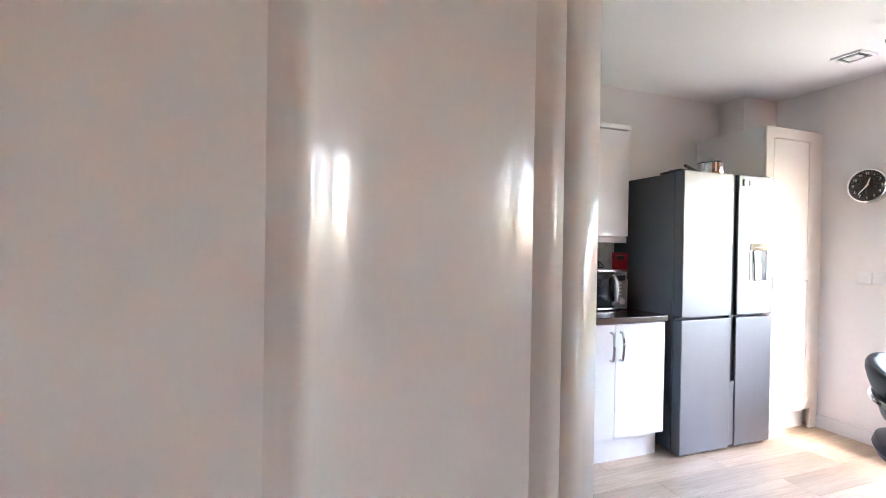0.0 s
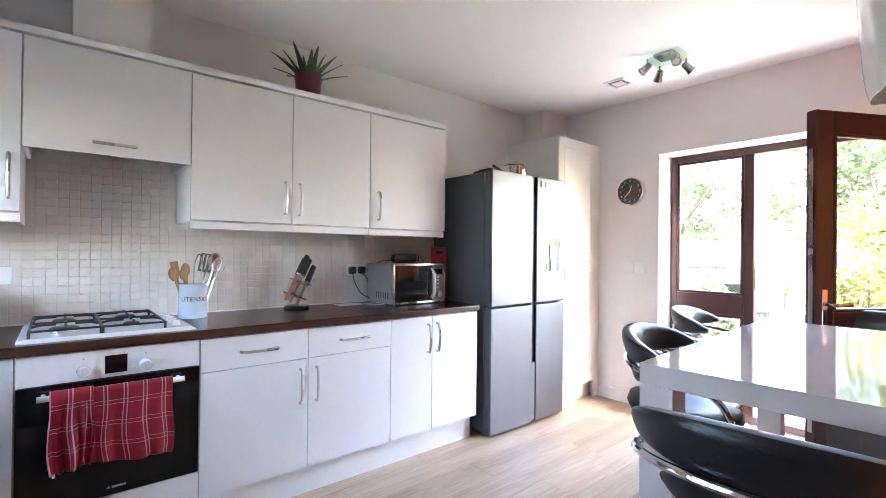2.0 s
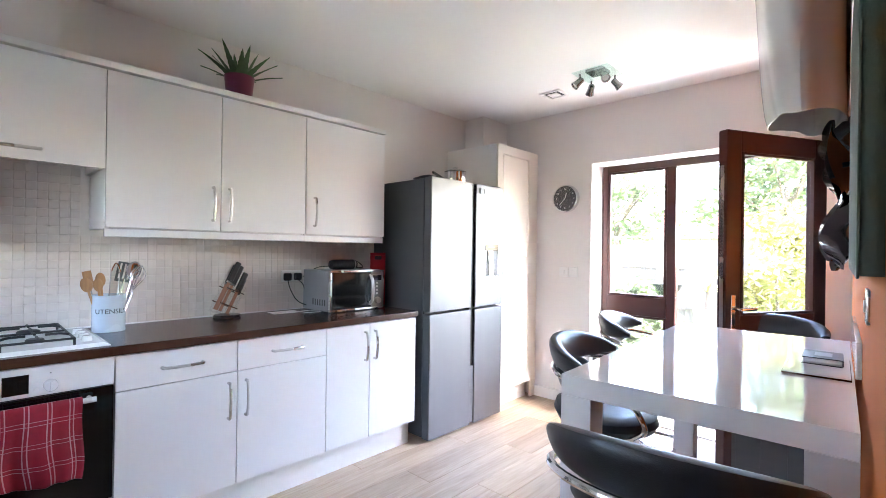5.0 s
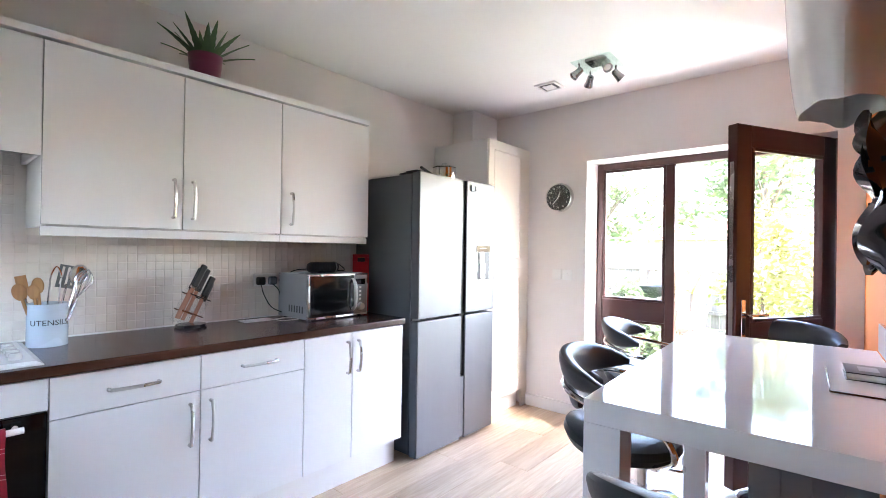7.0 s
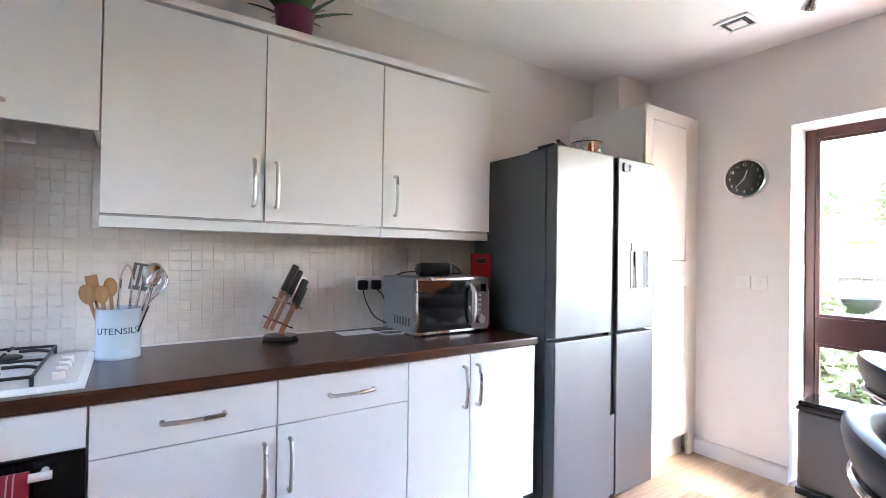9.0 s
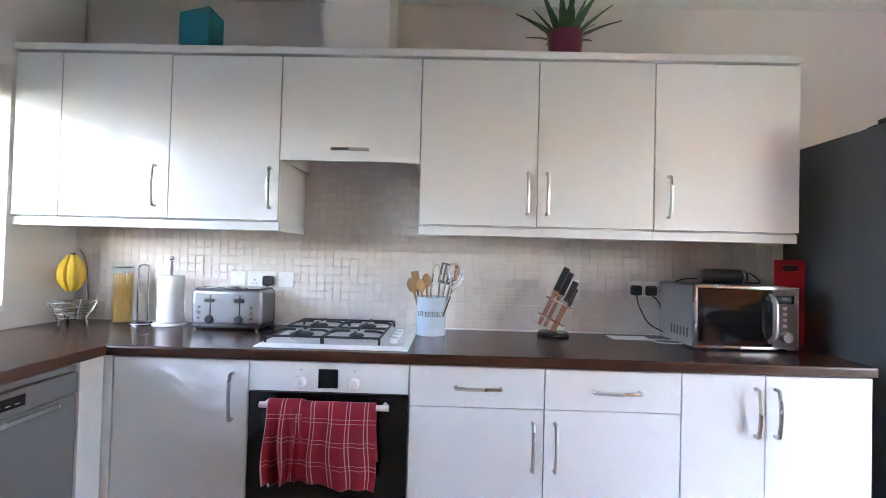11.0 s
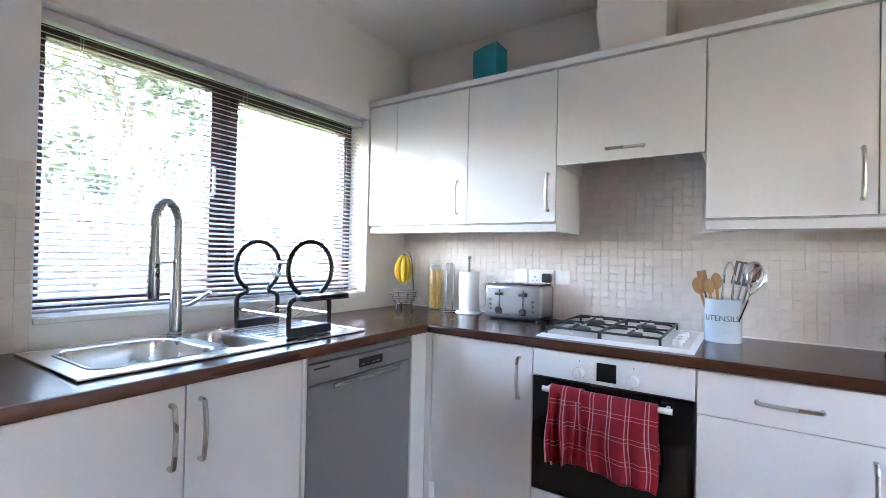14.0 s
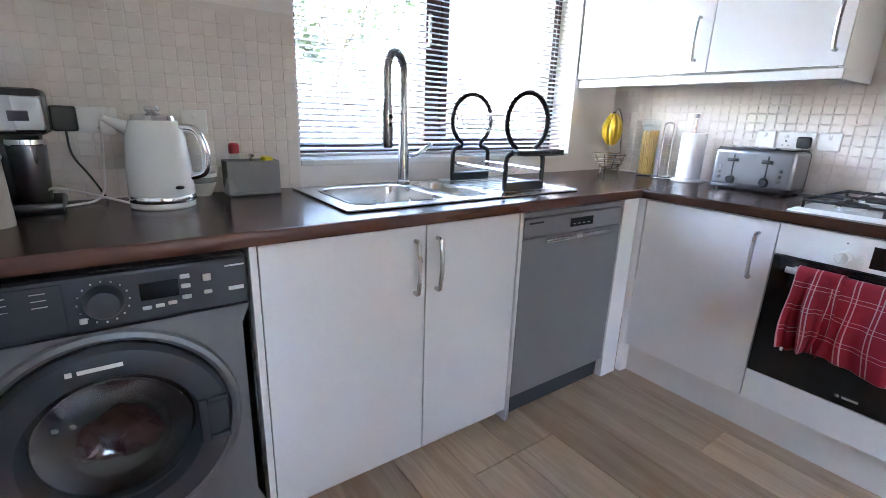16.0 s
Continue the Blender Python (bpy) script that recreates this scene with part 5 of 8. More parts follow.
# ---- fridge and larder ----
def fridge():
    x0, x1, ym, yf, z1 = 2.365, 3.185, -0.585, -0.657, 1.828
    f = thing("fridge_freezer", ((x0 + x1) / 2, -0.33, 0.0), "four-door stainless steel american-style fridge freezer", "fridge")
    part("body", box(x0, x1, ym, -0.03, 0.025, z1 - 0.01, 0.005), M["fridge_side"], f)
    for a in (x0, x1 - 0.10):
        part("hinge_cover", box(a, a + 0.10, ym - 0.045, ym + 0.06, z1 - 0.01, z1 + 0.012, 0.006), M["black"], f)
    xm, gap, zs = 2.822, 0.044, 0.886
    cols = ((x0, xm - gap / 2), (xm + gap / 2, x1))
    for i, (a, b) in enumerate(cols):
        for z0, zt in ((0.018, zs - 0.008), (zs + 0.008, z1)):
            low = z0 < 0.1
            aa, bb = a, b
            d = part("door", box(aa + 0.001, bb - 0.001, yf, ym - 0.006, z0, zt, 0.006, 3), M["steel"], f)
            part("door_side", box(aa + 0.0012 - 0.001, aa + 0.001, yf + 0.012, ym - 0.008, z0 + 0.004, zt - 0.004), M["fridge_side"], d)
            if i == 1 and not low:
                dis = part("dispenser", boxes([(2.961, 3.126, yf - 0.005, yf - 0.0005, 1.325, 1.372)], 0.001), M["blackgloss"], d, "black water dispenser panel")
                # no recess is cut: the niche's dark depth is only the plate's colour
                part("niche", box(2.969, 3.118, yf - 0.0015, yf - 0.0005, 1.123, 1.325), M["silver_dark"], dis, "flat dark plate standing for the dispenser niche")
                part("niche_frame", boxes([(2.961, 2.969, yf - 0.005, yf - 0.0005, 1.115, 1.325), (3.118, 3.126, yf - 0.005, yf - 0.0005, 1.115, 1.325), (2.969, 3.118, yf - 0.005, yf - 0.0005, 1.115, 1.123)]), M["brushed"], dis)
                part("paddle", boxes([(2.991, 3.046, yf - 0.012, yf - 0.0016, 1.24, 1.322), (3.006, 3.066, yf - 0.007, yf - 0.0016, 1.13, 1.24)], 0.003), M["brushed"], dis)
                part("display_text", boxes([(3.001 + 0.02 * k, 3.013 + 0.02 * k, yf - 0.0056, yf - 0.0048, 1.347, 1.351) for k in range(4)]), M["silver"], dis)
                part("badge", boxes([(2.881, 2.926, yf - 0.010, yf - 0.0005, 1.755, 1.80), (2.931, 2.946, yf - 0.009, yf - 0.0005, 1.76, 1.795)], 0.002), M["silver_dark"], d, "small dark sticker")
    part("centre_strip", box(xm - gap / 2 + 0.0005, xm + gap / 2 - 0.0005, ym - 0.052, ym - 0.008, 0.46, z1 - 0.002), M["black"], f, "recessed black grip channel")
    part("lower_gasket", box(xm - gap / 2 + 0.003, xm + gap / 2 - 0.003, ym - 0.066, ym - 0.0205, 0.03, 0.455), M["steel"], f)
    part("shelf_gap", box(x0 + 0.006, x1 - 0.006, ym - 0.012, ym - 0.001, zs - 0.02, zs + 0.02), M["black"], f)
    for x in (x0 + 0.06, x1 - 0.06):
        part("foot", lathe([(0.022, 0.0), (0.022, 0.03)], (x, ym - 0.01, 0), 16), M["black"], f)


fridge()


def larder():
    x0, x1, yf = 3.215, 3.75, -0.578
    c = thing("larder_cabinet", (3.5, -0.29, 0.0), "tall cream shaker larder cabinet beside the fridge", "cabinet")
    part("body", box(x0, x1, yf + 0.02, -0.005, 0.15, 2.214), M["carcass"], c)
    part("filler", box(x1, XE - 0.001, yf + 0.01, yf + 0.03, 0.0, 2.214), M["cream"], c)
    part("plinth", box(x0, x1, yf + 0.06, yf + 0.075, 0.0, 0.149), M["plinth"], c)
    for z0, z1, hz in ((0.152, 1.19, (1.15, 1.02)), (1.194, 2.212, None)):
        d = part("door", box(x0 + 0.002, x1 - 0.002, yf + 0.004, yf + 0.019, z0, z1), M["cream"], c)
        part("shaker_frame", boxes([(x0 + 0.002, x0 + 0.072, yf, yf + 0.004, z0, z1), (x1 - 0.072, x1 - 0.002, yf, yf + 0.004, z0, z1), (x0 + 0.072, x1 - 0.072, yf, yf + 0.004, z0, z0 + 0.075), (x0 + 0.072, x1 - 0.072, yf, yf + 0.004, z1 - 0.075, z1)]), M["cream"], d)
        part("inset_bead", tube([(x0 + 0.078, yf + 0.003, z0 + 0.081), (x1 - 0.078, yf + 0.003, z0 + 0.081), (x1 - 0.078, yf + 0.003, z1 - 0.081), (x0 + 0.078, yf + 0.003, z1 - 0.081)], 0.004, 6, True), M["cream"], d)
    bow_handle("handle", (x0 + 0.04, yf, 1.16), (x0 + 0.04, yf, 1.32 - 0.29), (0, -0.035, 0), c)


larder()

# ---- table and stools ----
def dining_table():
    t = thing("bar_table", (2.31, -2.41, 0.0), "white high-gloss lacquered table against the orange wall", "table")
    x0, x1, y0, y1, z0, z1 = 1.555, 3.02, -2.757, -2.03, 0.86, 0.925
    part("tabletop", box(x0, x1, y0, y1, z0, z1, 0.002), M["tablegloss"], t)
    for a, b in ((x0, x0 + 0.10), (x1 - 0.10, x1)):
        for c, d in ((y0, y0 + 0.10), (y1 - 0.10, y1)):
            part("leg", box(a, b, c, d, 0.0, z0 - 0.0005, 0.002), M["tablegloss"], t)
    part("upstand", box(2.15, x1, YS + 0.001, YS + 0.016, z1 + 0.0005, z1 + 0.12, 0.002), M["tablegloss"], t)
    e = part("end_panel", box(x1 - 0.135, x1 - 0.12, y0 + 0.001, y1 - 0.28, 0.12, z0 - 0.001), M["greyboard"], t, "grey boarded end panel")
    for k in range(4):
        a = y0 + 0.002 + k * 0.108
        part("board", box(x1 - 0.143, x1 - 0.1355, a, a + 0.103, 0.122, z0 - 0.002, 0.0015), M["greyboard"], e)
    settle(t)


dining_table()


def bar_stool():
    """Facing +x, with its back at -x."""
    s = thing("bar_stool", (0, 0, 0), "black leather bar stool with curved back and chrome frame", "bar stool", "stools round the table")
    part("base_plate", lathe([(0.205, 0.0), (0.207, 0.006), (0.19, 0.014), (0.06, 0.028), (0.03, 0.04)], steps=40), M["chrome"], s)
    part("column", lathe([(0.028, 0.03), (0.028, 0.36), (0.021, 0.362), (0.021, 0.60)], steps=24), M["chrome"], s)
    part("footrest", tube(bend([(0.0, -0.02, 0.27), (0.06, -0.13, 0.25), (0.2, -0.13, 0.24), (0.2, 0.13, 0.24), (0.06, 0.13, 0.25), (0.0, 0.02, 0.27)], 0.05), 0.010, 10), M["chrome"], s)
    bm = bmesh.new()
    prof = [(0.0, 0.60), (0.15, 0.602), (0.19, 0.615), (0.203, 0.64), (0.195, 0.665), (0.16, 0.680), (0.08, 0.676), (0.0, 0.674)]
    add_lathe(bm, prof, steps=40)
    for v in bm.verts:
        v.co.x *= 1.0 + (0.05 if v.co.x > 0 else 0.0)
        v.co.z += 0.03 * max(0.0, -v.co.x / 0.2) ** 2
    bmesh.ops.remove_doubles(bm, verts=bm.verts, dist=0.0005)
    part("seat", bm, M["leather"], s)

    def crescent(r, zc, hh, tt, a0, a1, lean, power):
        bm = bmesh.new()
        secs = []
        for k in range(33):
            u = k / 32
            a = radians(a0 + (a1 - a0) * u)
            e = max(0.05, math.sin(math.pi * min(max(u, 0.012), 0.988))) ** power
            h, t = hh * e, tt * (0.35 + 0.65 * e)
            loop = []
            for q in range(16):
                b = 2 * math.pi * q / 16
                cz, cr = h * math.copysign(abs(math.sin(b)) ** 0.75, math.sin(b)), t * math.copysign(abs(math.cos(b)) ** 0.75, math.cos(b))
                rad = r + cr + lean * cz
                loop.append((0.74 * rad * math.cos(a), rad * math.sin(a), zc + cz - 0.03 * math.cos(a)))
            secs.append(loop)
        return loft(bm, secs)
    part("backrest", crescent(0.245, 0.875, 0.062, 0.042, 92, 268, 0.35, 0.55), M["leather"], s)
    part("lower_back_pad", crescent(0.222, 0.775, 0.058, 0.026, 128, 232, 0.3, 0.5), M["leather"], s)
    for sg in (-1, 1):
        arc = [(0.198 * math.cos(radians(a)), sg * 0.268 * math.sin(radians(a)), 0.818 - 0.03 * math.cos(radians(a))) for a in range(180, 96, -7)]
        pts = arc + bend([(0.0, sg * 0.268, 0.818), (0.17, sg * 0.275, 0.79), (0.215, sg * 0.26, 0.70), (0.13, sg * 0.13, 0.605), (0.05, sg * 0.05, 0.60)], 0.06)[1:]
        part("arm_tube", tube(pts, 0.0105, 10), M["chrome"], s, "chrome arm tube")
    return s


stool = bar_stool()
copy_thing(stool, pose(2.03, -2.04, 0, 0, 0, -80))
copy_thing(stool, pose(2.90, -1.85, 0, 0, 0, -76))
copy_thing(stool, pose(3.36, -2.42, 0, 0, 0, 182))
stool.matrix_world = pose(1.225, -2.557, 0, 0, 0, 6)


def table_items():
    z = 0.9255
    m = thing("place_mat", (2.355, -2.65, z), "glossy pale place mat with brown edge on the table", "place mat")
    part("board", box(2.09, 2.46, -2.75, -2.57, z, z + 0.006, 0.001), M["worktop_y"], m)
    part("top_face", box(2.092, 2.458, -2.748, -2.572, z + 0.006, z + 0.008, 0.0005), M["tablegloss"], m)
    n = thing("notebook", (2.36, -2.66, z + 0.008), "black notebook lying on the place mat", "notebook")
    part("cover", boxes([(2.27, 2.43, -2.73, -2.615, z + 0.0085, z + 0.0115), (2.27, 2.43, -2.73, -2.615, z + 0.0305, z + 0.034), (2.27, 2.43, -2.731, -2.7275, z + 0.0115, z + 0.0305)], 0.001), M["black"], n)
    part("pages", box(2.274, 2.427, -2.727, -2.619, z + 0.012, z + 0.030), M["paper"], n)
    settle(m)
    part("label_plate", box(2.31, 2.39, -2.70, -2.65, z + 0.034, z + 0.035), M["silver"], n)
    settle(n)


table_items()


# ---- orange wall ----
def wall_art():
    a = thing("canvas_picture", (1.7, YS + 0.02, 1.28), "large grey-green canvas picture on the orange wall", "picture")
    part("stretcher", box(1.205, 2.095, YS + 0.001, YS + 0.032, 1.29, 1.975), M["canvas"], a)
    part("canvas", box(1.20, 2.10, YS + 0.0325, YS + 0.037, 1.285, 1.98, 0.002), M["canvas"], a)
    settle(a)
    s = thing("wall_sculpture", (2.66, YS + 0.05, 1.26), "polished dark silver twisted metal wall sculpture", "sculpture")
    # long twisted petals, overlapping up the wall
    for k, (x, z, length, depth, lean) in enumerate(((2.52, 1.27, 0.30, 0.050, 8), (2.60, 1.30, 0.36, 0.070, -10), (2.70, 1.26, 0.28, 0.055, 14), (2.54, 1.50, 0.34, 0.065, -6), (2.64, 1.55, 0.34, 0.080, 12), (2.74, 1.47, 0.32, 0.055, -12), (2.60, 1.66, 0.22, 0.060, 5), (2.78, 1.34, 0.30, 0.045, 4))):
        secs = []
        for q in range(15):
            u = q / 14
            w = 0.052 * math.sin(math.pi * (0.04 + 0.92 * u)) ** 0.8
            tw = radians(70 * math.sin(3.1 * u + k) + 20)
            c = Vector((x + math.tan(radians(lean)) * (u - 0.5) * length, YS + depth + 0.022 * math.sin(5 * u + k), z + length * u))
            n, r = Vector((math.cos(tw), math.sin(tw), 0)), Vector((-math.sin(tw), math.cos(tw), 0))
            secs.append([c - n * w, c - n * w * 0.3 + r * 0.006, c + n * w, c - n * w * 0.3 - r * 0.002])
        part("petal", loft(bmesh.new(), secs), M["dark_chrome"], s)
    part("back_bar", boxes([(2.53, 2.78, YS + 0.001, YS + 0.012, 1.40, 1.42), (2.53, 2.78, YS + 0.001, YS + 0.012, 1.68, 1.70)]), M["black"], s)
    settle(s)
    w = thing("light_switch", (1.72, YS + 0.005, 1.16), "brushed steel light switch on the orange wall", "switch")
    part("plate", box(1.68, 1.766, YS + 0.0005, YS + 0.008, 1.155, 1.241, 0.002), M["brushed"], w)
    part("rocker", box(1.712, 1.734, YS + 0.008, YS + 0.012, 1.183, 1.213, 0.002), M["plastic"], w)
    settle(w)
    # folded glossy wall light near the ceiling
    l = thing("pendant_lamp", (2.50, -2.66, 1.85), "glossy pale folded lampshade hanging above the table", "lamp")
    # a square sheet folded like a hung cloth: four pointed corners, fluted sides
    secs, n = [], 64
    for inner in (False, True):
        for i in range(17):
            u = i / 16 if not inner else 1 - i / 16
            loop = []
            for k in range(n):
                a = 2 * math.pi * k / n + radians(12)
                corner = abs(math.cos(2 * a)) ** 4
                r = (0.185 + 0.10 * u ** 0.7) * (1 + 0.16 * corner * (1 - 0.5 * u)) + 0.005 * math.sin(8 * a + 5 * u) * (1 - u) - (0.005 if inner else 0)
                foot = 1.868 - 0.018 * corner
                loop.append((2.52 + r * math.cos(a) * 1.15, max(-2.80 + 0.02, -2.66 + r * math.sin(a) * 0.62), foot + (H - 0.012 - foot) * u))
            secs.append(loop)
    bm = bmesh.new()
    rings = [[bm.verts.new(q) for q in loop] for loop in secs]
    for p, q in zip(rings, rings[1:] + rings[:1]):
        for k in range(n):
            bm.faces.new((p[k], p[(k + 1) % n], q[(k + 1) % n], q[k]))
    part("shade", bm, M["lamp_gloss"], l)
    part("ceiling_rose", lathe([(0.055, H - 0.03), (0.06, H - 0.005), (0.06, H)], (2.52, -2.66, 0), 24), M["chrome"], l)
    part("lamp_holder", lathe([(0.006, H - 0.03), (0.006, H - 0.2), (0.02, H - 0.21), (0.02, H - 0.27), (0.0, H - 0.27)], (2.52, -2.66, 0), 16), M["plastic"], l)


wall_art()


# ---- east wall and ceiling ----
def wall_clock():
    y, z = -0.869, 1.787
    c = thing("wall_clock", (XE - 0.02, y, z - 0.12), "round black wall clock with chrome rim", "clock")
    part("rim", lathe([(0.108, XE - 0.040), (0.118, XE - 0.038), (0.121, XE - 0.02), (0.121, XE - 0.001)], (0, y, z), 56, "x", False), M["chrome"], c)
    face = part("dial", lathe([(0.0, XE - 0.034), (0.110, XE - 0.034), (0.110, XE - 0.030)], (0, y, z), 56, "x"), M["black"], c)
    turn = Matrix(((0, 0, -1, 0), (-1, 0, 0, 0), (0, 1, 0, 0), (0, 0, 0, 1)))
    for k in range(1, 13):
        a = radians(90 - 30 * k)
        lettering(str(k), 0.024, M["plastic"], c, Matrix.Translation((XE - 0.035, y - 0.084 * math.cos(a), z + 0.084 * math.sin(a))) @ turn, "numeral")
    for name, deg, length, w in (("hour_pointer", 19, 0.05, 0.004), ("minute_pointer", 222, 0.075, 0.0028)):
        a = radians(90 - deg)
        d = Vector((0, -math.cos(a), math.sin(a)))
        part(name, tube([Vector((XE - 0.038, y, z)) - 0.012 * d, Vector((XE - 0.038, y, z)) + length * d], w, 6), M["plastic"], c)
    part("pivot", lathe([(0.006, XE - 0.042), (0.006, XE - 0.034)], (0, y, z), 12, "x"), M["chrome"], c)
    p = part("cover_glass", lathe([(0.0, XE - 0.0405), (0.108, XE - 0.0405), (0.108, XE - 0.0395)], (0, y, z), 40, "x"), M["glass"], c)
    p.visible_shadow = False


wall_clock()
for y in (-0.852, -0.942):
    s = thing("light_switch", (XE - 0.004, y, 1.10), "white plastic switch plate", "switch", "switches by the garden door")
    part("plate", box(XE - 0.009, XE - 0.0005, y - 0.043, y + 0.043, 1.103, 1.189, 0.003), M["plastic"], s)
    part("rocker", box(XE - 0.013, XE - 0.009, y - 0.012, y + 0.012, 1.130, 1.160, 0.002), M["plastic"], s)


def ceiling_fittings():
    v = thing("ceiling_vent", (3.35, -1.015, H - 0.012), "square white ceiling extractor vent", "vent")
    a = 0.085
    part("frame", boxes([(3.35 - a, 3.35 + a, -1.015 - a, -1.015 - a + 0.02, H - 0.012, H), (3.35 - a, 3.35 + a, -1.015 + a - 0.02, -1.015 + a, H - 0.012, H), (3.35 - a, 3.35 - a + 0.02, -1.015 - a + 0.02, -1.015 + a - 0.02, H - 0.012, H), (3.35 + a - 0.02, 3.35 + a, -1.015 - a + 0.02, -1.015 + a - 0.02, H - 0.012, H)], 0.003), M["plastic"], v)
    part("backing", box(3.35 - a + 0.02, 3.35 + a - 0.02, -1.015 - a + 0.02, -1.015 + a - 0.02, H - 0.003, H), M["silver_dark"], v)
    part("centre_plate", box(3.35 - 0.04, 3.35 + 0.04, -1.015 - 0.04, -1.015 + 0.04, H - 0.014, H - 0.008, 0.002), M["plastic"], v)
    for x, y in ((-0.03, -0.03), (0.03, -0.03), (-0.03, 0.03), (0.03, 0.03)):
        part("clip", box(3.35 + x - 0.004, 3.35 + x + 0.004, -1.015 + y - 0.004, -1.015 + y + 0.004, H - 0.008, H - 0.003), M["plastic"], v)
    l = thing("spotlight_bar", (3.12, -1.475, H - 0.06), "square glass ceiling light with four chrome spotlights", "ceiling light")
    p = part("glass_plate", box(3.12 - 0.125, 3.12 + 0.125, -1.475 - 0.125, -1.475 + 0.125, H - 0.030, H - 0.022, 0.002), M["greenglass"], l)
    part("ceiling_box", box(3.12 - 0.06, 3.12 + 0.06, -1.475 - 0.06, -1.475 + 0.06, H - 0.0215, H, 0.003), M["taps"], l)
    for sx in (-1, 1):
        for sy in (-1, 1):
            b = Vector((3.12 + 0.085 * sx, -1.475 + 0.085 * sy, H - 0.03))
            arm = part("arm", tube([b, b + Vector((0, 0, -0.05))], 0.006, 8), M["taps"], l)
            d = Vector((0.6 * sx, 0.6 * sy, -0.8)).normalized()
            e = b + Vector((0, 0, -0.05))
            bm = lathe([(0.012, -0.025), (0.021, -0.018), (0.023, 0.02), (0.029, 0.045), (0.029, 0.05), (0.024, 0.05), (0.016, 0.03)], steps=20)
            bm.transform(Matrix.Translation(e) @ d.to_track_quat("Z", "Y").to_matrix().to_4x4())
            head = part("spot_head", bm, M["taps"], l)
            bm = lathe([(0.0, 0.036), (0.022, 0.036), (0.022, 0.04)], steps=16)
            bm.transform(Matrix.Translation(e) @ d.to_track_quat("Z", "Y").to_matrix().to_4x4())
            part("bulb", bm, M["plastic"], head)


ceiling_fittings()


def pedal_bin():
    x0, x1, y0, y1 = 3.735, 3.985, -1.60, -1.165
    b = thing("pedal_bin", ((x0 + x1) / 2, (y0 + y1) / 2, 0.012), "silver double pedal bin with black lids", "bin")
    part("body", box(x0, x1, y0, y1, 0.045, 0.47, 0.02, 3), M["steel"], b)
    part("foot_band", box(x0 - 0.006, x1 + 0.004, y0 - 0.004, y1 + 0.004, 0.012, 0.05, 0.006), M["black"], b)
    part("lid_frame", box(x0 - 0.004, x1 + 0.004, y0 - 0.004, y1 + 0.004, 0.47, 0.492, 0.008), M["black"], b)
    ym = (y0 + y1) / 2
    for a, c in ((y0, ym - 0.003), (ym + 0.003, y1)):
        part("lid", box(x0 + 0.002, x1 - 0.002, a + 0.002, c - 0.002, 0.492, 0.522, 0.012, 3), M["blackgloss"], b)
        part("pedal", box(x0 - 0.03, x0 - 0.0062, (a + c) / 2 - 0.05, (a + c) / 2 + 0.05, 0.02, 0.034, 0.005), M["black"], b)


pedal_bin()


# ---- on the worktop ----
def socket(y=0.0, x0=0.0, x1=0.0, z0=1.098, double=True, wall="north", label="white double socket plate on the tiles"):
    """A socket plate on the north wall (along x) or the west wall (along y)."""
    def place(a, b, d0, d1, c, e):
        return (a, b, -d1, -d0, c, e) if wall == "north" else (XW + d0, XW + d1, a, b, c, e)
    z1 = z0 + 0.076
    mid = (x0 + x1) / 2
    s = thing("socket", (mid, -0.01, z0) if wall == "north" else (XW + 0.01, mid, z0), label, "socket")
    part("plate", box(*place(x0, x1, 0.0085, 0.017, z0, z1), 0.003), M["plastic"], s)
    n = 2 if double else 1
    for k in range(n):
        c = x0 + (x1 - x0) * (k + 0.5) / n
        part("rocker", box(*place(c - 0.006, c + 0.006, 0.017, 0.020, z1 - 0.028, z1 - 0.012), 0.001), M["plastic"], s)
        if double:
            part("pin_holes", boxes([place(c - 0.003, c + 0.003, 0.0165, 0.0174, z0 + 0.030, z0 + 0.038), place(c - 0.014, c - 0.008, 0.0165, 0.0174, z0 + 0.014, z0 + 0.018), place(c + 0.008, c + 0.014, 0.0165, 0.0174, z0 + 0.014, z0 + 0.018)]), M["black"], s)
    return s


socket(x0=-0.362, x1=-0.285, double=False, label="white single switch plate on the tiles")
socket(x0=-0.275, x1=-0.13)
socket(x0=-0.12, x1=-0.042, double=False, label="white single switch plate on the tiles")
socket(x0=1.618, x1=1.764)
socket(x0=1.30, x1=1.376, double=False, label="white single switch plate behind the knife block")
socket(wall="west", x0=-2.62, x1=-2.475, z0=1.108)
socket(wall="west", x0=-2.305, x1=-2.228, z0=1.108, double=False, label="white single switch plate on the tiles")


def plug(name, at, cord, label):
    p = thing(name, at, label, "plug")
    part("plug_body", box(at[0] - 0.026, at[0] + 0.026, at[1] - 0.03, at[1], at[2] - 0.024, at[2] + 0.026, 0.01, 3), M["black"], p)
    part("cable", tube(bend([(at[0], at[1] - 0.02, at[2] - 0.02)] + cord, 0.04), 0.0032, 8), M["black"], p)


plug("mains_plug", (-0.165, -0.018, 1.128), [(-0.16, -0.05, 1.02), (-0.17, -0.08, 0.93), (-0.2, -0.1, 0.914)], "black mains plug of the toaster in its socket")
plug("mains_plug", (1.655, -0.018, 1.13), [(1.66, -0.05, 1.06), (1.70, -0.07, 0.97), (1.80, -0.09, 0.925), (1.84, -0.12, 0.916)], "black mains plug with trailing cable")
plug("mains_plug", (1.728, -0.018, 1.13), [(1.76, -0.05, 1.08), (1.78, -0.06, 0.99), (1.80, -0.07, 1.0), (1.85, -0.05, 1.1)], "black mains plug with trailing cable")


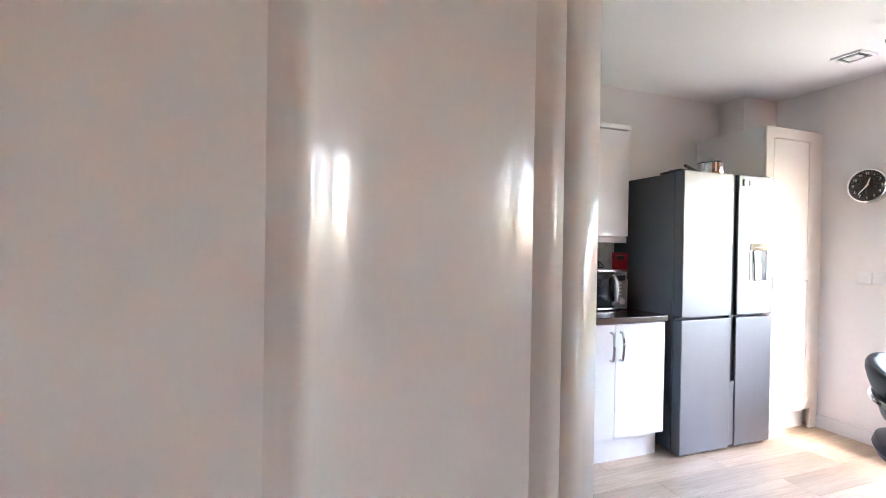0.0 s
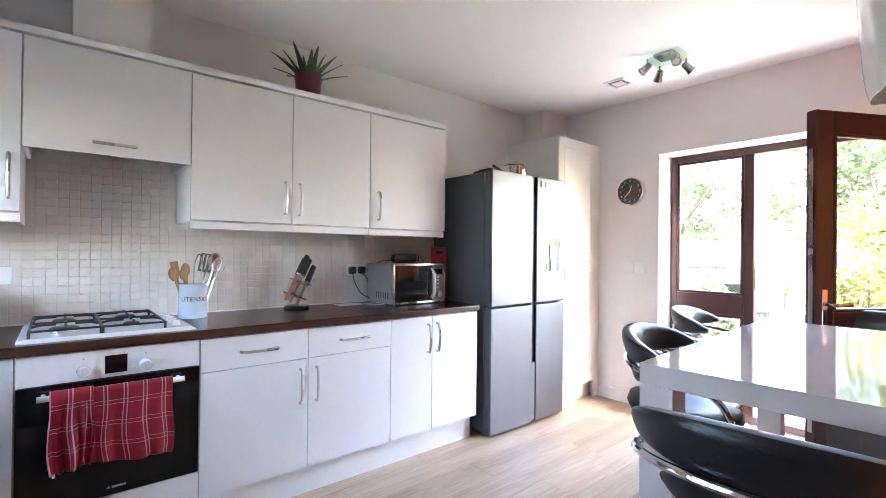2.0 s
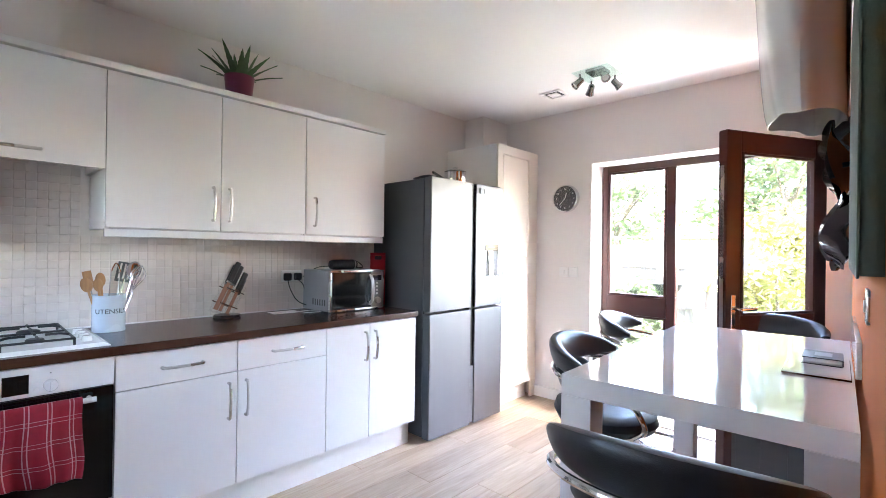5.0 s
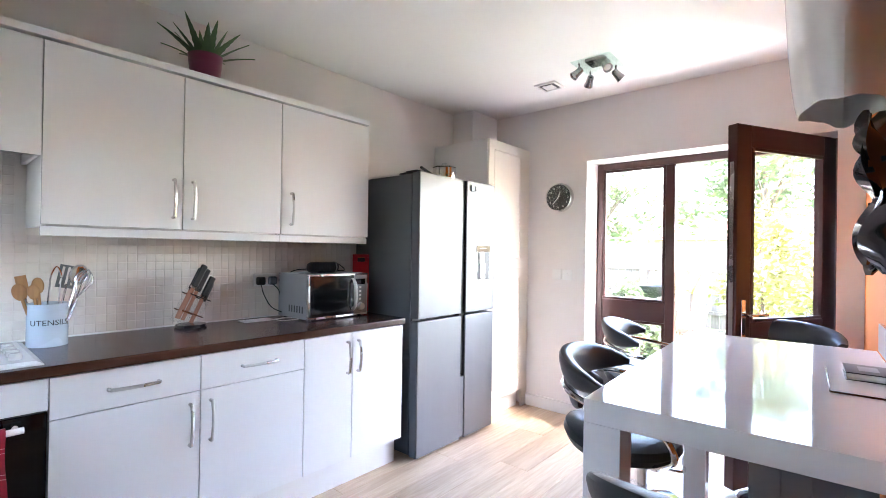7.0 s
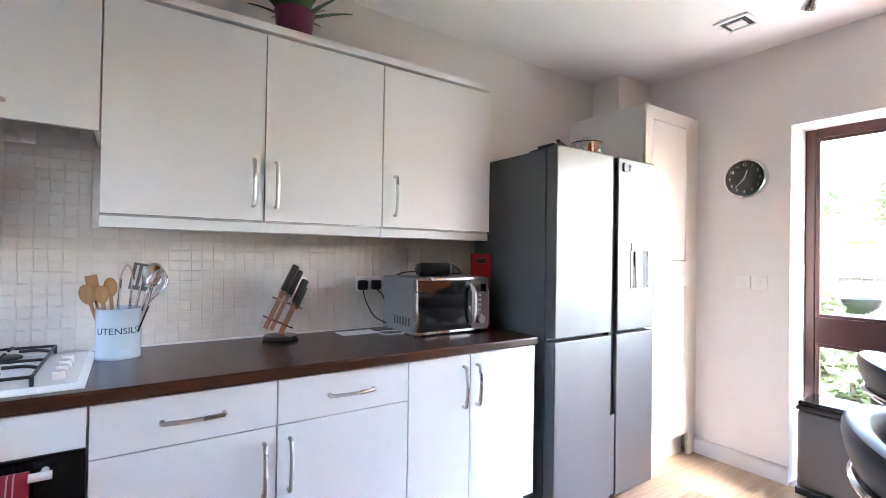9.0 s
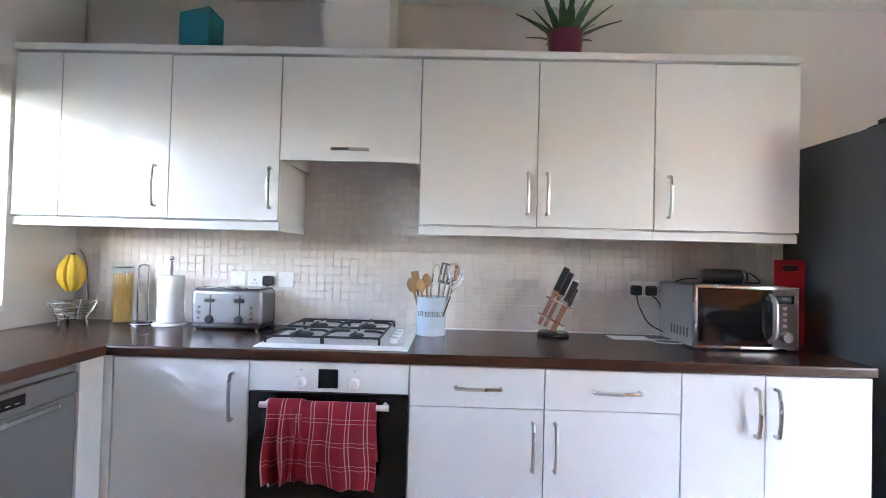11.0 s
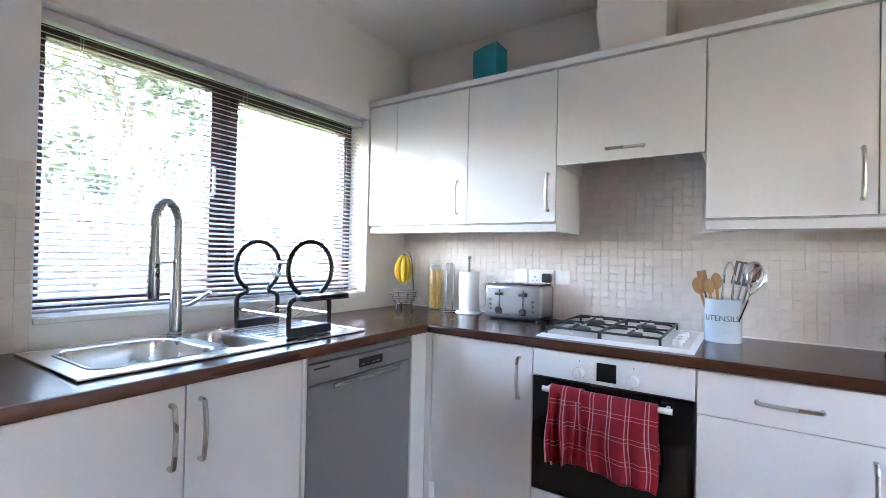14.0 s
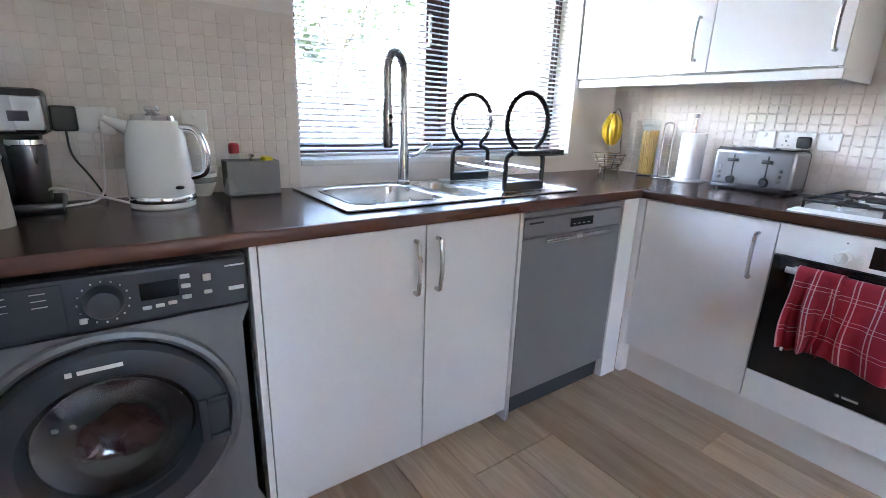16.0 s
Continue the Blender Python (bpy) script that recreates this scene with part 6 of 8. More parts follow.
def toaster():
    x0, x1, y0, y1, z = -0.44, -0.115, -0.225, -0.045, TOP
    t = thing("toaster", ((x0 + x1) / 2, (y0 + y1) / 2, z), "four-slice brushed steel toaster with black trim", "toaster")
    part("body", box(x0, x1, y0, y1, z + 0.02, z + 0.185, 0.018, 3), M["toaster_steel"], t)
    part("base", box(x0 + 0.005, x1 - 0.005, y0 + 0.005, y1 - 0.005, z + 0.008, z + 0.026, 0.004), M["black"], t)
    part("top_panel", box(x0 + 0.012, x1 - 0.012, y0 + 0.014, y1 - 0.014, z + 0.183, z + 0.190, 0.002), M["black"], t)
    for a in (x0 + 0.03, x0 + 0.175):
        for y in (y0 + 0.045, y0 + 0.105):
            part("slot_rim", boxes([(a, a + 0.125, y - 0.016, y - 0.012, z + 0.190, z + 0.194), (a, a + 0.125, y + 0.012, y + 0.016, z + 0.190, z + 0.194)]), M["brushed"], t)
    for c in (x0 + 0.09, x0 + 0.225):
        part("lever_slot", box(c - 0.003, c + 0.003, y0 - 0.001, y0 + 0.001, z + 0.055, z + 0.16), M["black"], t)
        part("lever", box(c - 0.022, c + 0.022, y0 - 0.016, y0 - 0.0012, z + 0.128, z + 0.143, 0.004), M["black"], t)
        k = part("dial", lathe([(0.0, y0 - 0.02), (0.015, y0 - 0.02), (0.018, y0 - 0.0005)], (c, 0, z + 0.05), 20, "y"), M["black"], t)
        part("dial_ring", lathe([(0.019, y0 - 0.004), (0.021, y0 - 0.0005)], (c, 0, z + 0.05), 24, "y"), M["chrome"], k)
    for c in (x0 + 0.04, x1 - 0.045):
        for q in range(3):
            part("button", lathe([(0.0, y0 - 0.006), (0.006, y0 - 0.006), (0.007, y0 - 0.0005)], (c, 0, z + 0.055 + 0.024 * q), 12, "y"), M["chrome"], t)
    for x in (x0 + 0.03, x1 - 0.03):
        for y in (y0 + 0.02, y1 - 0.02):
            part("foot", lathe([(0.010, z), (0.010, z + 0.01)], (x, y, 0), 12), M["black"], t)


toaster()


def kitchen_roll():
    x, y, z = -0.60, -0.115, TOP
    k = thing("kitchen_roll_holder", (x, y, z), "kitchen roll on a white stand with chrome knob", "kitchen roll")
    part("base", lathe([(0.075, z), (0.078, z + 0.006), (0.07, z + 0.014), (0.01, z + 0.016)], (x, y, 0), 32), M["plastic"], k)
    part("pole", lathe([(0.007, z + 0.012), (0.007, z + 0.31)], (x, y, 0), 12), M["chrome"], k)
    part("knob", ball((x, y, z + 0.318), 0.013), M["chrome"], k)
    part("paper_roll", lathe([(0.021, z + 0.017), (0.056, z + 0.017), (0.057, z + 0.02), (0.057, z + 0.235), (0.055, z + 0.238), (0.021, z + 0.238), (0.021, z + 0.017)], (x, y, 0), 36), M["paper"], k)


kitchen_roll()


def pasta_jar():
    x, y, z = -0.835, -0.115, TOP
    j = thing("pasta_jar", (x, y, z), "tall glass clip jar of spaghetti", "jar")
    part("glass", lathe([(0.045, z), (0.047, z + 0.006), (0.047, z + 0.26), (0.043, z + 0.275), (0.041, z + 0.275), (0.044, z + 0.258), (0.044, z + 0.01), (0.0, z + 0.01)], (x, y, 0), 32), M["clear"], j)
    part("lid", lathe([(0.044, z + 0.276), (0.046, z + 0.283), (0.04, z + 0.298), (0.0, z + 0.300)], (x, y, 0), 28), M["clear"], j)
    part("wire_clip", tube(ring_points((x, y, z + 0.268), 0.0475, "z", 28), 0.002, 6, True), M["chrome"], j)
    bm = bmesh.new()
    rnd = random.Random(7)
    for k in range(70):
        a, r = rnd.uniform(0, 6.28), 0.040 * math.sqrt(rnd.random())
        b, q = a + rnd.uniform(-0.5, 0.5), 0.040 * math.sqrt(rnd.random())
        add_tube(bm, [(x + r * math.cos(a), y + r * math.sin(a), z + 0.012), (x + q * math.cos(b), y + q * math.sin(b), z + 0.235 + rnd.uniform(-0.01, 0.01))], 0.0024, 5)
    tagged(part("spaghetti", bm, M["pasta"], j, "dry yellow spaghetti"), kind="stuff")
    r = thing("towel_ring", (x + 0.10, y - 0.01, z), "chrome wire stand beside the pasta jar", "stand")
    part("loop", tube(bend([(x + 0.075, y, z + 0.004), (x + 0.075, y, z + 0.285), (x + 0.125, y, z + 0.285), (x + 0.125, y, z + 0.004)], 0.02), 0.0035, 8), M["chrome"], r)
    part("foot_ring", tube(ring_points((x + 0.10, y, z + 0.0035), 0.052, "z", 28), 0.0035, 8, True), M["chrome"], r)


pasta_jar()


def banana_stand():
    x, y, z = -1.02, -0.19, TOP
    b = thing("banana_stand", (x, y, z), "chrome wire fruit basket with a banana hook", "fruit basket")
    for k, (r, h) in enumerate(((0.055, 0.03), (0.075, 0.055), (0.088, 0.08), (0.096, 0.105))):
        part("ring", tube(ring_points((x, y, z + h), r, "z", 32), 0.003, 6, True), M["chrome"], b)
    for k in range(10):
        a = 2 * math.pi * k / 10
        c, s = math.cos(a), math.sin(a)
        part("rib", tube([(x + 0.05 * c, y + 0.05 * s, z + 0.028), (x + 0.072 * c, y + 0.072 * s, z + 0.055), (x + 0.096 * c, y + 0.096 * s, z + 0.105)], 0.0025, 6), M["chrome"], b)
    for k in range(3):
        a = 2 * math.pi * k / 3 + 0.4
        part("foot", tube([(x + 0.055 * math.cos(a), y + 0.055 * math.sin(a), z + 0.03), (x + 0.06 * math.cos(a), y + 0.06 * math.sin(a), z)], 0.006, 8), M["chrome"], b)
    part("hook", tube(bend([(x, y + 0.098, z + 0.105), (x, y + 0.075, z + 0.30), (x, y + 0.03, z + 0.36), (x, y - 0.005, z + 0.33)], 0.05), 0.005, 8), M["chrome"], b)
    f = thing("bananas", (x, y - 0.005, z + 0.15), "bunch of ripe yellow bananas on the hook", "bananas")
    for k in range(5):
        a = radians(-100 + 50 * k)
        d = Vector((math.cos(a), math.sin(a) * 0.7 - 0.25, 0))
        top = Vector((x, y - 0.005, z + 0.322))
        pts, tp = [], []
        for q in range(9):
            u = q / 8
            pts.append(top + d * (0.052 * math.sin(math.pi * min(1.0, 0.12 + 0.75 * u))) + Vector((0, 0, -0.165 * u)))
            tp.append([0.4, 0.62, 0.9, 1.0, 1.05, 1.05, 0.95, 0.7, 0.3][q])
        part("banana", tube(pts, 0.0185, 7, taper=tp), M["banana"], f)
    part("stalk", lathe([(0.010, z + 0.305), (0.009, z + 0.335)], (x, y - 0.005, 0), 10), M["bark"], f)


banana_stand()


def utensil_pot():
    x, y, z, r, h = 0.657, -0.165, TOP, 0.068, 0.175
    u = thing("utensil_pot", (x, y, z), "pale blue enamel utensil pot lettered UTENSILS, full of tools", "utensil pot")
    part("pot", lathe([(r, z), (r + 0.001, z + 0.004), (r, z + 0.01), (r, z + h - 0.006), (r + 0.003, z + h), (r - 0.003, z + h), (r - 0.004, z + 0.012), (0.0, z + 0.012)], (x, y, 0), 44), M["tin"], u)
    cu = lettering("UTENSILS", 0.032, M["ink"], u, Matrix.Identity(4), "lettering", 0.0004)
    base = base_of(u)
    for v in cu.data.vertices:
        p = v.co + base
        a = radians(-90 - 2) + p.x / r
        v.co = Vector((x + (r + 0.0012 + p.z) * math.cos(a), y + (r + 0.0012 + p.z) * math.sin(a), z + 0.098 + p.y)) - base
    def along(a, b):
        zv = (b - a).normalized()
        xv = (Vector((1, 0, 0)) - zv * zv.x).normalized()
        yv = zv.cross(xv)
        return Matrix.Translation(b) @ Matrix((xv, yv, zv)).transposed().to_4x4()
    def tool(name, foot, tip, label, head):
        a, b = Vector((x + foot[0], y + foot[1], z + 0.02)), Vector((x + tip[0], y + tip[1], z + tip[2]))
        o = thing(name, a, label, "utensil", "utensils in the pot")
        head(o, a, b)
    def spoon(mat, w=0.024, ln=0.036):
        def f(o, a, b):
            part("handle", tube([a, b], 0.006, 8), mat, o)
            bm = ball((0, 0, 0), 1.0, (w, 0.007, ln), 3)
            bm.transform(along(a, b))
            part("bowl", bm, mat, o)
        return f
    def flat(mat, w, ln, slots):
        def f(o, a, b):
            part("handle", tube([a, b], 0.005, 8), M["chrome"], o)
            bm = bmesh.new()
            n = 4 if slots else 1
            for k in range(n):
                c = -w + 2 * w * k / n
                add_box(bm, c, c + 2 * w / n * (0.55 if slots else 1), -0.0015, 0.0015, -0.01, ln)
            if slots:
                add_box(bm, -w, w, -0.0015, 0.0015, -0.018, -0.004)
                add_box(bm, -w, w, -0.0015, 0.0015, ln - 0.008, ln)
            bm.transform(along(a, b))
            part("blade", bm, mat, o)
        return f
    def whisk(o, a, b):
        part("handle", tube([a, a.lerp(b, 0.55)], 0.008, 8), M["chrome"], o)
        d, s = (b - a).normalized(), Vector((0, 1, 0))
        e = a.lerp(b, 0.55)
        for k in range(5):
            q = Matrix.Rotation(math.pi * k / 5, 3, d) @ d.cross(s).normalized()
            L = (b - e).length
            part("wire", tube([e + d * L * t - q * 0.032 * math.sin(math.pi * t ** 1.6) * (1 if t < 1 else 0) for t in (i / 8 for i in range(9))] + [e + d * L * t + q * 0.032 * math.sin(math.pi * t ** 1.6) for t in (i / 8 for i in range(7, -1, -1))], 0.0013, 5), M["chrome"], o)
    def tongs(o, a, b):
        pts = bend([a + Vector((-0.012, 0, 0)), b + Vector((-0.018, 0, -0.03)), b + Vector((0, 0, 0.012)), b + Vector((0.018, 0, -0.03)), a + Vector((0.02, 0, 0))], 0.022)
        bm = bmesh.new()
        for p, q in zip(pts, pts[1:]):
            m = Matrix.Translation((p + q) / 2) @ (q - p).to_track_quat("Z", "Y").to_matrix().to_4x4() @ Matrix.Diagonal((0.016, 0.004, (q - p).length * 1.05, 1))
            bmesh.ops.create_cube(bm, size=1.0, matrix=m)
        part("spring_arms", bm, M["chrome"], o)
    tool("wooden_spoon", (-0.03, 0.0), (-0.09, -0.01, 0.225), "round wooden spoon standing in the pot", spoon(M["spoonwood"]))
    tool("wooden_spoon", (-0.02, -0.02), (-0.05, -0.035, 0.225), "pale wooden spoon standing in the pot", spoon(M["spoonwood"], 0.020, 0.032))
    tool("wooden_spatula", (-0.035, 0.02), (-0.075, 0.03, 0.235), "worn wooden spatula standing in the pot", flat(M["spoonwood"], 0.018, 0.055, False))
    tool("wooden_spoon", (-0.01, 0.03), (-0.028, 0.04, 0.245), "dark worn wooden spoon standing in the pot", spoon(M["spoonwood"], 0.021, 0.035))
    tool("tongs", (0.0, -0.015), (0.022, -0.02, 0.325), "steel kitchen tongs standing in the pot", tongs)
    tool("slotted_turner", (0.02, 0.02), (0.065, 0.025, 0.25), "slotted steel turner standing in the pot", flat(M["steel"], 0.038, 0.08, True))
    tool("slotted_spoon", (0.03, 0.0), (0.10, 0.0, 0.29), "shiny steel serving spoon standing in the pot", spoon(M["chrome"], 0.034, 0.045))
    tool("whisk", (0.03, -0.03), (0.13, -0.03, 0.315), "wire whisk standing in the pot", whisk)


utensil_pot()


def knife_block():
    x, y, z = 1.225, -0.115, TOP
    k = thing("knife_block", (x, y, z), "clear acrylic knife stand holding black-handled copper knives", "knife block")
    part("base", lathe([(0.072, z), (0.076, z + 0.006), (0.07, z + 0.02), (0.0, z + 0.022)], (x + 0.01, y, 0), 36), M["blackgloss"], k)
    lean = pose(x - 0.03, y, z + 0.02, 0, 25, 0)
    def slab(*b):
        bm = box(*b)
        bm.transform(lean)
        return bm
    part("acrylic_front", slab(-0.05, 0.05, -0.052, -0.048, 0.0, 0.2), M["acrylic"], k)
    part("acrylic_back", slab(-0.05, 0.05, 0.048, 0.052, 0.0, 0.2), M["acrylic"], k)
    for zz in (0.06, 0.15):
        for yy in (-0.054, 0.054):
            part("pin", slab(-0.055, 0.055, yy - 0.002, yy + 0.002, zz, zz + 0.006), M["chrome"], k)
    for i, (dx, yy, ln, hl, w) in enumerate(((-0.045, -0.03, 0.19, 0.125, 0.010), (-0.012, -0.005, 0.185, 0.12, 0.009), (0.020, -0.03, 0.165, 0.11, 0.008), (0.045, 0.02, 0.15, 0.10, 0.007), (-0.03, 0.03, 0.18, 0.12, 0.009))):
        kn = thing("kitchen_knife", lean @ Vector((dx, yy, 0.02)), "black-handled knife with a copper-coloured blade", "knife", "knives in the block")
        part("blade", slab(dx - w, dx + w, yy - 0.001, yy + 0.001, 0.02, ln), M["coppery"], kn)
        bm = box(dx - 0.0155, dx + 0.0155, yy - 0.010, yy + 0.010, ln, ln + hl, 0.007, 3)
        for v in bm.verts:
            t = (v.co.z - ln) / hl
            v.co.x += 0.008 * math.sin(t * 3.1)
        bm.transform(lean)
        part("grip", bm, M["black"], kn)
        part("bolster", slab(dx - 0.014, dx + 0.014, yy - 0.0095, yy + 0.0095, ln - 0.006, ln + 0.004), M["chrome"], kn)


knife_block()


def microwave():
    x0, x1, y0, y1, z = 1.765, 2.195, -0.37, -0.04, TOP + 0.008
    m = thing("microwave", ((x0 + x1) / 2, (y0 + y1) / 2, TOP), "silver microwave oven with mirrored black door", "microwave")
    h = 0.262
    part("body", box(x0, x1, y0 + 0.02, y1, z, z + h, 0.004), M["silver"], m)
    part("front_frame", boxes([(x0, x1, y0, y0 + 0.02, z, z + 0.012), (x0, x1, y0, y0 + 0.02, z + h - 0.012, z + h), (x0, x0 + 0.012, y0, y0 + 0.02, z + 0.012, z + h - 0.012), (x1 - 0.008, x1, y0, y0 + 0.02, z + 0.012, z + h - 0.012)], 0.002), M["brushed"], m)
    door = part("door", box(x0 + 0.012, x1 - 0.112, y0 - 0.004, y0 + 0.018, z + 0.012, z + h - 0.012, 0.002), M["blackgloss"], m)
    part("window", box(x0 + 0.03, x1 - 0.135, y0 - 0.006, y0 - 0.0042, z + 0.03, z + h - 0.03), M["blackgloss"], door)
    part("handle", tube(bend([(x1 - 0.122, y0, z + 0.035), (x1 - 0.122, y0 - 0.035, z + 0.06), (x1 - 0.122, y0 - 0.042, z + h / 2), (x1 - 0.122, y0 - 0.035, z + h - 0.06), (x1 - 0.122, y0, z + h - 0.035)], 0.04), 0.010, 10), M["brushed"], door, "bowed silver handle")
    part("control_panel", box(x1 - 0.108, x1 - 0.008, y0, y0 + 0.018, z + 0.012, z + h - 0.012), M["silver"], m)
    part("display", box(x1 - 0.095, x1 - 0.022, y0 - 0.0015, y0, z + h - 0.07, z + h - 0.035), M["blackgloss"], m)
    for r in range(4):
        part("button", box(x1 - 0.068, x1 - 0.052, y0 - 0.003, y0, z + 0.095 + 0.024 * r, z + 0.108 + 0.024 * r, 0.002), M["plastic"], m)
    part("dial", lathe([(0.0, y0 - 0.022), (0.020, y0 - 0.022), (0.024, y0)], (x1 - 0.058, 0, z + 0.055), 24, "y"), M["brushed"], m)
    for k in range(6):
        part("vent_slot", box(x0 - 0.001, x0 + 0.0005, y0 + 0.055 + 0.028 * k, y0 + 0.067 + 0.028 * k, z + 0.035, z + 0.075), M["black"], m)
    for x in (x0 + 0.03, x1 - 0.03):
        for y in (y0 + 0.04, y1 - 0.04):
            part("foot", lathe([(0.012, TOP), (0.012, z + 0.002)], (x, y, 0), 12), M["black"], m)
    b = thing("speaker", (1.99, -0.2, z + h), "black bottle-shaped speaker lying on the microwave", "speaker")
    part("body", lathe([(0.0, 1.87), (0.028, 1.875), (0.034, 1.89), (0.034, 2.06), (0.028, 2.075), (0.0, 2.08)], (0, -0.2, z + h + 0.034), 24, "x"), M["leather"], b)
    part("end_ring", lathe([(0.0345, 2.05), (0.0355, 2.055), (0.0345, 2.06)], (0, -0.2, z + h + 0.034), 24, "x"), M["brushed"], b)
    c = thing("cable", (2.1, -0.1, z + h), "loose black cable on top of the microwave", "cable")
    part("cord", tube(bend([(2.08, -0.2, z + h + 0.03), (2.12, -0.15, z + h + 0.06), (2.2, -0.14, z + h + 0.006), (2.16, -0.08, z + h + 0.004), (2.0, -0.07, z + h + 0.02), (1.85, -0.06, z + h + 0.015), (1.76, -0.05, 1.13)], 0.05), 0.003, 6), M["black"], c)


microwave()


def boards():
    for name, mat, y, x0, x1, h, label in (("chopping_board", M["red"], -0.21, 2.20, 2.335, 0.386, "red plastic chopping board leaning by the fridge"), ("chopping_board", M["green"], -0.185, 2.222, 2.352, 0.380, "green plastic chopping board leaning by the fridge")):
        b = thing(name, ((x0 + x1) / 2, y, TOP), label, "chopping board", "chopping boards")
        bm = bmesh.new()
        add_box(bm, x0, x1, y - 0.004, y + 0.004, TOP + 0.001, TOP + h - 0.05, 0.0015)
        add_box(bm, x0, x0 + 0.035, y - 0.004, y + 0.004, TOP + h - 0.05, TOP + h - 0.022, 0.0)
        add_box(bm, x1 - 0.035, x1, y - 0.004, y + 0.004, TOP + h - 0.05, TOP + h - 0.022, 0.0)
        add_box(bm, x0, x1, y - 0.004, y + 0.004, TOP + h - 0.022, TOP + h, 0.0015)
        part("board", bm, mat, b)
        part("grip_ring", box(x0 + 0.036, x1 - 0.036, y - 0.0035, y + 0.0035, TOP + h - 0.048, TOP + h - 0.024), M["black"], b)


boards()
pad = thing("note_pad", (1.62, -0.13, TOP), "white papers lying on the worktop", "paper")
part("sheet", box(1.50, 1.68, -0.17, -0.07, TOP + 0.0005, TOP + 0.003), M["paper"], pad)
cord = thing("white_cable", (1.75, -0.2, TOP), "coiled white charging cable on the worktop", "cable")
part("cord", tube(bend([(1.62, -0.18, TOP + 0.003), (1.70, -0.14, TOP + 0.003), (1.80, -0.16, TOP + 0.003), (1.79, -0.25, TOP + 0.003), (1.68, -0.24, TOP + 0.003), (1.66, -0.19, TOP + 0.007), (1.74, -0.16, TOP + 0.007)], 0.04), 0.0025, 6), M["plastic"], cord)


# on top of the fridge and the wall cabinets
def pan_stack():
    z = 1.841
    for zz, r, label in ((z - 0.022, 0.085, "steel saucepan on top of the fridge"),):
        p = thing("saucepan", (2.81, -0.47, zz), label, "saucepan")
        part("pot", lathe([(r, zz), (r + 0.002, zz + 0.006), (r, zz + 0.105), (r + 0.004, zz + 0.11), (r - 0.003, zz + 0.108), (r - 0.004, zz + 0.01), (0, zz + 0.01)], (2.81, -0.47, 0), 36), M["chrome"], p)
        part("lid", lathe([(r, zz + 0.111), (r * 0.7, zz + 0.124), (0.02, zz + 0.130), (0.018, zz + 0.146), (0.0, zz + 0.148)], (2.81, -0.47, 0), 32), M["clear"], p)
        part("handle", tube(bend([(2.89, -0.42, zz + 0.085), (2.93, -0.41, zz + 0.09), (2.96, -0.40, zz + 0.085)], 0.02), 0.010, 8), M["black"], p)
    f = thing("frying_pan", (2.60, -0.46, 1.819), "black frying pan on top of the fridge", "frying pan")
    part("pan", lathe([(0.0, 1.819), (0.10, 1.819), (0.125, 1.853), (0.122, 1.853), (0.098, 1.823), (0.0, 1.823)], (2.58, -0.42, 0), 36), M["black"], f)
    part("handle", tube([(2.66, -0.50, 1.852), (2.46, -0.575, 1.872)], 0.010, 8), M["black"], f)


pan_stack()


def aloe():
    x, y, z = 1.228, -0.26, 2.15
    p = thing("pot_plant", (x, y, z), "spiky green aloe in a plum-coloured pot on the cabinets", "plant")
    part("pot", lathe([(0.062, z), (0.066, z + 0.004), (0.078, z + 0.115), (0.080, z + 0.125), (0.073, z + 0.125), (0.070, z + 0.1), (0.0, z + 0.1)], (x, y, 0), 36), M["pot"], p)
    rnd = random.Random(3)
    for k in range(18):
        a = 2 * math.pi * k / 18 * 2.4 + rnd.uniform(-0.2, 0.2)
        up = 0.28 + 0.68 * (k / 18) ** 1.4
        L = 0.25 - 0.07 * up * rnd.random()
        d = Vector((math.cos(a), math.sin(a), 0))
        side = Vector((-d.y, d.x, 0))
        secs = []
        for q in range(15):
            u = q / 14
            c = Vector((x, y, z + 0.09)) + d * (0.015 + L * (1.15 - up) * u * 1.1) + Vector((0, 0, L * (0.35 + up * 0.75) * u - 0.05 * (1.1 - up) * u * u))
            w = (0.030 if q % 2 == 0 else 0.024) * (1 - u) ** 0.75 + 0.0008
            secs.append([c - side * w + Vector((0, 0, 0.004 * (1 - u))), c + Vector((0, 0, -0.003)), c + side * w + Vector((0, 0, 0.004 * (1 - u))), c + Vector((0, 0, 0.003))])
        part("leaf", loft(bmesh.new(), secs), M["leaf"], p)


aloe()
cv = thing("candle_holder", (-0.40, -0.27, 2.15), "teal square glass candle holder on the cabinets", "candle holder")
cb = box(-0.47, -0.335, -0.345, -0.215, 2.1505, 2.325, 0.006)
for v in cb.verts:
    v.co.z += 0.012 * (v.co.x + 0.4) / 0.055 * (1 if v.co.z > 2.2 else 0)
part("glass_block", cb, M["cyan"], cv)

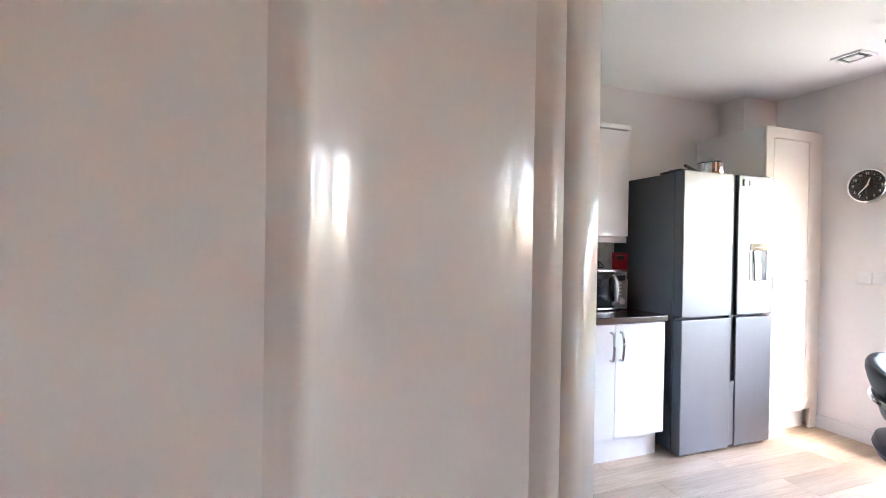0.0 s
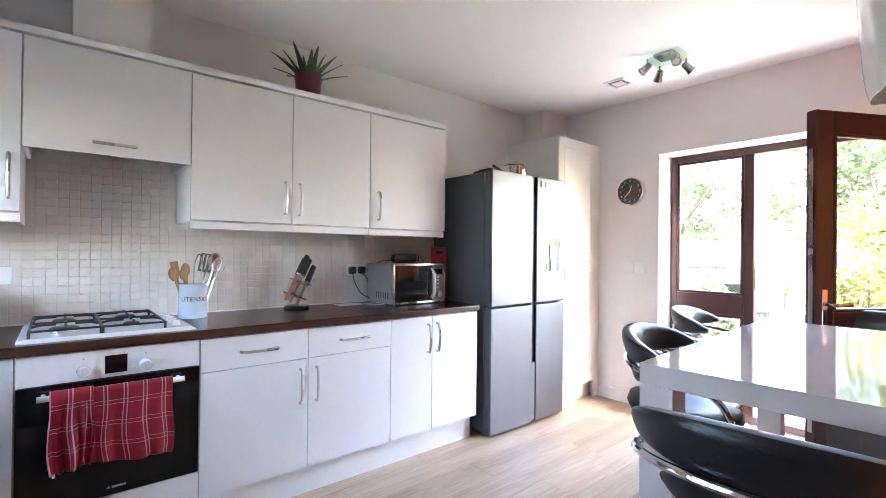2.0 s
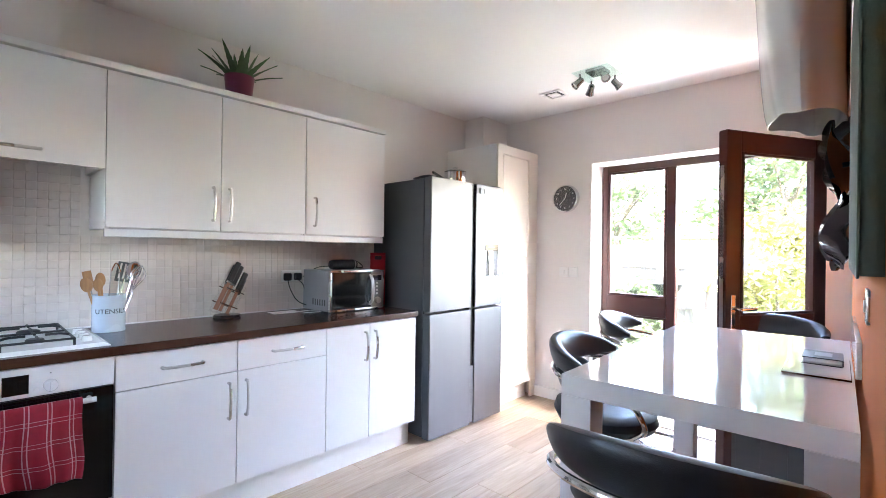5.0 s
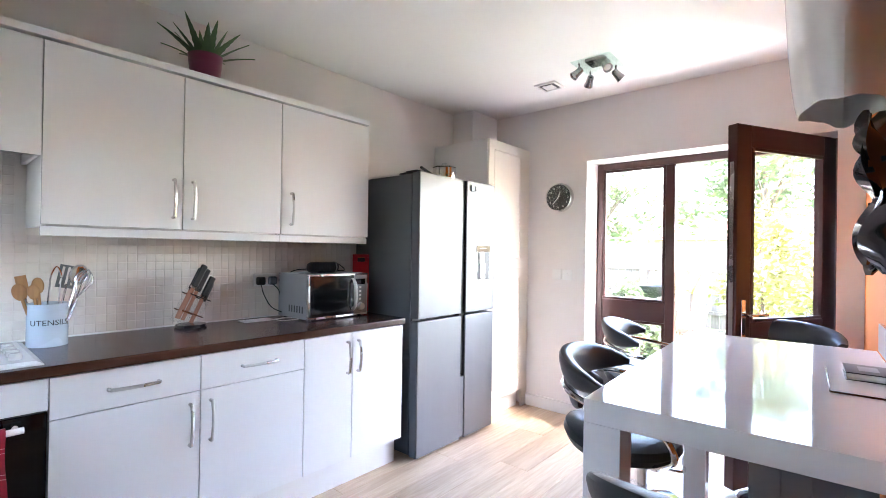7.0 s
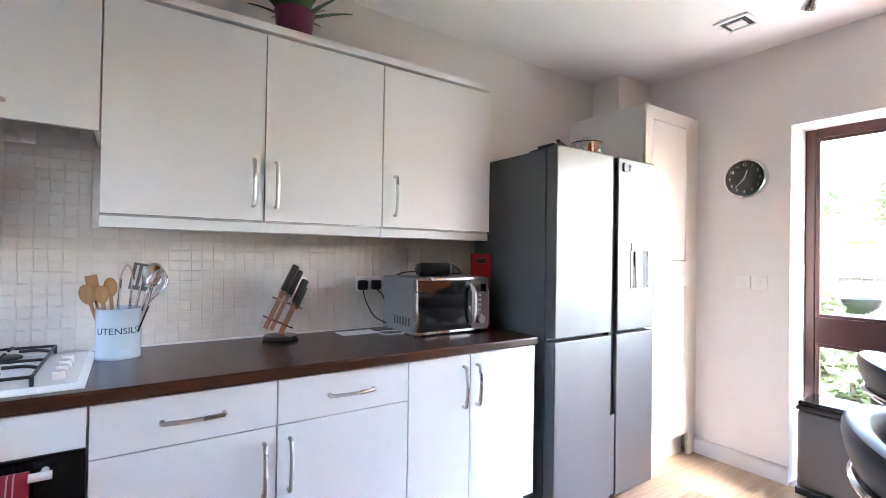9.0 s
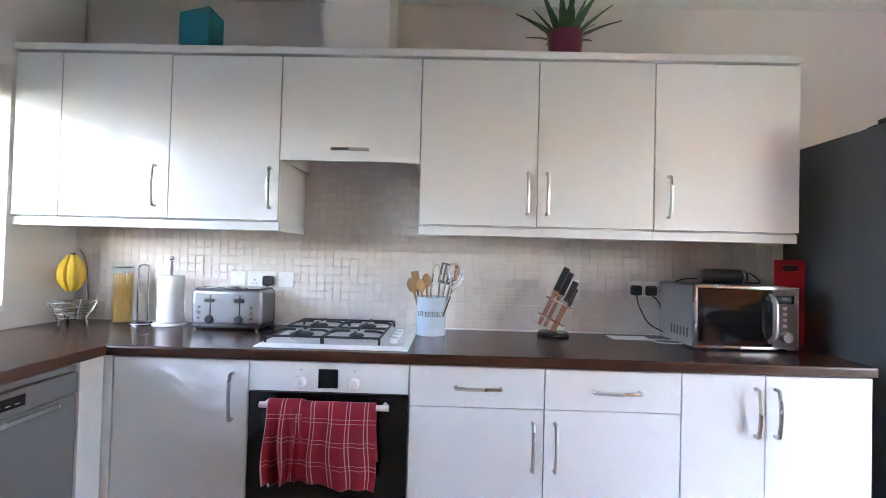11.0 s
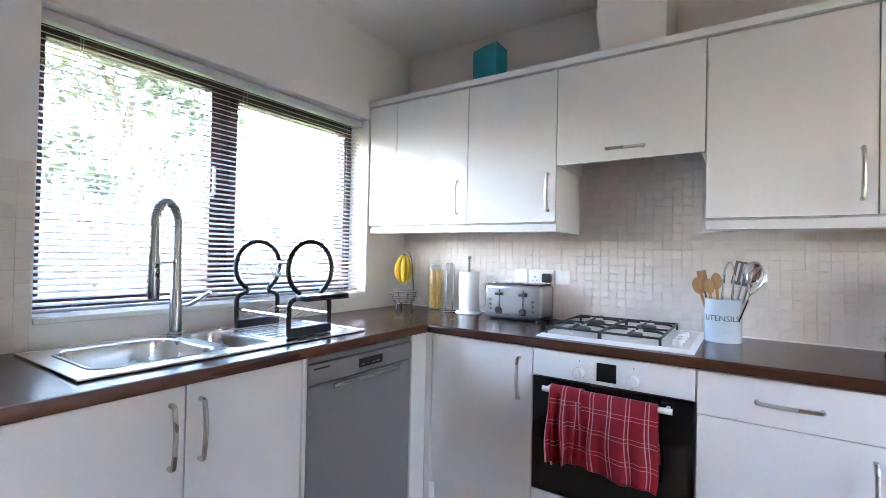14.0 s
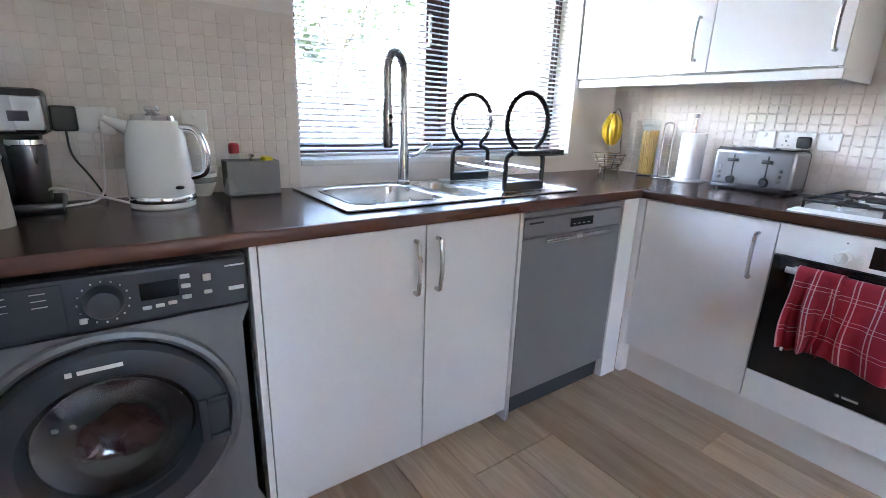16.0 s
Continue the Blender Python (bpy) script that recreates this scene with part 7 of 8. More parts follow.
# worktop by the washing machine
def kettle():
    x, y, z = -0.965, -2.395, TOP
    k = thing("kettle", (x, y, z), "cream retro electric kettle with chrome trim", "kettle")
    b = part("body", lathe([(0.084, z + 0.028), (0.085, z + 0.04), (0.082, z + 0.12), (0.074, z + 0.20), (0.062, z + 0.238), (0.058, z + 0.245)], (x, y, 0), 44), M["kettle"], k)
    part("lower_band", lathe([(0.085, z + 0.018), (0.087, z + 0.022), (0.087, z + 0.032), (0.085, z + 0.036)], (x, y, 0), 44), M["chrome"], b)
    part("power_base", lathe([(0.080, z), (0.084, z + 0.004), (0.083, z + 0.018)], (x, y, 0), 40), M["kettle"], k)
    lid = part("lid", lathe([(0.060, z + 0.244), (0.056, z + 0.256), (0.03, z + 0.262), (0.0, z + 0.263)], (x, y, 0), 36), M["chrome"], k)
    part("lid_knob", lathe([(0.012, z + 0.262), (0.02, z + 0.272), (0.018, z + 0.28), (0.0, z + 0.281)], (x, y, 0), 20), M["chrome"], lid)
    d = Vector((0.35, 0.94, 0)).normalized()
    c = Vector((x, y, z))
    part("handle", tube(bend([c + d * 0.055 + Vector((0, 0, 0.225)), c + d * 0.105 + Vector((0, 0, 0.225)), c + d * 0.13 + Vector((0, 0, 0.16)), c + d * 0.12 + Vector((0, 0, 0.095)), c + d * 0.08 + Vector((0, 0, 0.085))], 0.035), 0.011, 12), M["chrome"], k, "chrome loop handle")
    sp = bmesh.new()
    loft(sp, [[c - d * (0.06 + q * 0.045) + Vector((0, 0, 0.215 + 0.022 * q)) + Vector((-d.y, d.x, 0)) * (w * math.cos(t)) + Vector((0, 0, w * 0.9 * math.sin(t))) for t in (2 * math.pi * i / 14 for i in range(14))] for q, w in ((0, 0.028), (1, 0.015), (1.3, 0.012))])
    part("spout", sp, M["kettle"], k)
    e = Vector((0.9, 0.44, 0)).normalized()
    sw = ball(c + e * 0.0855 + Vector((0, 0, 0.062)), 0.012, (1, 1, 0.45))
    part("switch", sw, M["black"], k)
    part("flex", tube(bend([(x - 0.02, y - 0.075, z + 0.008), (x + 0.02, y - 0.17, z + 0.05), (x - 0.02, y - 0.26, z + 0.07), (x - 0.04, y - 0.27, z + 0.006), (x - 0.13, y - 0.14, z + 0.006), (XW + 0.03, y - 0.12, z + 0.24)], 0.05), 0.0035, 8), M["plastic"], k, "white kettle flex")


kettle()


def sink_tidy():
    x0, x1, y0, y1, z = -1.135, -1.045, -2.20, -2.03, TOP
    t = thing("sink_tidy", ((x0 + x1) / 2, (y0 + y1) / 2, z), "grey ceramic sink tidy beside the sink", "sink tidy")
    part("trough", boxes([(x0, x1, y0, y1, z, z + 0.01), (x0, x0 + 0.008, y0, y1, z + 0.01, z + 0.115), (x1 - 0.008, x1, y0, y1, z + 0.01, z + 0.115), (x0 + 0.008, x1 - 0.008, y0, y0 + 0.008, z + 0.01, z + 0.115), (x0 + 0.008, x1 - 0.008, y1 - 0.008, y1, z + 0.01, z + 0.115)], 0.002), M["grey_pot"], t)
    b = thing("soap_bottle", (-1.09, -2.165, z + 0.011), "washing-up bottle with red cap in the tidy", "bottle")
    part("bottle", lathe([(0.028, z + 0.011), (0.028, z + 0.10), (0.012, z + 0.13), (0.012, z + 0.14)], (-1.09, -2.165, 0), 24), M["clear"], b)
    part("cap", lathe([(0.017, z + 0.138), (0.017, z + 0.165), (0.012, z + 0.172), (0.0, z + 0.172)], (-1.09, -2.165, 0), 20), M["red"], b, "red push-pull cap")
    p = thing("pump", (-1.09, -2.135, z + 0.011), "chrome soap pump in the tidy", "soap pump")
    part("stem", lathe([(0.02, z + 0.011), (0.02, z + 0.11), (0.006, z + 0.112), (0.006, z + 0.135)], (-1.085, -2.115, 0), 18), M["chrome"], p)
    part("nozzle", tube([(-1.085, -2.115, z + 0.135), (-1.055, -2.115, z + 0.132)], 0.005, 8), M["chrome"], p)
    s = thing("sponge", (-1.09, -2.06, z + 0.011), "yellow sponge in the tidy", "sponge")
    part("foam", box(-1.12, -1.06, -2.075, -2.045, z + 0.011, z + 0.125, 0.006), M["yellow"], s)
    m = thing("cup", (-1.11, -2.27, z), "small white and grey dish beside the kettle", "dish")
    part("bowl", lathe([(0.025, z), (0.028, z + 0.004), (0.045, z + 0.045), (0.048, z + 0.075), (0.044, z + 0.075), (0.04, z + 0.045), (0.0, z + 0.008)], (-1.11, -2.27, 0), 30), M["plastic"], m)
    part("glaze_band", lathe([(0.0458, z + 0.045), (0.0472, z + 0.05), (0.0478, z + 0.062), (0.0472, z + 0.063)], (-1.11, -2.27, 0), 30), M["grey_pot"], m)


sink_tidy()


def coffee_maker():
    x, y, z = -1.045, -2.70, TOP
    c = thing("coffee_maker", (x, y, z), "black and steel filter coffee maker with travel mug", "coffee machine")
    part("base", box(x - 0.09, x + 0.09, y - 0.085, y + 0.075, z, z + 0.03, 0.008), M["black"], c)
    part("tower", box(x - 0.09, x + 0.0, y - 0.085, y + 0.045, z + 0.03, z + 0.315, 0.008), M["black"], c)
    head = part("brew_head", box(x - 0.09, x + 0.075, y - 0.08, y + 0.07, z + 0.20, z + 0.315, 0.012), M["black"], c)
    part("steel_band", boxes([(x - 0.02, x + 0.0765, y - 0.078, y + 0.0715, z + 0.208, z + 0.298)], 0.006), M["toaster_steel"], head)
    part("badge", box(x + 0.0766, x + 0.0775, y + 0.0, y + 0.04, z + 0.235, z + 0.26), M["silver_dark"], head)
    m = thing("travel_mug", (x + 0.04, y + 0.02, z + 0.03), "steel travel mug under the coffee maker", "mug")
    part("body", lathe([(0.031, z + 0.031), (0.034, z + 0.036), (0.041, z + 0.16), (0.042, z + 0.175)], (x + 0.04, y + 0.02, 0), 32), M["toaster_steel"], m)
    part("rim", lathe([(0.042, z + 0.175), (0.044, z + 0.178), (0.043, z + 0.19), (0.035, z + 0.19)], (x + 0.04, y + 0.02, 0), 32), M["chrome"], m)
    part("spoon_label", box(x + 0.065, x + 0.0905, y - 0.07, y - 0.05, z + 0.04, z + 0.07, 0.002), M["brushed"], c)
    for k, (xx, yy) in enumerate(((-0.845, -2.755), (-0.80, -2.80))):
        t = thing("canister", (xx, yy, z), "tall cream storage canister with lettering", "canister", "canisters")
        part("body", lathe([(0.045, z), (0.046, z + 0.004), (0.043, z + 0.15), (0.043, z + 0.155)], (xx, yy, 0), 32), M["cream_tin"], t)
        part("lid", lathe([(0.045, z + 0.155), (0.046, z + 0.16), (0.04, z + 0.172), (0.0, z + 0.175)], (xx, yy, 0), 32), M["cream_tin"], t)
    plug_w = thing("plug_adaptor", (XW + 0.03, -2.595, 1.13), "black plug-in adaptor with hanging cable", "plug")
    part("plug_body", box(XW + 0.017, XW + 0.055, -2.63, -2.57, 1.115, 1.185, 0.006), M["black"], plug_w)
    part("cable", tube(bend([(XW + 0.04, -2.60, 1.12), (XW + 0.05, -2.60, 1.05), (XW + 0.035, -2.56, 0.98), (XW + 0.05, -2.53, 0.914)], 0.05), 0.003, 6), M["black"], plug_w)
    w = thing("mains_plug", (XW + 0.03, -2.50, 1.12), "white kettle plug in its socket", "plug")
    part("plug_body", box(XW + 0.017, XW + 0.05, -2.522, -2.48, 1.105, 1.145, 0.008), M["plastic"], w)


coffee_maker()


# ---- the garden ----
G = -0.12
ground = bmesh.new()
add_box(ground, -60, 60, -60, 60, G - 0.5, G - 0.02)
structure("ground", ground, M["grass"], "garden lawn and ground", "ground")


def blades(bm, rnd, n, x0, x1, y0, y1, h):
    for _ in range(n):
        x, y, a = rnd.uniform(x0, x1), rnd.uniform(y0, y1), rnd.uniform(0, 6.28)
        d, s = Vector((math.cos(a), math.sin(a), 0)), rnd.uniform(0.5, 1.0) * h
        p = Vector((x, y, G - 0.022))
        bm.faces.new([bm.verts.new(q) for q in (p - d * 0.004, p + d * 0.004, p + Vector((d.y, -d.x, 0)) * 0.3 * s + Vector((0, 0, s)))])


gb = bmesh.new()
blades(gb, random.Random(2), 9000, 5.6, 9.2, -5.0, 0.5, 0.05)
gme = bpy.data.meshes.new("lawn_grass")
gb.to_mesh(gme)
gb.free()
gme.materials.append(M["foliage"])
tagged(new("lawn_grass", gme), "short mown lawn grass", "grass", kind="stuff")

pav = tagged(new("pavement"), "pale paved terrace outside the garden door", "paving", kind="structure")
slab_me = mesh_from("slab", box(-0.222, 0.222, -0.222, 0.222, -0.03, 0.0, 0.004, 1), M["paving"])
for i in range(3):
    for j in range(16):
        s = new("slab", slab_me)
        s.parent = pav
        s.location = (4.45 + 0.45 * i, -5.0 + 0.45 * j, G + 0.01)
edge = tagged(new("brick_edging"), "low brick edging round the lawn", "edging", kind="structure")
brick_me = mesh_from("brick", box(-0.05, 0.05, -0.105, 0.105, 0.0, 0.075, 0.004, 1), M["brick"])
for j in range(24):
    for i in range(2):
        s = new("brick", brick_me)
        s.parent = edge
        s.location = (9.3, -5.1 + 0.22 * j + 0.11 * i, G - 0.02 + 0.08 * i)


def fence_run(x, y0, y1, along_x=False, top=1.25, trellis=True):
    f = thing("fence", (x if not along_x else (y0 + y1) / 2, (y0 + y1) / 2 if not along_x else x, G - 0.02), "weathered timber garden fence with trellis top", "fence", "garden fences")
    def bx(a, b, d0, d1, z0, z1):
        return (x + d0, x + d1, a, b, z0, z1) if not along_x else (a, b, x + d0, x + d1, z0, z1)
    n = int((y1 - y0) / 0.15)
    me = None
    for k in range(n):
        a = y0 + (y1 - y0) * k / n
        part("board", box(*bx(a + 0.004, a + (y1 - y0) / n - 0.004, 0.0, 0.018, G, top)), M["fence"], f)
    for z in (0.15, 1.0):
        part("rail", box(*bx(y0, y1, -0.04, -0.001, z, z + 0.07)), M["fence"], f)
    m = int((y1 - y0) / 1.8) + 1
    for k in range(m + 1):
        a = y0 + (y1 - y0) * k / m
        part("post", box(*bx(a - 0.045, a + 0.045, -0.13, -0.041, G - 0.02, 1.75 if trellis else 1.3)), M["fence"], f)
    if trellis:
        t = part("trellis", boxes([bx(y0, y1, -0.02, -0.004, 1.27, 1.30), bx(y0, y1, -0.02, -0.004, 1.66, 1.69), bx(y0, y1, -0.02, -0.004, 1.47, 1.49)]), M["fence"], f)
        q = int((y1 - y0) / 0.2)
        part("lattice", boxes([bx(y0 + 0.2 * k, y0 + 0.2 * k + 0.022, -0.003, 0.006, 1.26, 1.70) for k in range(q + 1)]), M["fence"], t)


fence_run(10.6, -6.0, 2.2)
fence_run(-6.2, 4.4, 10.6, True)
fence_run(2.2, 4.4, 10.6, True, trellis=False)
fence_run(-5.2, -8.0, 2.0, False, 1.1)


def crown(bm, centre, radii, n, size, rnd, clumps=26):
    cs = []
    for _ in range(clumps):
        v = Vector((rnd.gauss(0, 1), rnd.gauss(0, 1), rnd.gauss(0, 1))).normalized() * rnd.uniform(0.45, 1.0)
        cs.append((Vector(centre) + Vector((v.x * radii[0], v.y * radii[1], v.z * radii[2])), rnd.uniform(0.18, 0.42) * max(radii)))
    for k in range(n):
        c, r = cs[k % clumps]
        p = c + Vector((rnd.gauss(0, 0.5), rnd.gauss(0, 0.5), rnd.gauss(0, 0.42))) * r
        a = Vector((rnd.gauss(0, 1), rnd.gauss(0, 1), rnd.gauss(0, 0.6))).normalized()
        b = a.orthogonal().normalized() if abs(a.z) > 2 else a.cross(Vector((rnd.random(), rnd.random(), 1))).normalized()
        s = size * rnd.uniform(0.6, 1.3)
        bm.faces.new([bm.verts.new(q) for q in (p - a * s, p + b * s * 0.55, p + a * s, p - b * s * 0.55)])


def leafy(name, bm, mat, parent):
    me = bpy.data.meshes.new(name)
    bm.transform(Matrix.Translation(-base_of(parent)))
    bm.to_mesh(me)
    bm.free()
    me.materials.append(mat)
    ob = new(name, me)
    ob.parent = parent
    return tagged(ob, kind="stuff")


def tree(x, y, height, spread, label, mat, seed, n=3000):
    rnd = random.Random(seed)
    t = thing("tree", (x, y, G - 0.02), label, "tree", "garden trees")
    part("trunk", tube([(x, y, G - 0.02), (x + 0.05, y, height * 0.3), (x, y + 0.08, height * 0.7)], 0.11, 9, taper=[1.2, 0.85, 0.4]), M["bark"], t)
    for k in range(6):
        a = 1.05 * k + rnd.random()
        z = height * (0.3 + 0.06 * k)
        part("limb", tube([(x, y, z), (x + 0.4 * spread * math.cos(a), y + 0.4 * spread * math.sin(a), z + 0.18 * height), (x + 0.7 * spread * math.cos(a), y + 0.7 * spread * math.sin(a), z + 0.3 * height)], 0.05, 6, taper=[1, 0.6, 0.25]), M["bark"], t)
    bm = bmesh.new()
    crown(bm, (x, y, height * 0.66), (spread, spread, height * 0.36), n, 0.10, rnd)
    leafy("crown", bm, mat, t)


def shrub(x, y, r, h, label, mat, seed, n=1800, name="shrub"):
    rnd = random.Random(seed)
    t = thing(name, (x, y, G - 0.02), label, "shrub", "garden shrubs")
    part("stem", tube([(x, y, G - 0.02), (x + 0.03, y, G + 0.3 * h), (x, y + 0.04, G + 0.7 * h)], 0.03, 6, taper=[1, 0.8, 0.5]), M["bark"], t)
    bm = bmesh.new()
    crown(bm, (x, y, G + 0.5 * h), (r, r, 0.45 * h), n, 0.06, rnd, 16)
    leafy("crown", bm, mat, t)


tree(13.5, -1.3, 4.8, 1.9, "broad green garden tree behind the fence", M["foliage"], 11, 3600)
tree(15.0, -4.6, 4.4, 1.8, "green garden tree behind the fence", M["foliage"], 12)
tree(14.0, 3.0, 3.8, 1.6, "green garden tree beyond the side fence", M["foliage"], 13)
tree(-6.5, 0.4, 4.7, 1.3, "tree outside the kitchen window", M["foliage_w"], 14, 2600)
shrub(8.6, -1.75, 0.7, 2.2, "yellow-green maple shrub in the lawn", M["foliage_y"], 21, 2600)
shrub(9.6, -2.7, 0.6, 1.9, "yellow-green shrub by the fence", M["foliage_y"], 22)
shrub(7.4, 0.1, 0.55, 1.4, "trailing green climber by the side fence", M["foliage"], 23)
shrub(6.3, -0.75, 0.5, 0.75, "low rounded green shrub by the terrace", M["foliage"], 24)
shrub(9.8, -5.2, 0.6, 1.5, "green shrub by the fence", M["foliage"], 25)
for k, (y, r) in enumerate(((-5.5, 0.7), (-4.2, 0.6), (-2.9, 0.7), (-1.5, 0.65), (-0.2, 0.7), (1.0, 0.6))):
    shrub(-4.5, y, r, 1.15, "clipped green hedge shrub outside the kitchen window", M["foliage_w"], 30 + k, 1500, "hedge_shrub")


def spiky(x, y, z, n, length, mat, label, pot_mat, pot, trunk=0.0, seed=1):
    rnd = random.Random(seed)
    t = thing("potted_palm", (x, y, G - 0.02 if pot_mat is M["grass"] else G + 0.01), label, "plant", "spiky garden plants")
    b = G + 0.01
    part("pot", lathe([(pot * 0.75, b), (pot, b + pot * 1.7), (pot * 1.06, b + pot * 1.8), (pot * 0.95, b + pot * 1.8), (pot * 0.9, b + pot * 1.6), (0.0, b + pot * 1.6)], (x, y, 0), 28), pot_mat, t)
    zz = b + pot * 1.6
    if trunk:
        part("trunk", tube([(x, y, zz - 0.02), (x, y, zz + trunk)], 0.05, 8, taper=[1, 0.8]), M["bark"], t)
    for k in range(n):
        a, e = rnd.uniform(0, 6.28), rnd.uniform(0.15, 1.3)
        d = Vector((math.cos(a) * math.cos(e), math.sin(a) * math.cos(e), math.sin(e)))
        side = Vector((-math.sin(a), math.cos(a), 0))
        L = length * rnd.uniform(0.75, 1.1)
        secs = []
        for q in range(5):
            u = q / 4
            c = Vector((x, y, zz + trunk)) + d * L * u + Vector((0, 0, -0.25 * L * u * u * (1.3 - e)))
            w = 0.022 * math.sin(math.pi * (0.15 + 0.82 * u)) + 0.001
            secs.append([c - side * w, c + Vector((0, 0, -0.004)), c + side * w, c + Vector((0, 0, 0.004))])
        part("frond", loft(bmesh.new(), secs), mat, t)


spiky(9.5, -0.6, 0, 34, 0.62, M["foliage_y"], "spiky palm in a pale planter by the fence", M["palepot"], 0.24, 0.35, 5)
spiky(6.4, -2.1, 0, 26, 0.55, M["foliage_p"], "purple spiky plant in a blue pot on the terrace", M["bluepot"], 0.22, 0.0, 6)


def garden_bits():
    p = thing("garden_pot", (6.1, -1.55, G), "blue glazed garden pot on the lawn", "plant pot")
    part("pot", lathe([(0.17, G - 0.02), (0.24, G + 0.30), (0.26, G + 0.34), (0.235, G + 0.34), (0.22, G + 0.28), (0, G + 0.28)], (6.1, -1.55, 0), 32), M["bluepot"], p)
    b = thing("barbecue", (8.2, -0.3, G), "black kettle barbecue on thin legs", "barbecue")
    part("bowl", lathe([(0.0, 0.62), (0.12, 0.63), (0.22, 0.72), (0.25, 0.82), (0.24, 0.82), (0.2, 0.73), (0.0, 0.65)], (8.2, -0.3, 0), 28), M["black"], b)
    for k in range(3):
        a = 2.1 * k
        part("leg", tube([(8.2 + 0.12 * math.cos(a), -0.3 + 0.12 * math.sin(a), 0.66), (8.2 + 0.28 * math.cos(a), -0.3 + 0.28 * math.sin(a), G - 0.02)], 0.012, 8), M["chrome"], b)
    l = thing("sun_lounger", (8.2, -1.2, G), "folded wooden garden recliner", "recliner")
    for dy in (0.0, 0.5):
        part("side_rail", tube([(7.7, -1.45 + dy, G + 0.2), (8.5, -1.45 + dy, G + 0.28)], 0.018, 8), M["fence"], l)
        part("back_rail", tube([(8.4, -1.45 + dy, G + 0.2), (8.9, -1.45 + dy, G + 0.85)], 0.018, 8), M["fence"], l)
        for x in (7.75, 8.45):
            part("leg", tube([(x, -1.45 + dy, G + 0.22), (x + 0.05, -1.45 + dy, G - 0.02)], 0.016, 8), M["fence"], l)
    for k in range(8):
        part("slat", box(7.74 + 0.09 * k, 7.80 + 0.09 * k, -1.47, -0.93, G + 0.215 + 0.009 * k, G + 0.23 + 0.009 * k), M["fence"], l)
    h = thing("house", (24.0, 5.0, G), "cream rendered house with red tiled roof beyond the garden", "house")
    part("wall", box(20, 27, 0.5, 9.5, G - 0.02, 1.9), M["render_wall"], h)
    roof = bmesh.new()
    loft(roof, [[(19.6, y, 1.9), (27.4, y, 1.9), (23.5, y, 3.3)] for y in (0.2, 9.8)])
    part("roof", roof, M["rooftile"], h)
    for y in (2.0, 5.0, 8.0):
        w = part("window", box(19.97, 19.999, y - 0.6, y + 0.6, 0.6, 1.6), M["plastic"], h)
        part("pane", box(19.955, 19.969, y - 0.5, y + 0.5, 0.7, 1.5), M["silver"], w)


garden_bits()

# ---- tiles, last the planks ----
PITCH, GAP = 0.0412, 0.0030


def tile_mesh(w, h, normal):
    bm = bmesh.new()
    a, b, t = w / 2, h / 2, 0.0022
    o, i = [(-a, -b), (a, -b), (a, b), (-a, b)], [(-a + 0.001, -b + 0.001), (a - 0.001, -b + 0.001), (a - 0.001, b - 0.001), (-a + 0.001, b - 0.001)]
    def P(p, d):
        return (p[0], -d, p[1]) if normal == "y" else (d, p[0], p[1])
    loft(bm, [[P(p, 0.0) for p in o], [P(p, t * 0.6) for p in o], [P(p, t) for p in i]])
    return bm


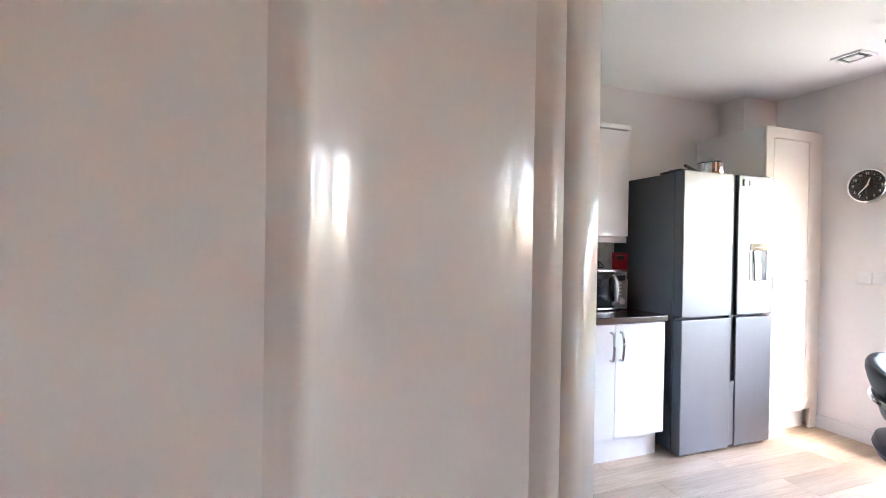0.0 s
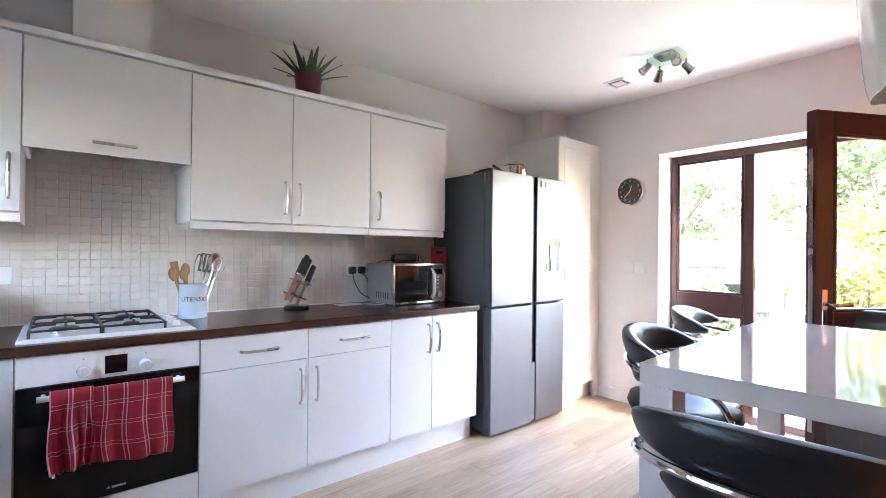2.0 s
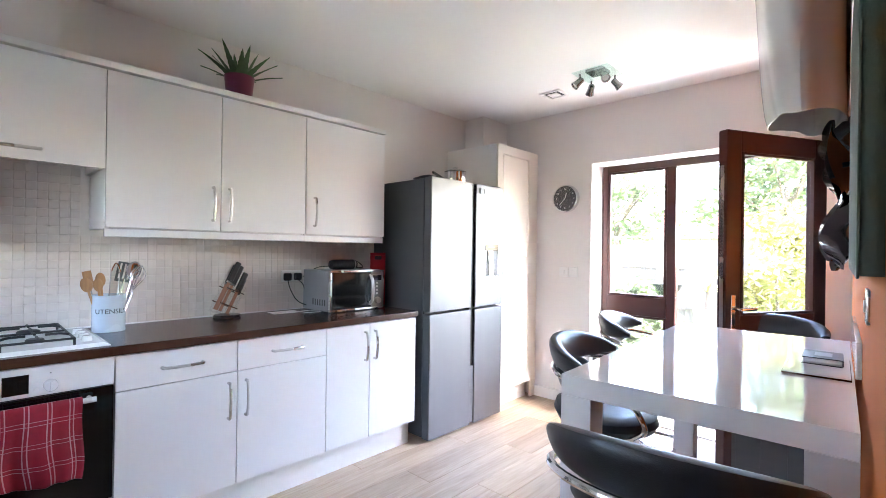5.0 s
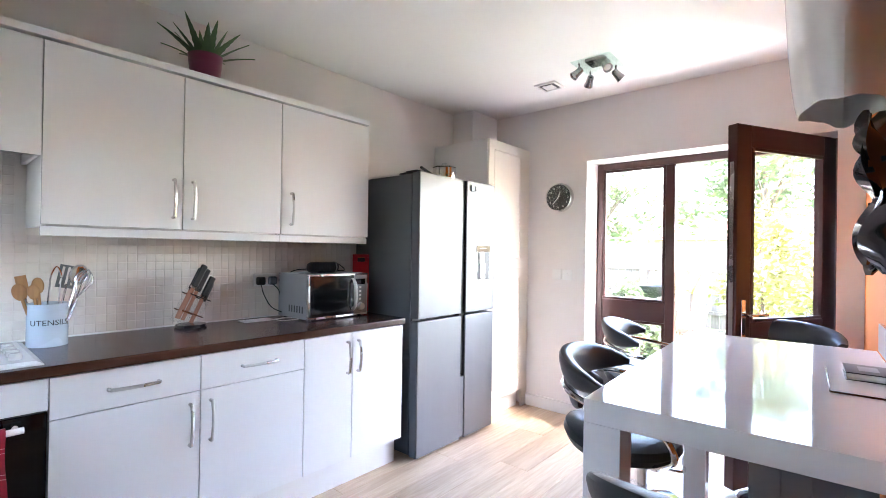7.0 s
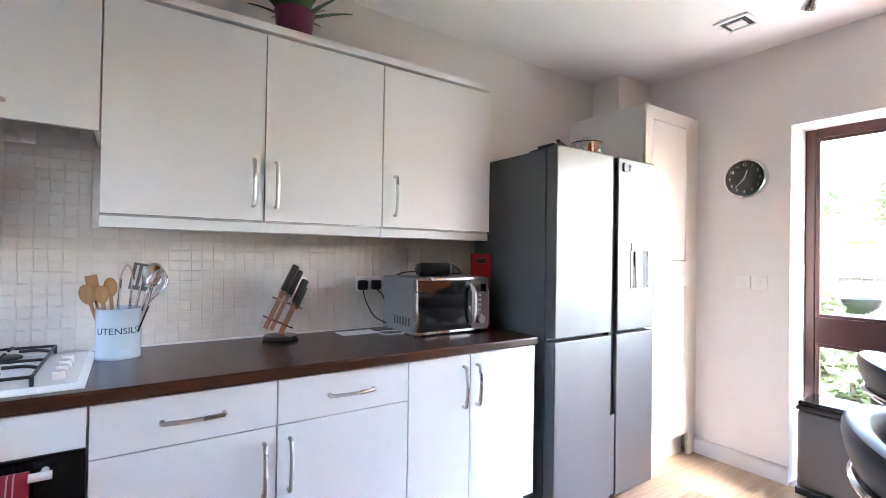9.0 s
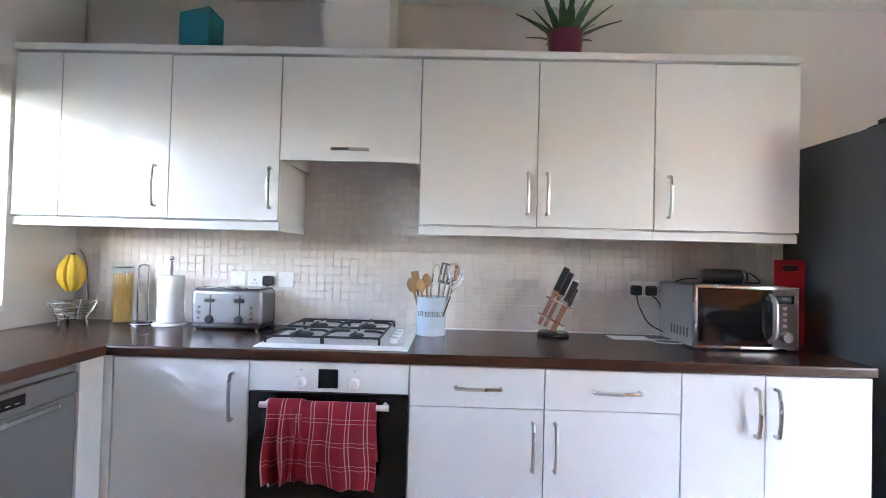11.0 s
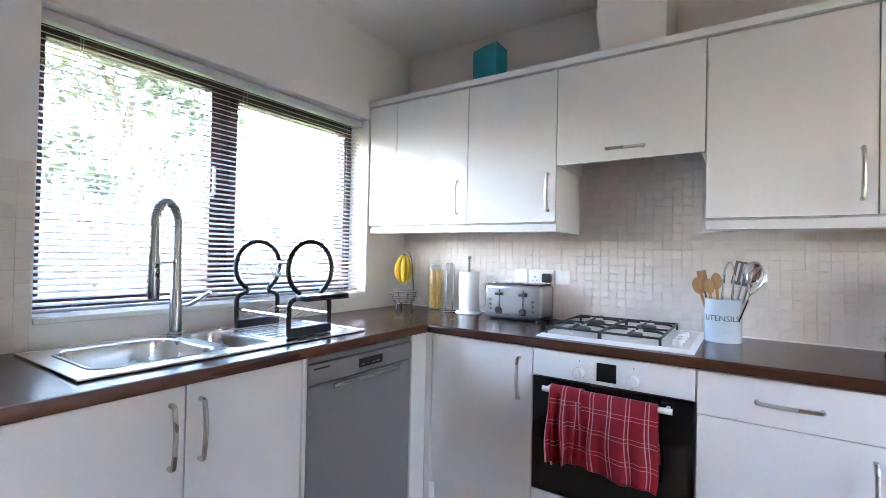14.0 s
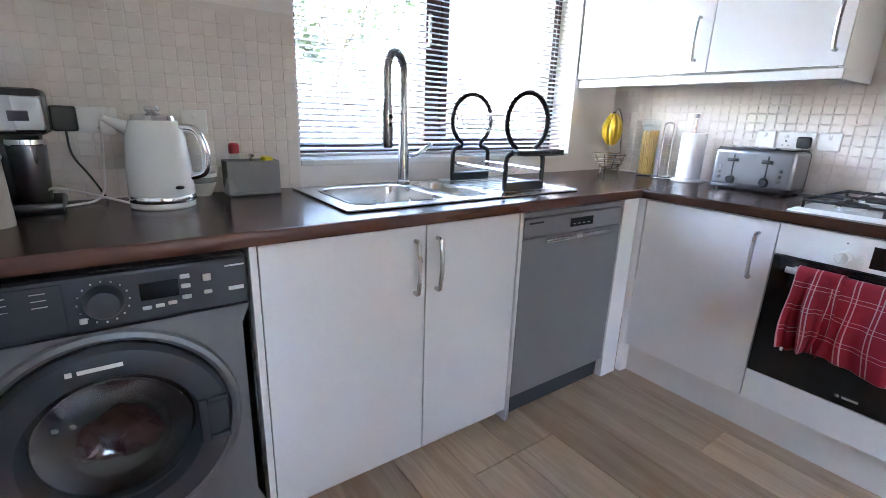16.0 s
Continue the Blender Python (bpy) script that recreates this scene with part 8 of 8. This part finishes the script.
tiled = tagged(new("tiled_splashback"), "cream mosaic tiled splashback behind the worktop", "splashback", kind="structure")
part("grout_bed", boxes([(XW, 2.4, -0.002, 0.012, TOP - 0.03, 1.40), (0.0, 0.6, -0.002, 0.012, 1.40, 1.899)]), M["grout"], tiled)
tme = mesh_from("tile", tile_mesh(PITCH - GAP, PITCH - GAP, "y"), M["tile"], None, 12)
rest_v, rest_f, made = [], [], 0
src = tile_mesh(PITCH - GAP, PITCH - GAP, "y")
src.verts.index_update()
sv, sf = [v.co.copy() for v in src.verts], [[v.index for v in f.verts] for f in src.faces]
src.free()
rt = random.Random(9)
for i in range(int((2.4 - XW) / PITCH)):
    for j in range(23):
        x, z = XW + PITCH * (i + 0.5), TOP + 0.008 + PITCH * (j + 0.5)
        if z > 1.40 - PITCH / 2 and not (PITCH / 2 < x < 0.6 - PITCH / 2):
            continue
        if -0.05 < x < 1.15 and made < 300:
            made += 1
            o = new("tile", tme)
            o.parent = tiled
            o.location = (x, -0.002 - rt.uniform(0, 0.0006), z)
        else:
            k = len(rest_v)
            rest_v += [(p + Vector((x, -0.002 - rt.uniform(0, 0.0006), z)))[:] for p in sv]
            rest_f += [[k + q for q in f] for f in sf]
rm = bpy.data.meshes.new("tiles")
rm.from_pydata(rest_v, [], rest_f)
rm.materials.append(M["tile_rest"])
ro = new("tiles", rm)
ro.parent = tiled
tagged(ro, kind="stuff")

tiled_w = tagged(new("tiled_splashback"), "cream mosaic tiled wall beside the kitchen window", "splashback", kind="structure")
part("grout_bed", box(XW - 0.002, XW + 0.002, YL + 0.001, WY0 - 0.006, TOP - 0.03, 1.515), M["grout"], tiled_w)
tmw = mesh_from("tile", tile_mesh(PITCH - GAP, PITCH - GAP, "x"), M["tile"], None, 12)
for i in range(int((WY0 - YL) / PITCH)):
    for j in range(14):
        o = new("tile", tmw)
        o.parent = tiled_w
        o.location = (XW + 0.002 + rt.uniform(0, 0.0006), WY0 - 0.008 - PITCH * (i + 0.5), TOP + 0.008 + PITCH * (j + 0.5))

floor = tagged(new("floor"), "pale oak-effect plank floor", "floor", kind="structure")
part("underlay", box(-1.5, XE + 0.3, -4.5, 0.15, -0.03, -0.007), M["greyboard"], floor)
rp = random.Random(5)
PW, PL = 0.2, 1.29
cache = {}
for r in range(-19, 9):
    y0 = -1.43 + PW * r
    y1 = min(y0 + PW, 0.01)
    if y0 > 0.0 or y0 < -4.45:
        continue
    x = -0.385 + (0.0 if r == -1 else ((r * 0.43) % 1.0) * PL) - 3 * PL
    while x < XE:
        a, b = max(x, XW), min(x + PL, XE)
        if b - a > 0.03:
            key = (round(b - a, 3), round(y1 - y0, 3))
            if key not in cache:
                cache[key] = mesh_from("plank", box(-(b - a) / 2 + 0.0006, (b - a) / 2 - 0.0006, -(y1 - y0) / 2 + 0.0006, (y1 - y0) / 2 - 0.0006, -0.0065, 0.0, 0.0016, 1), M["oak"])
            o = new("plank", cache[key])
            o.parent = floor
            o.location = ((a + b) / 2, (y0 + y1) / 2, 0.0)
        x += PL
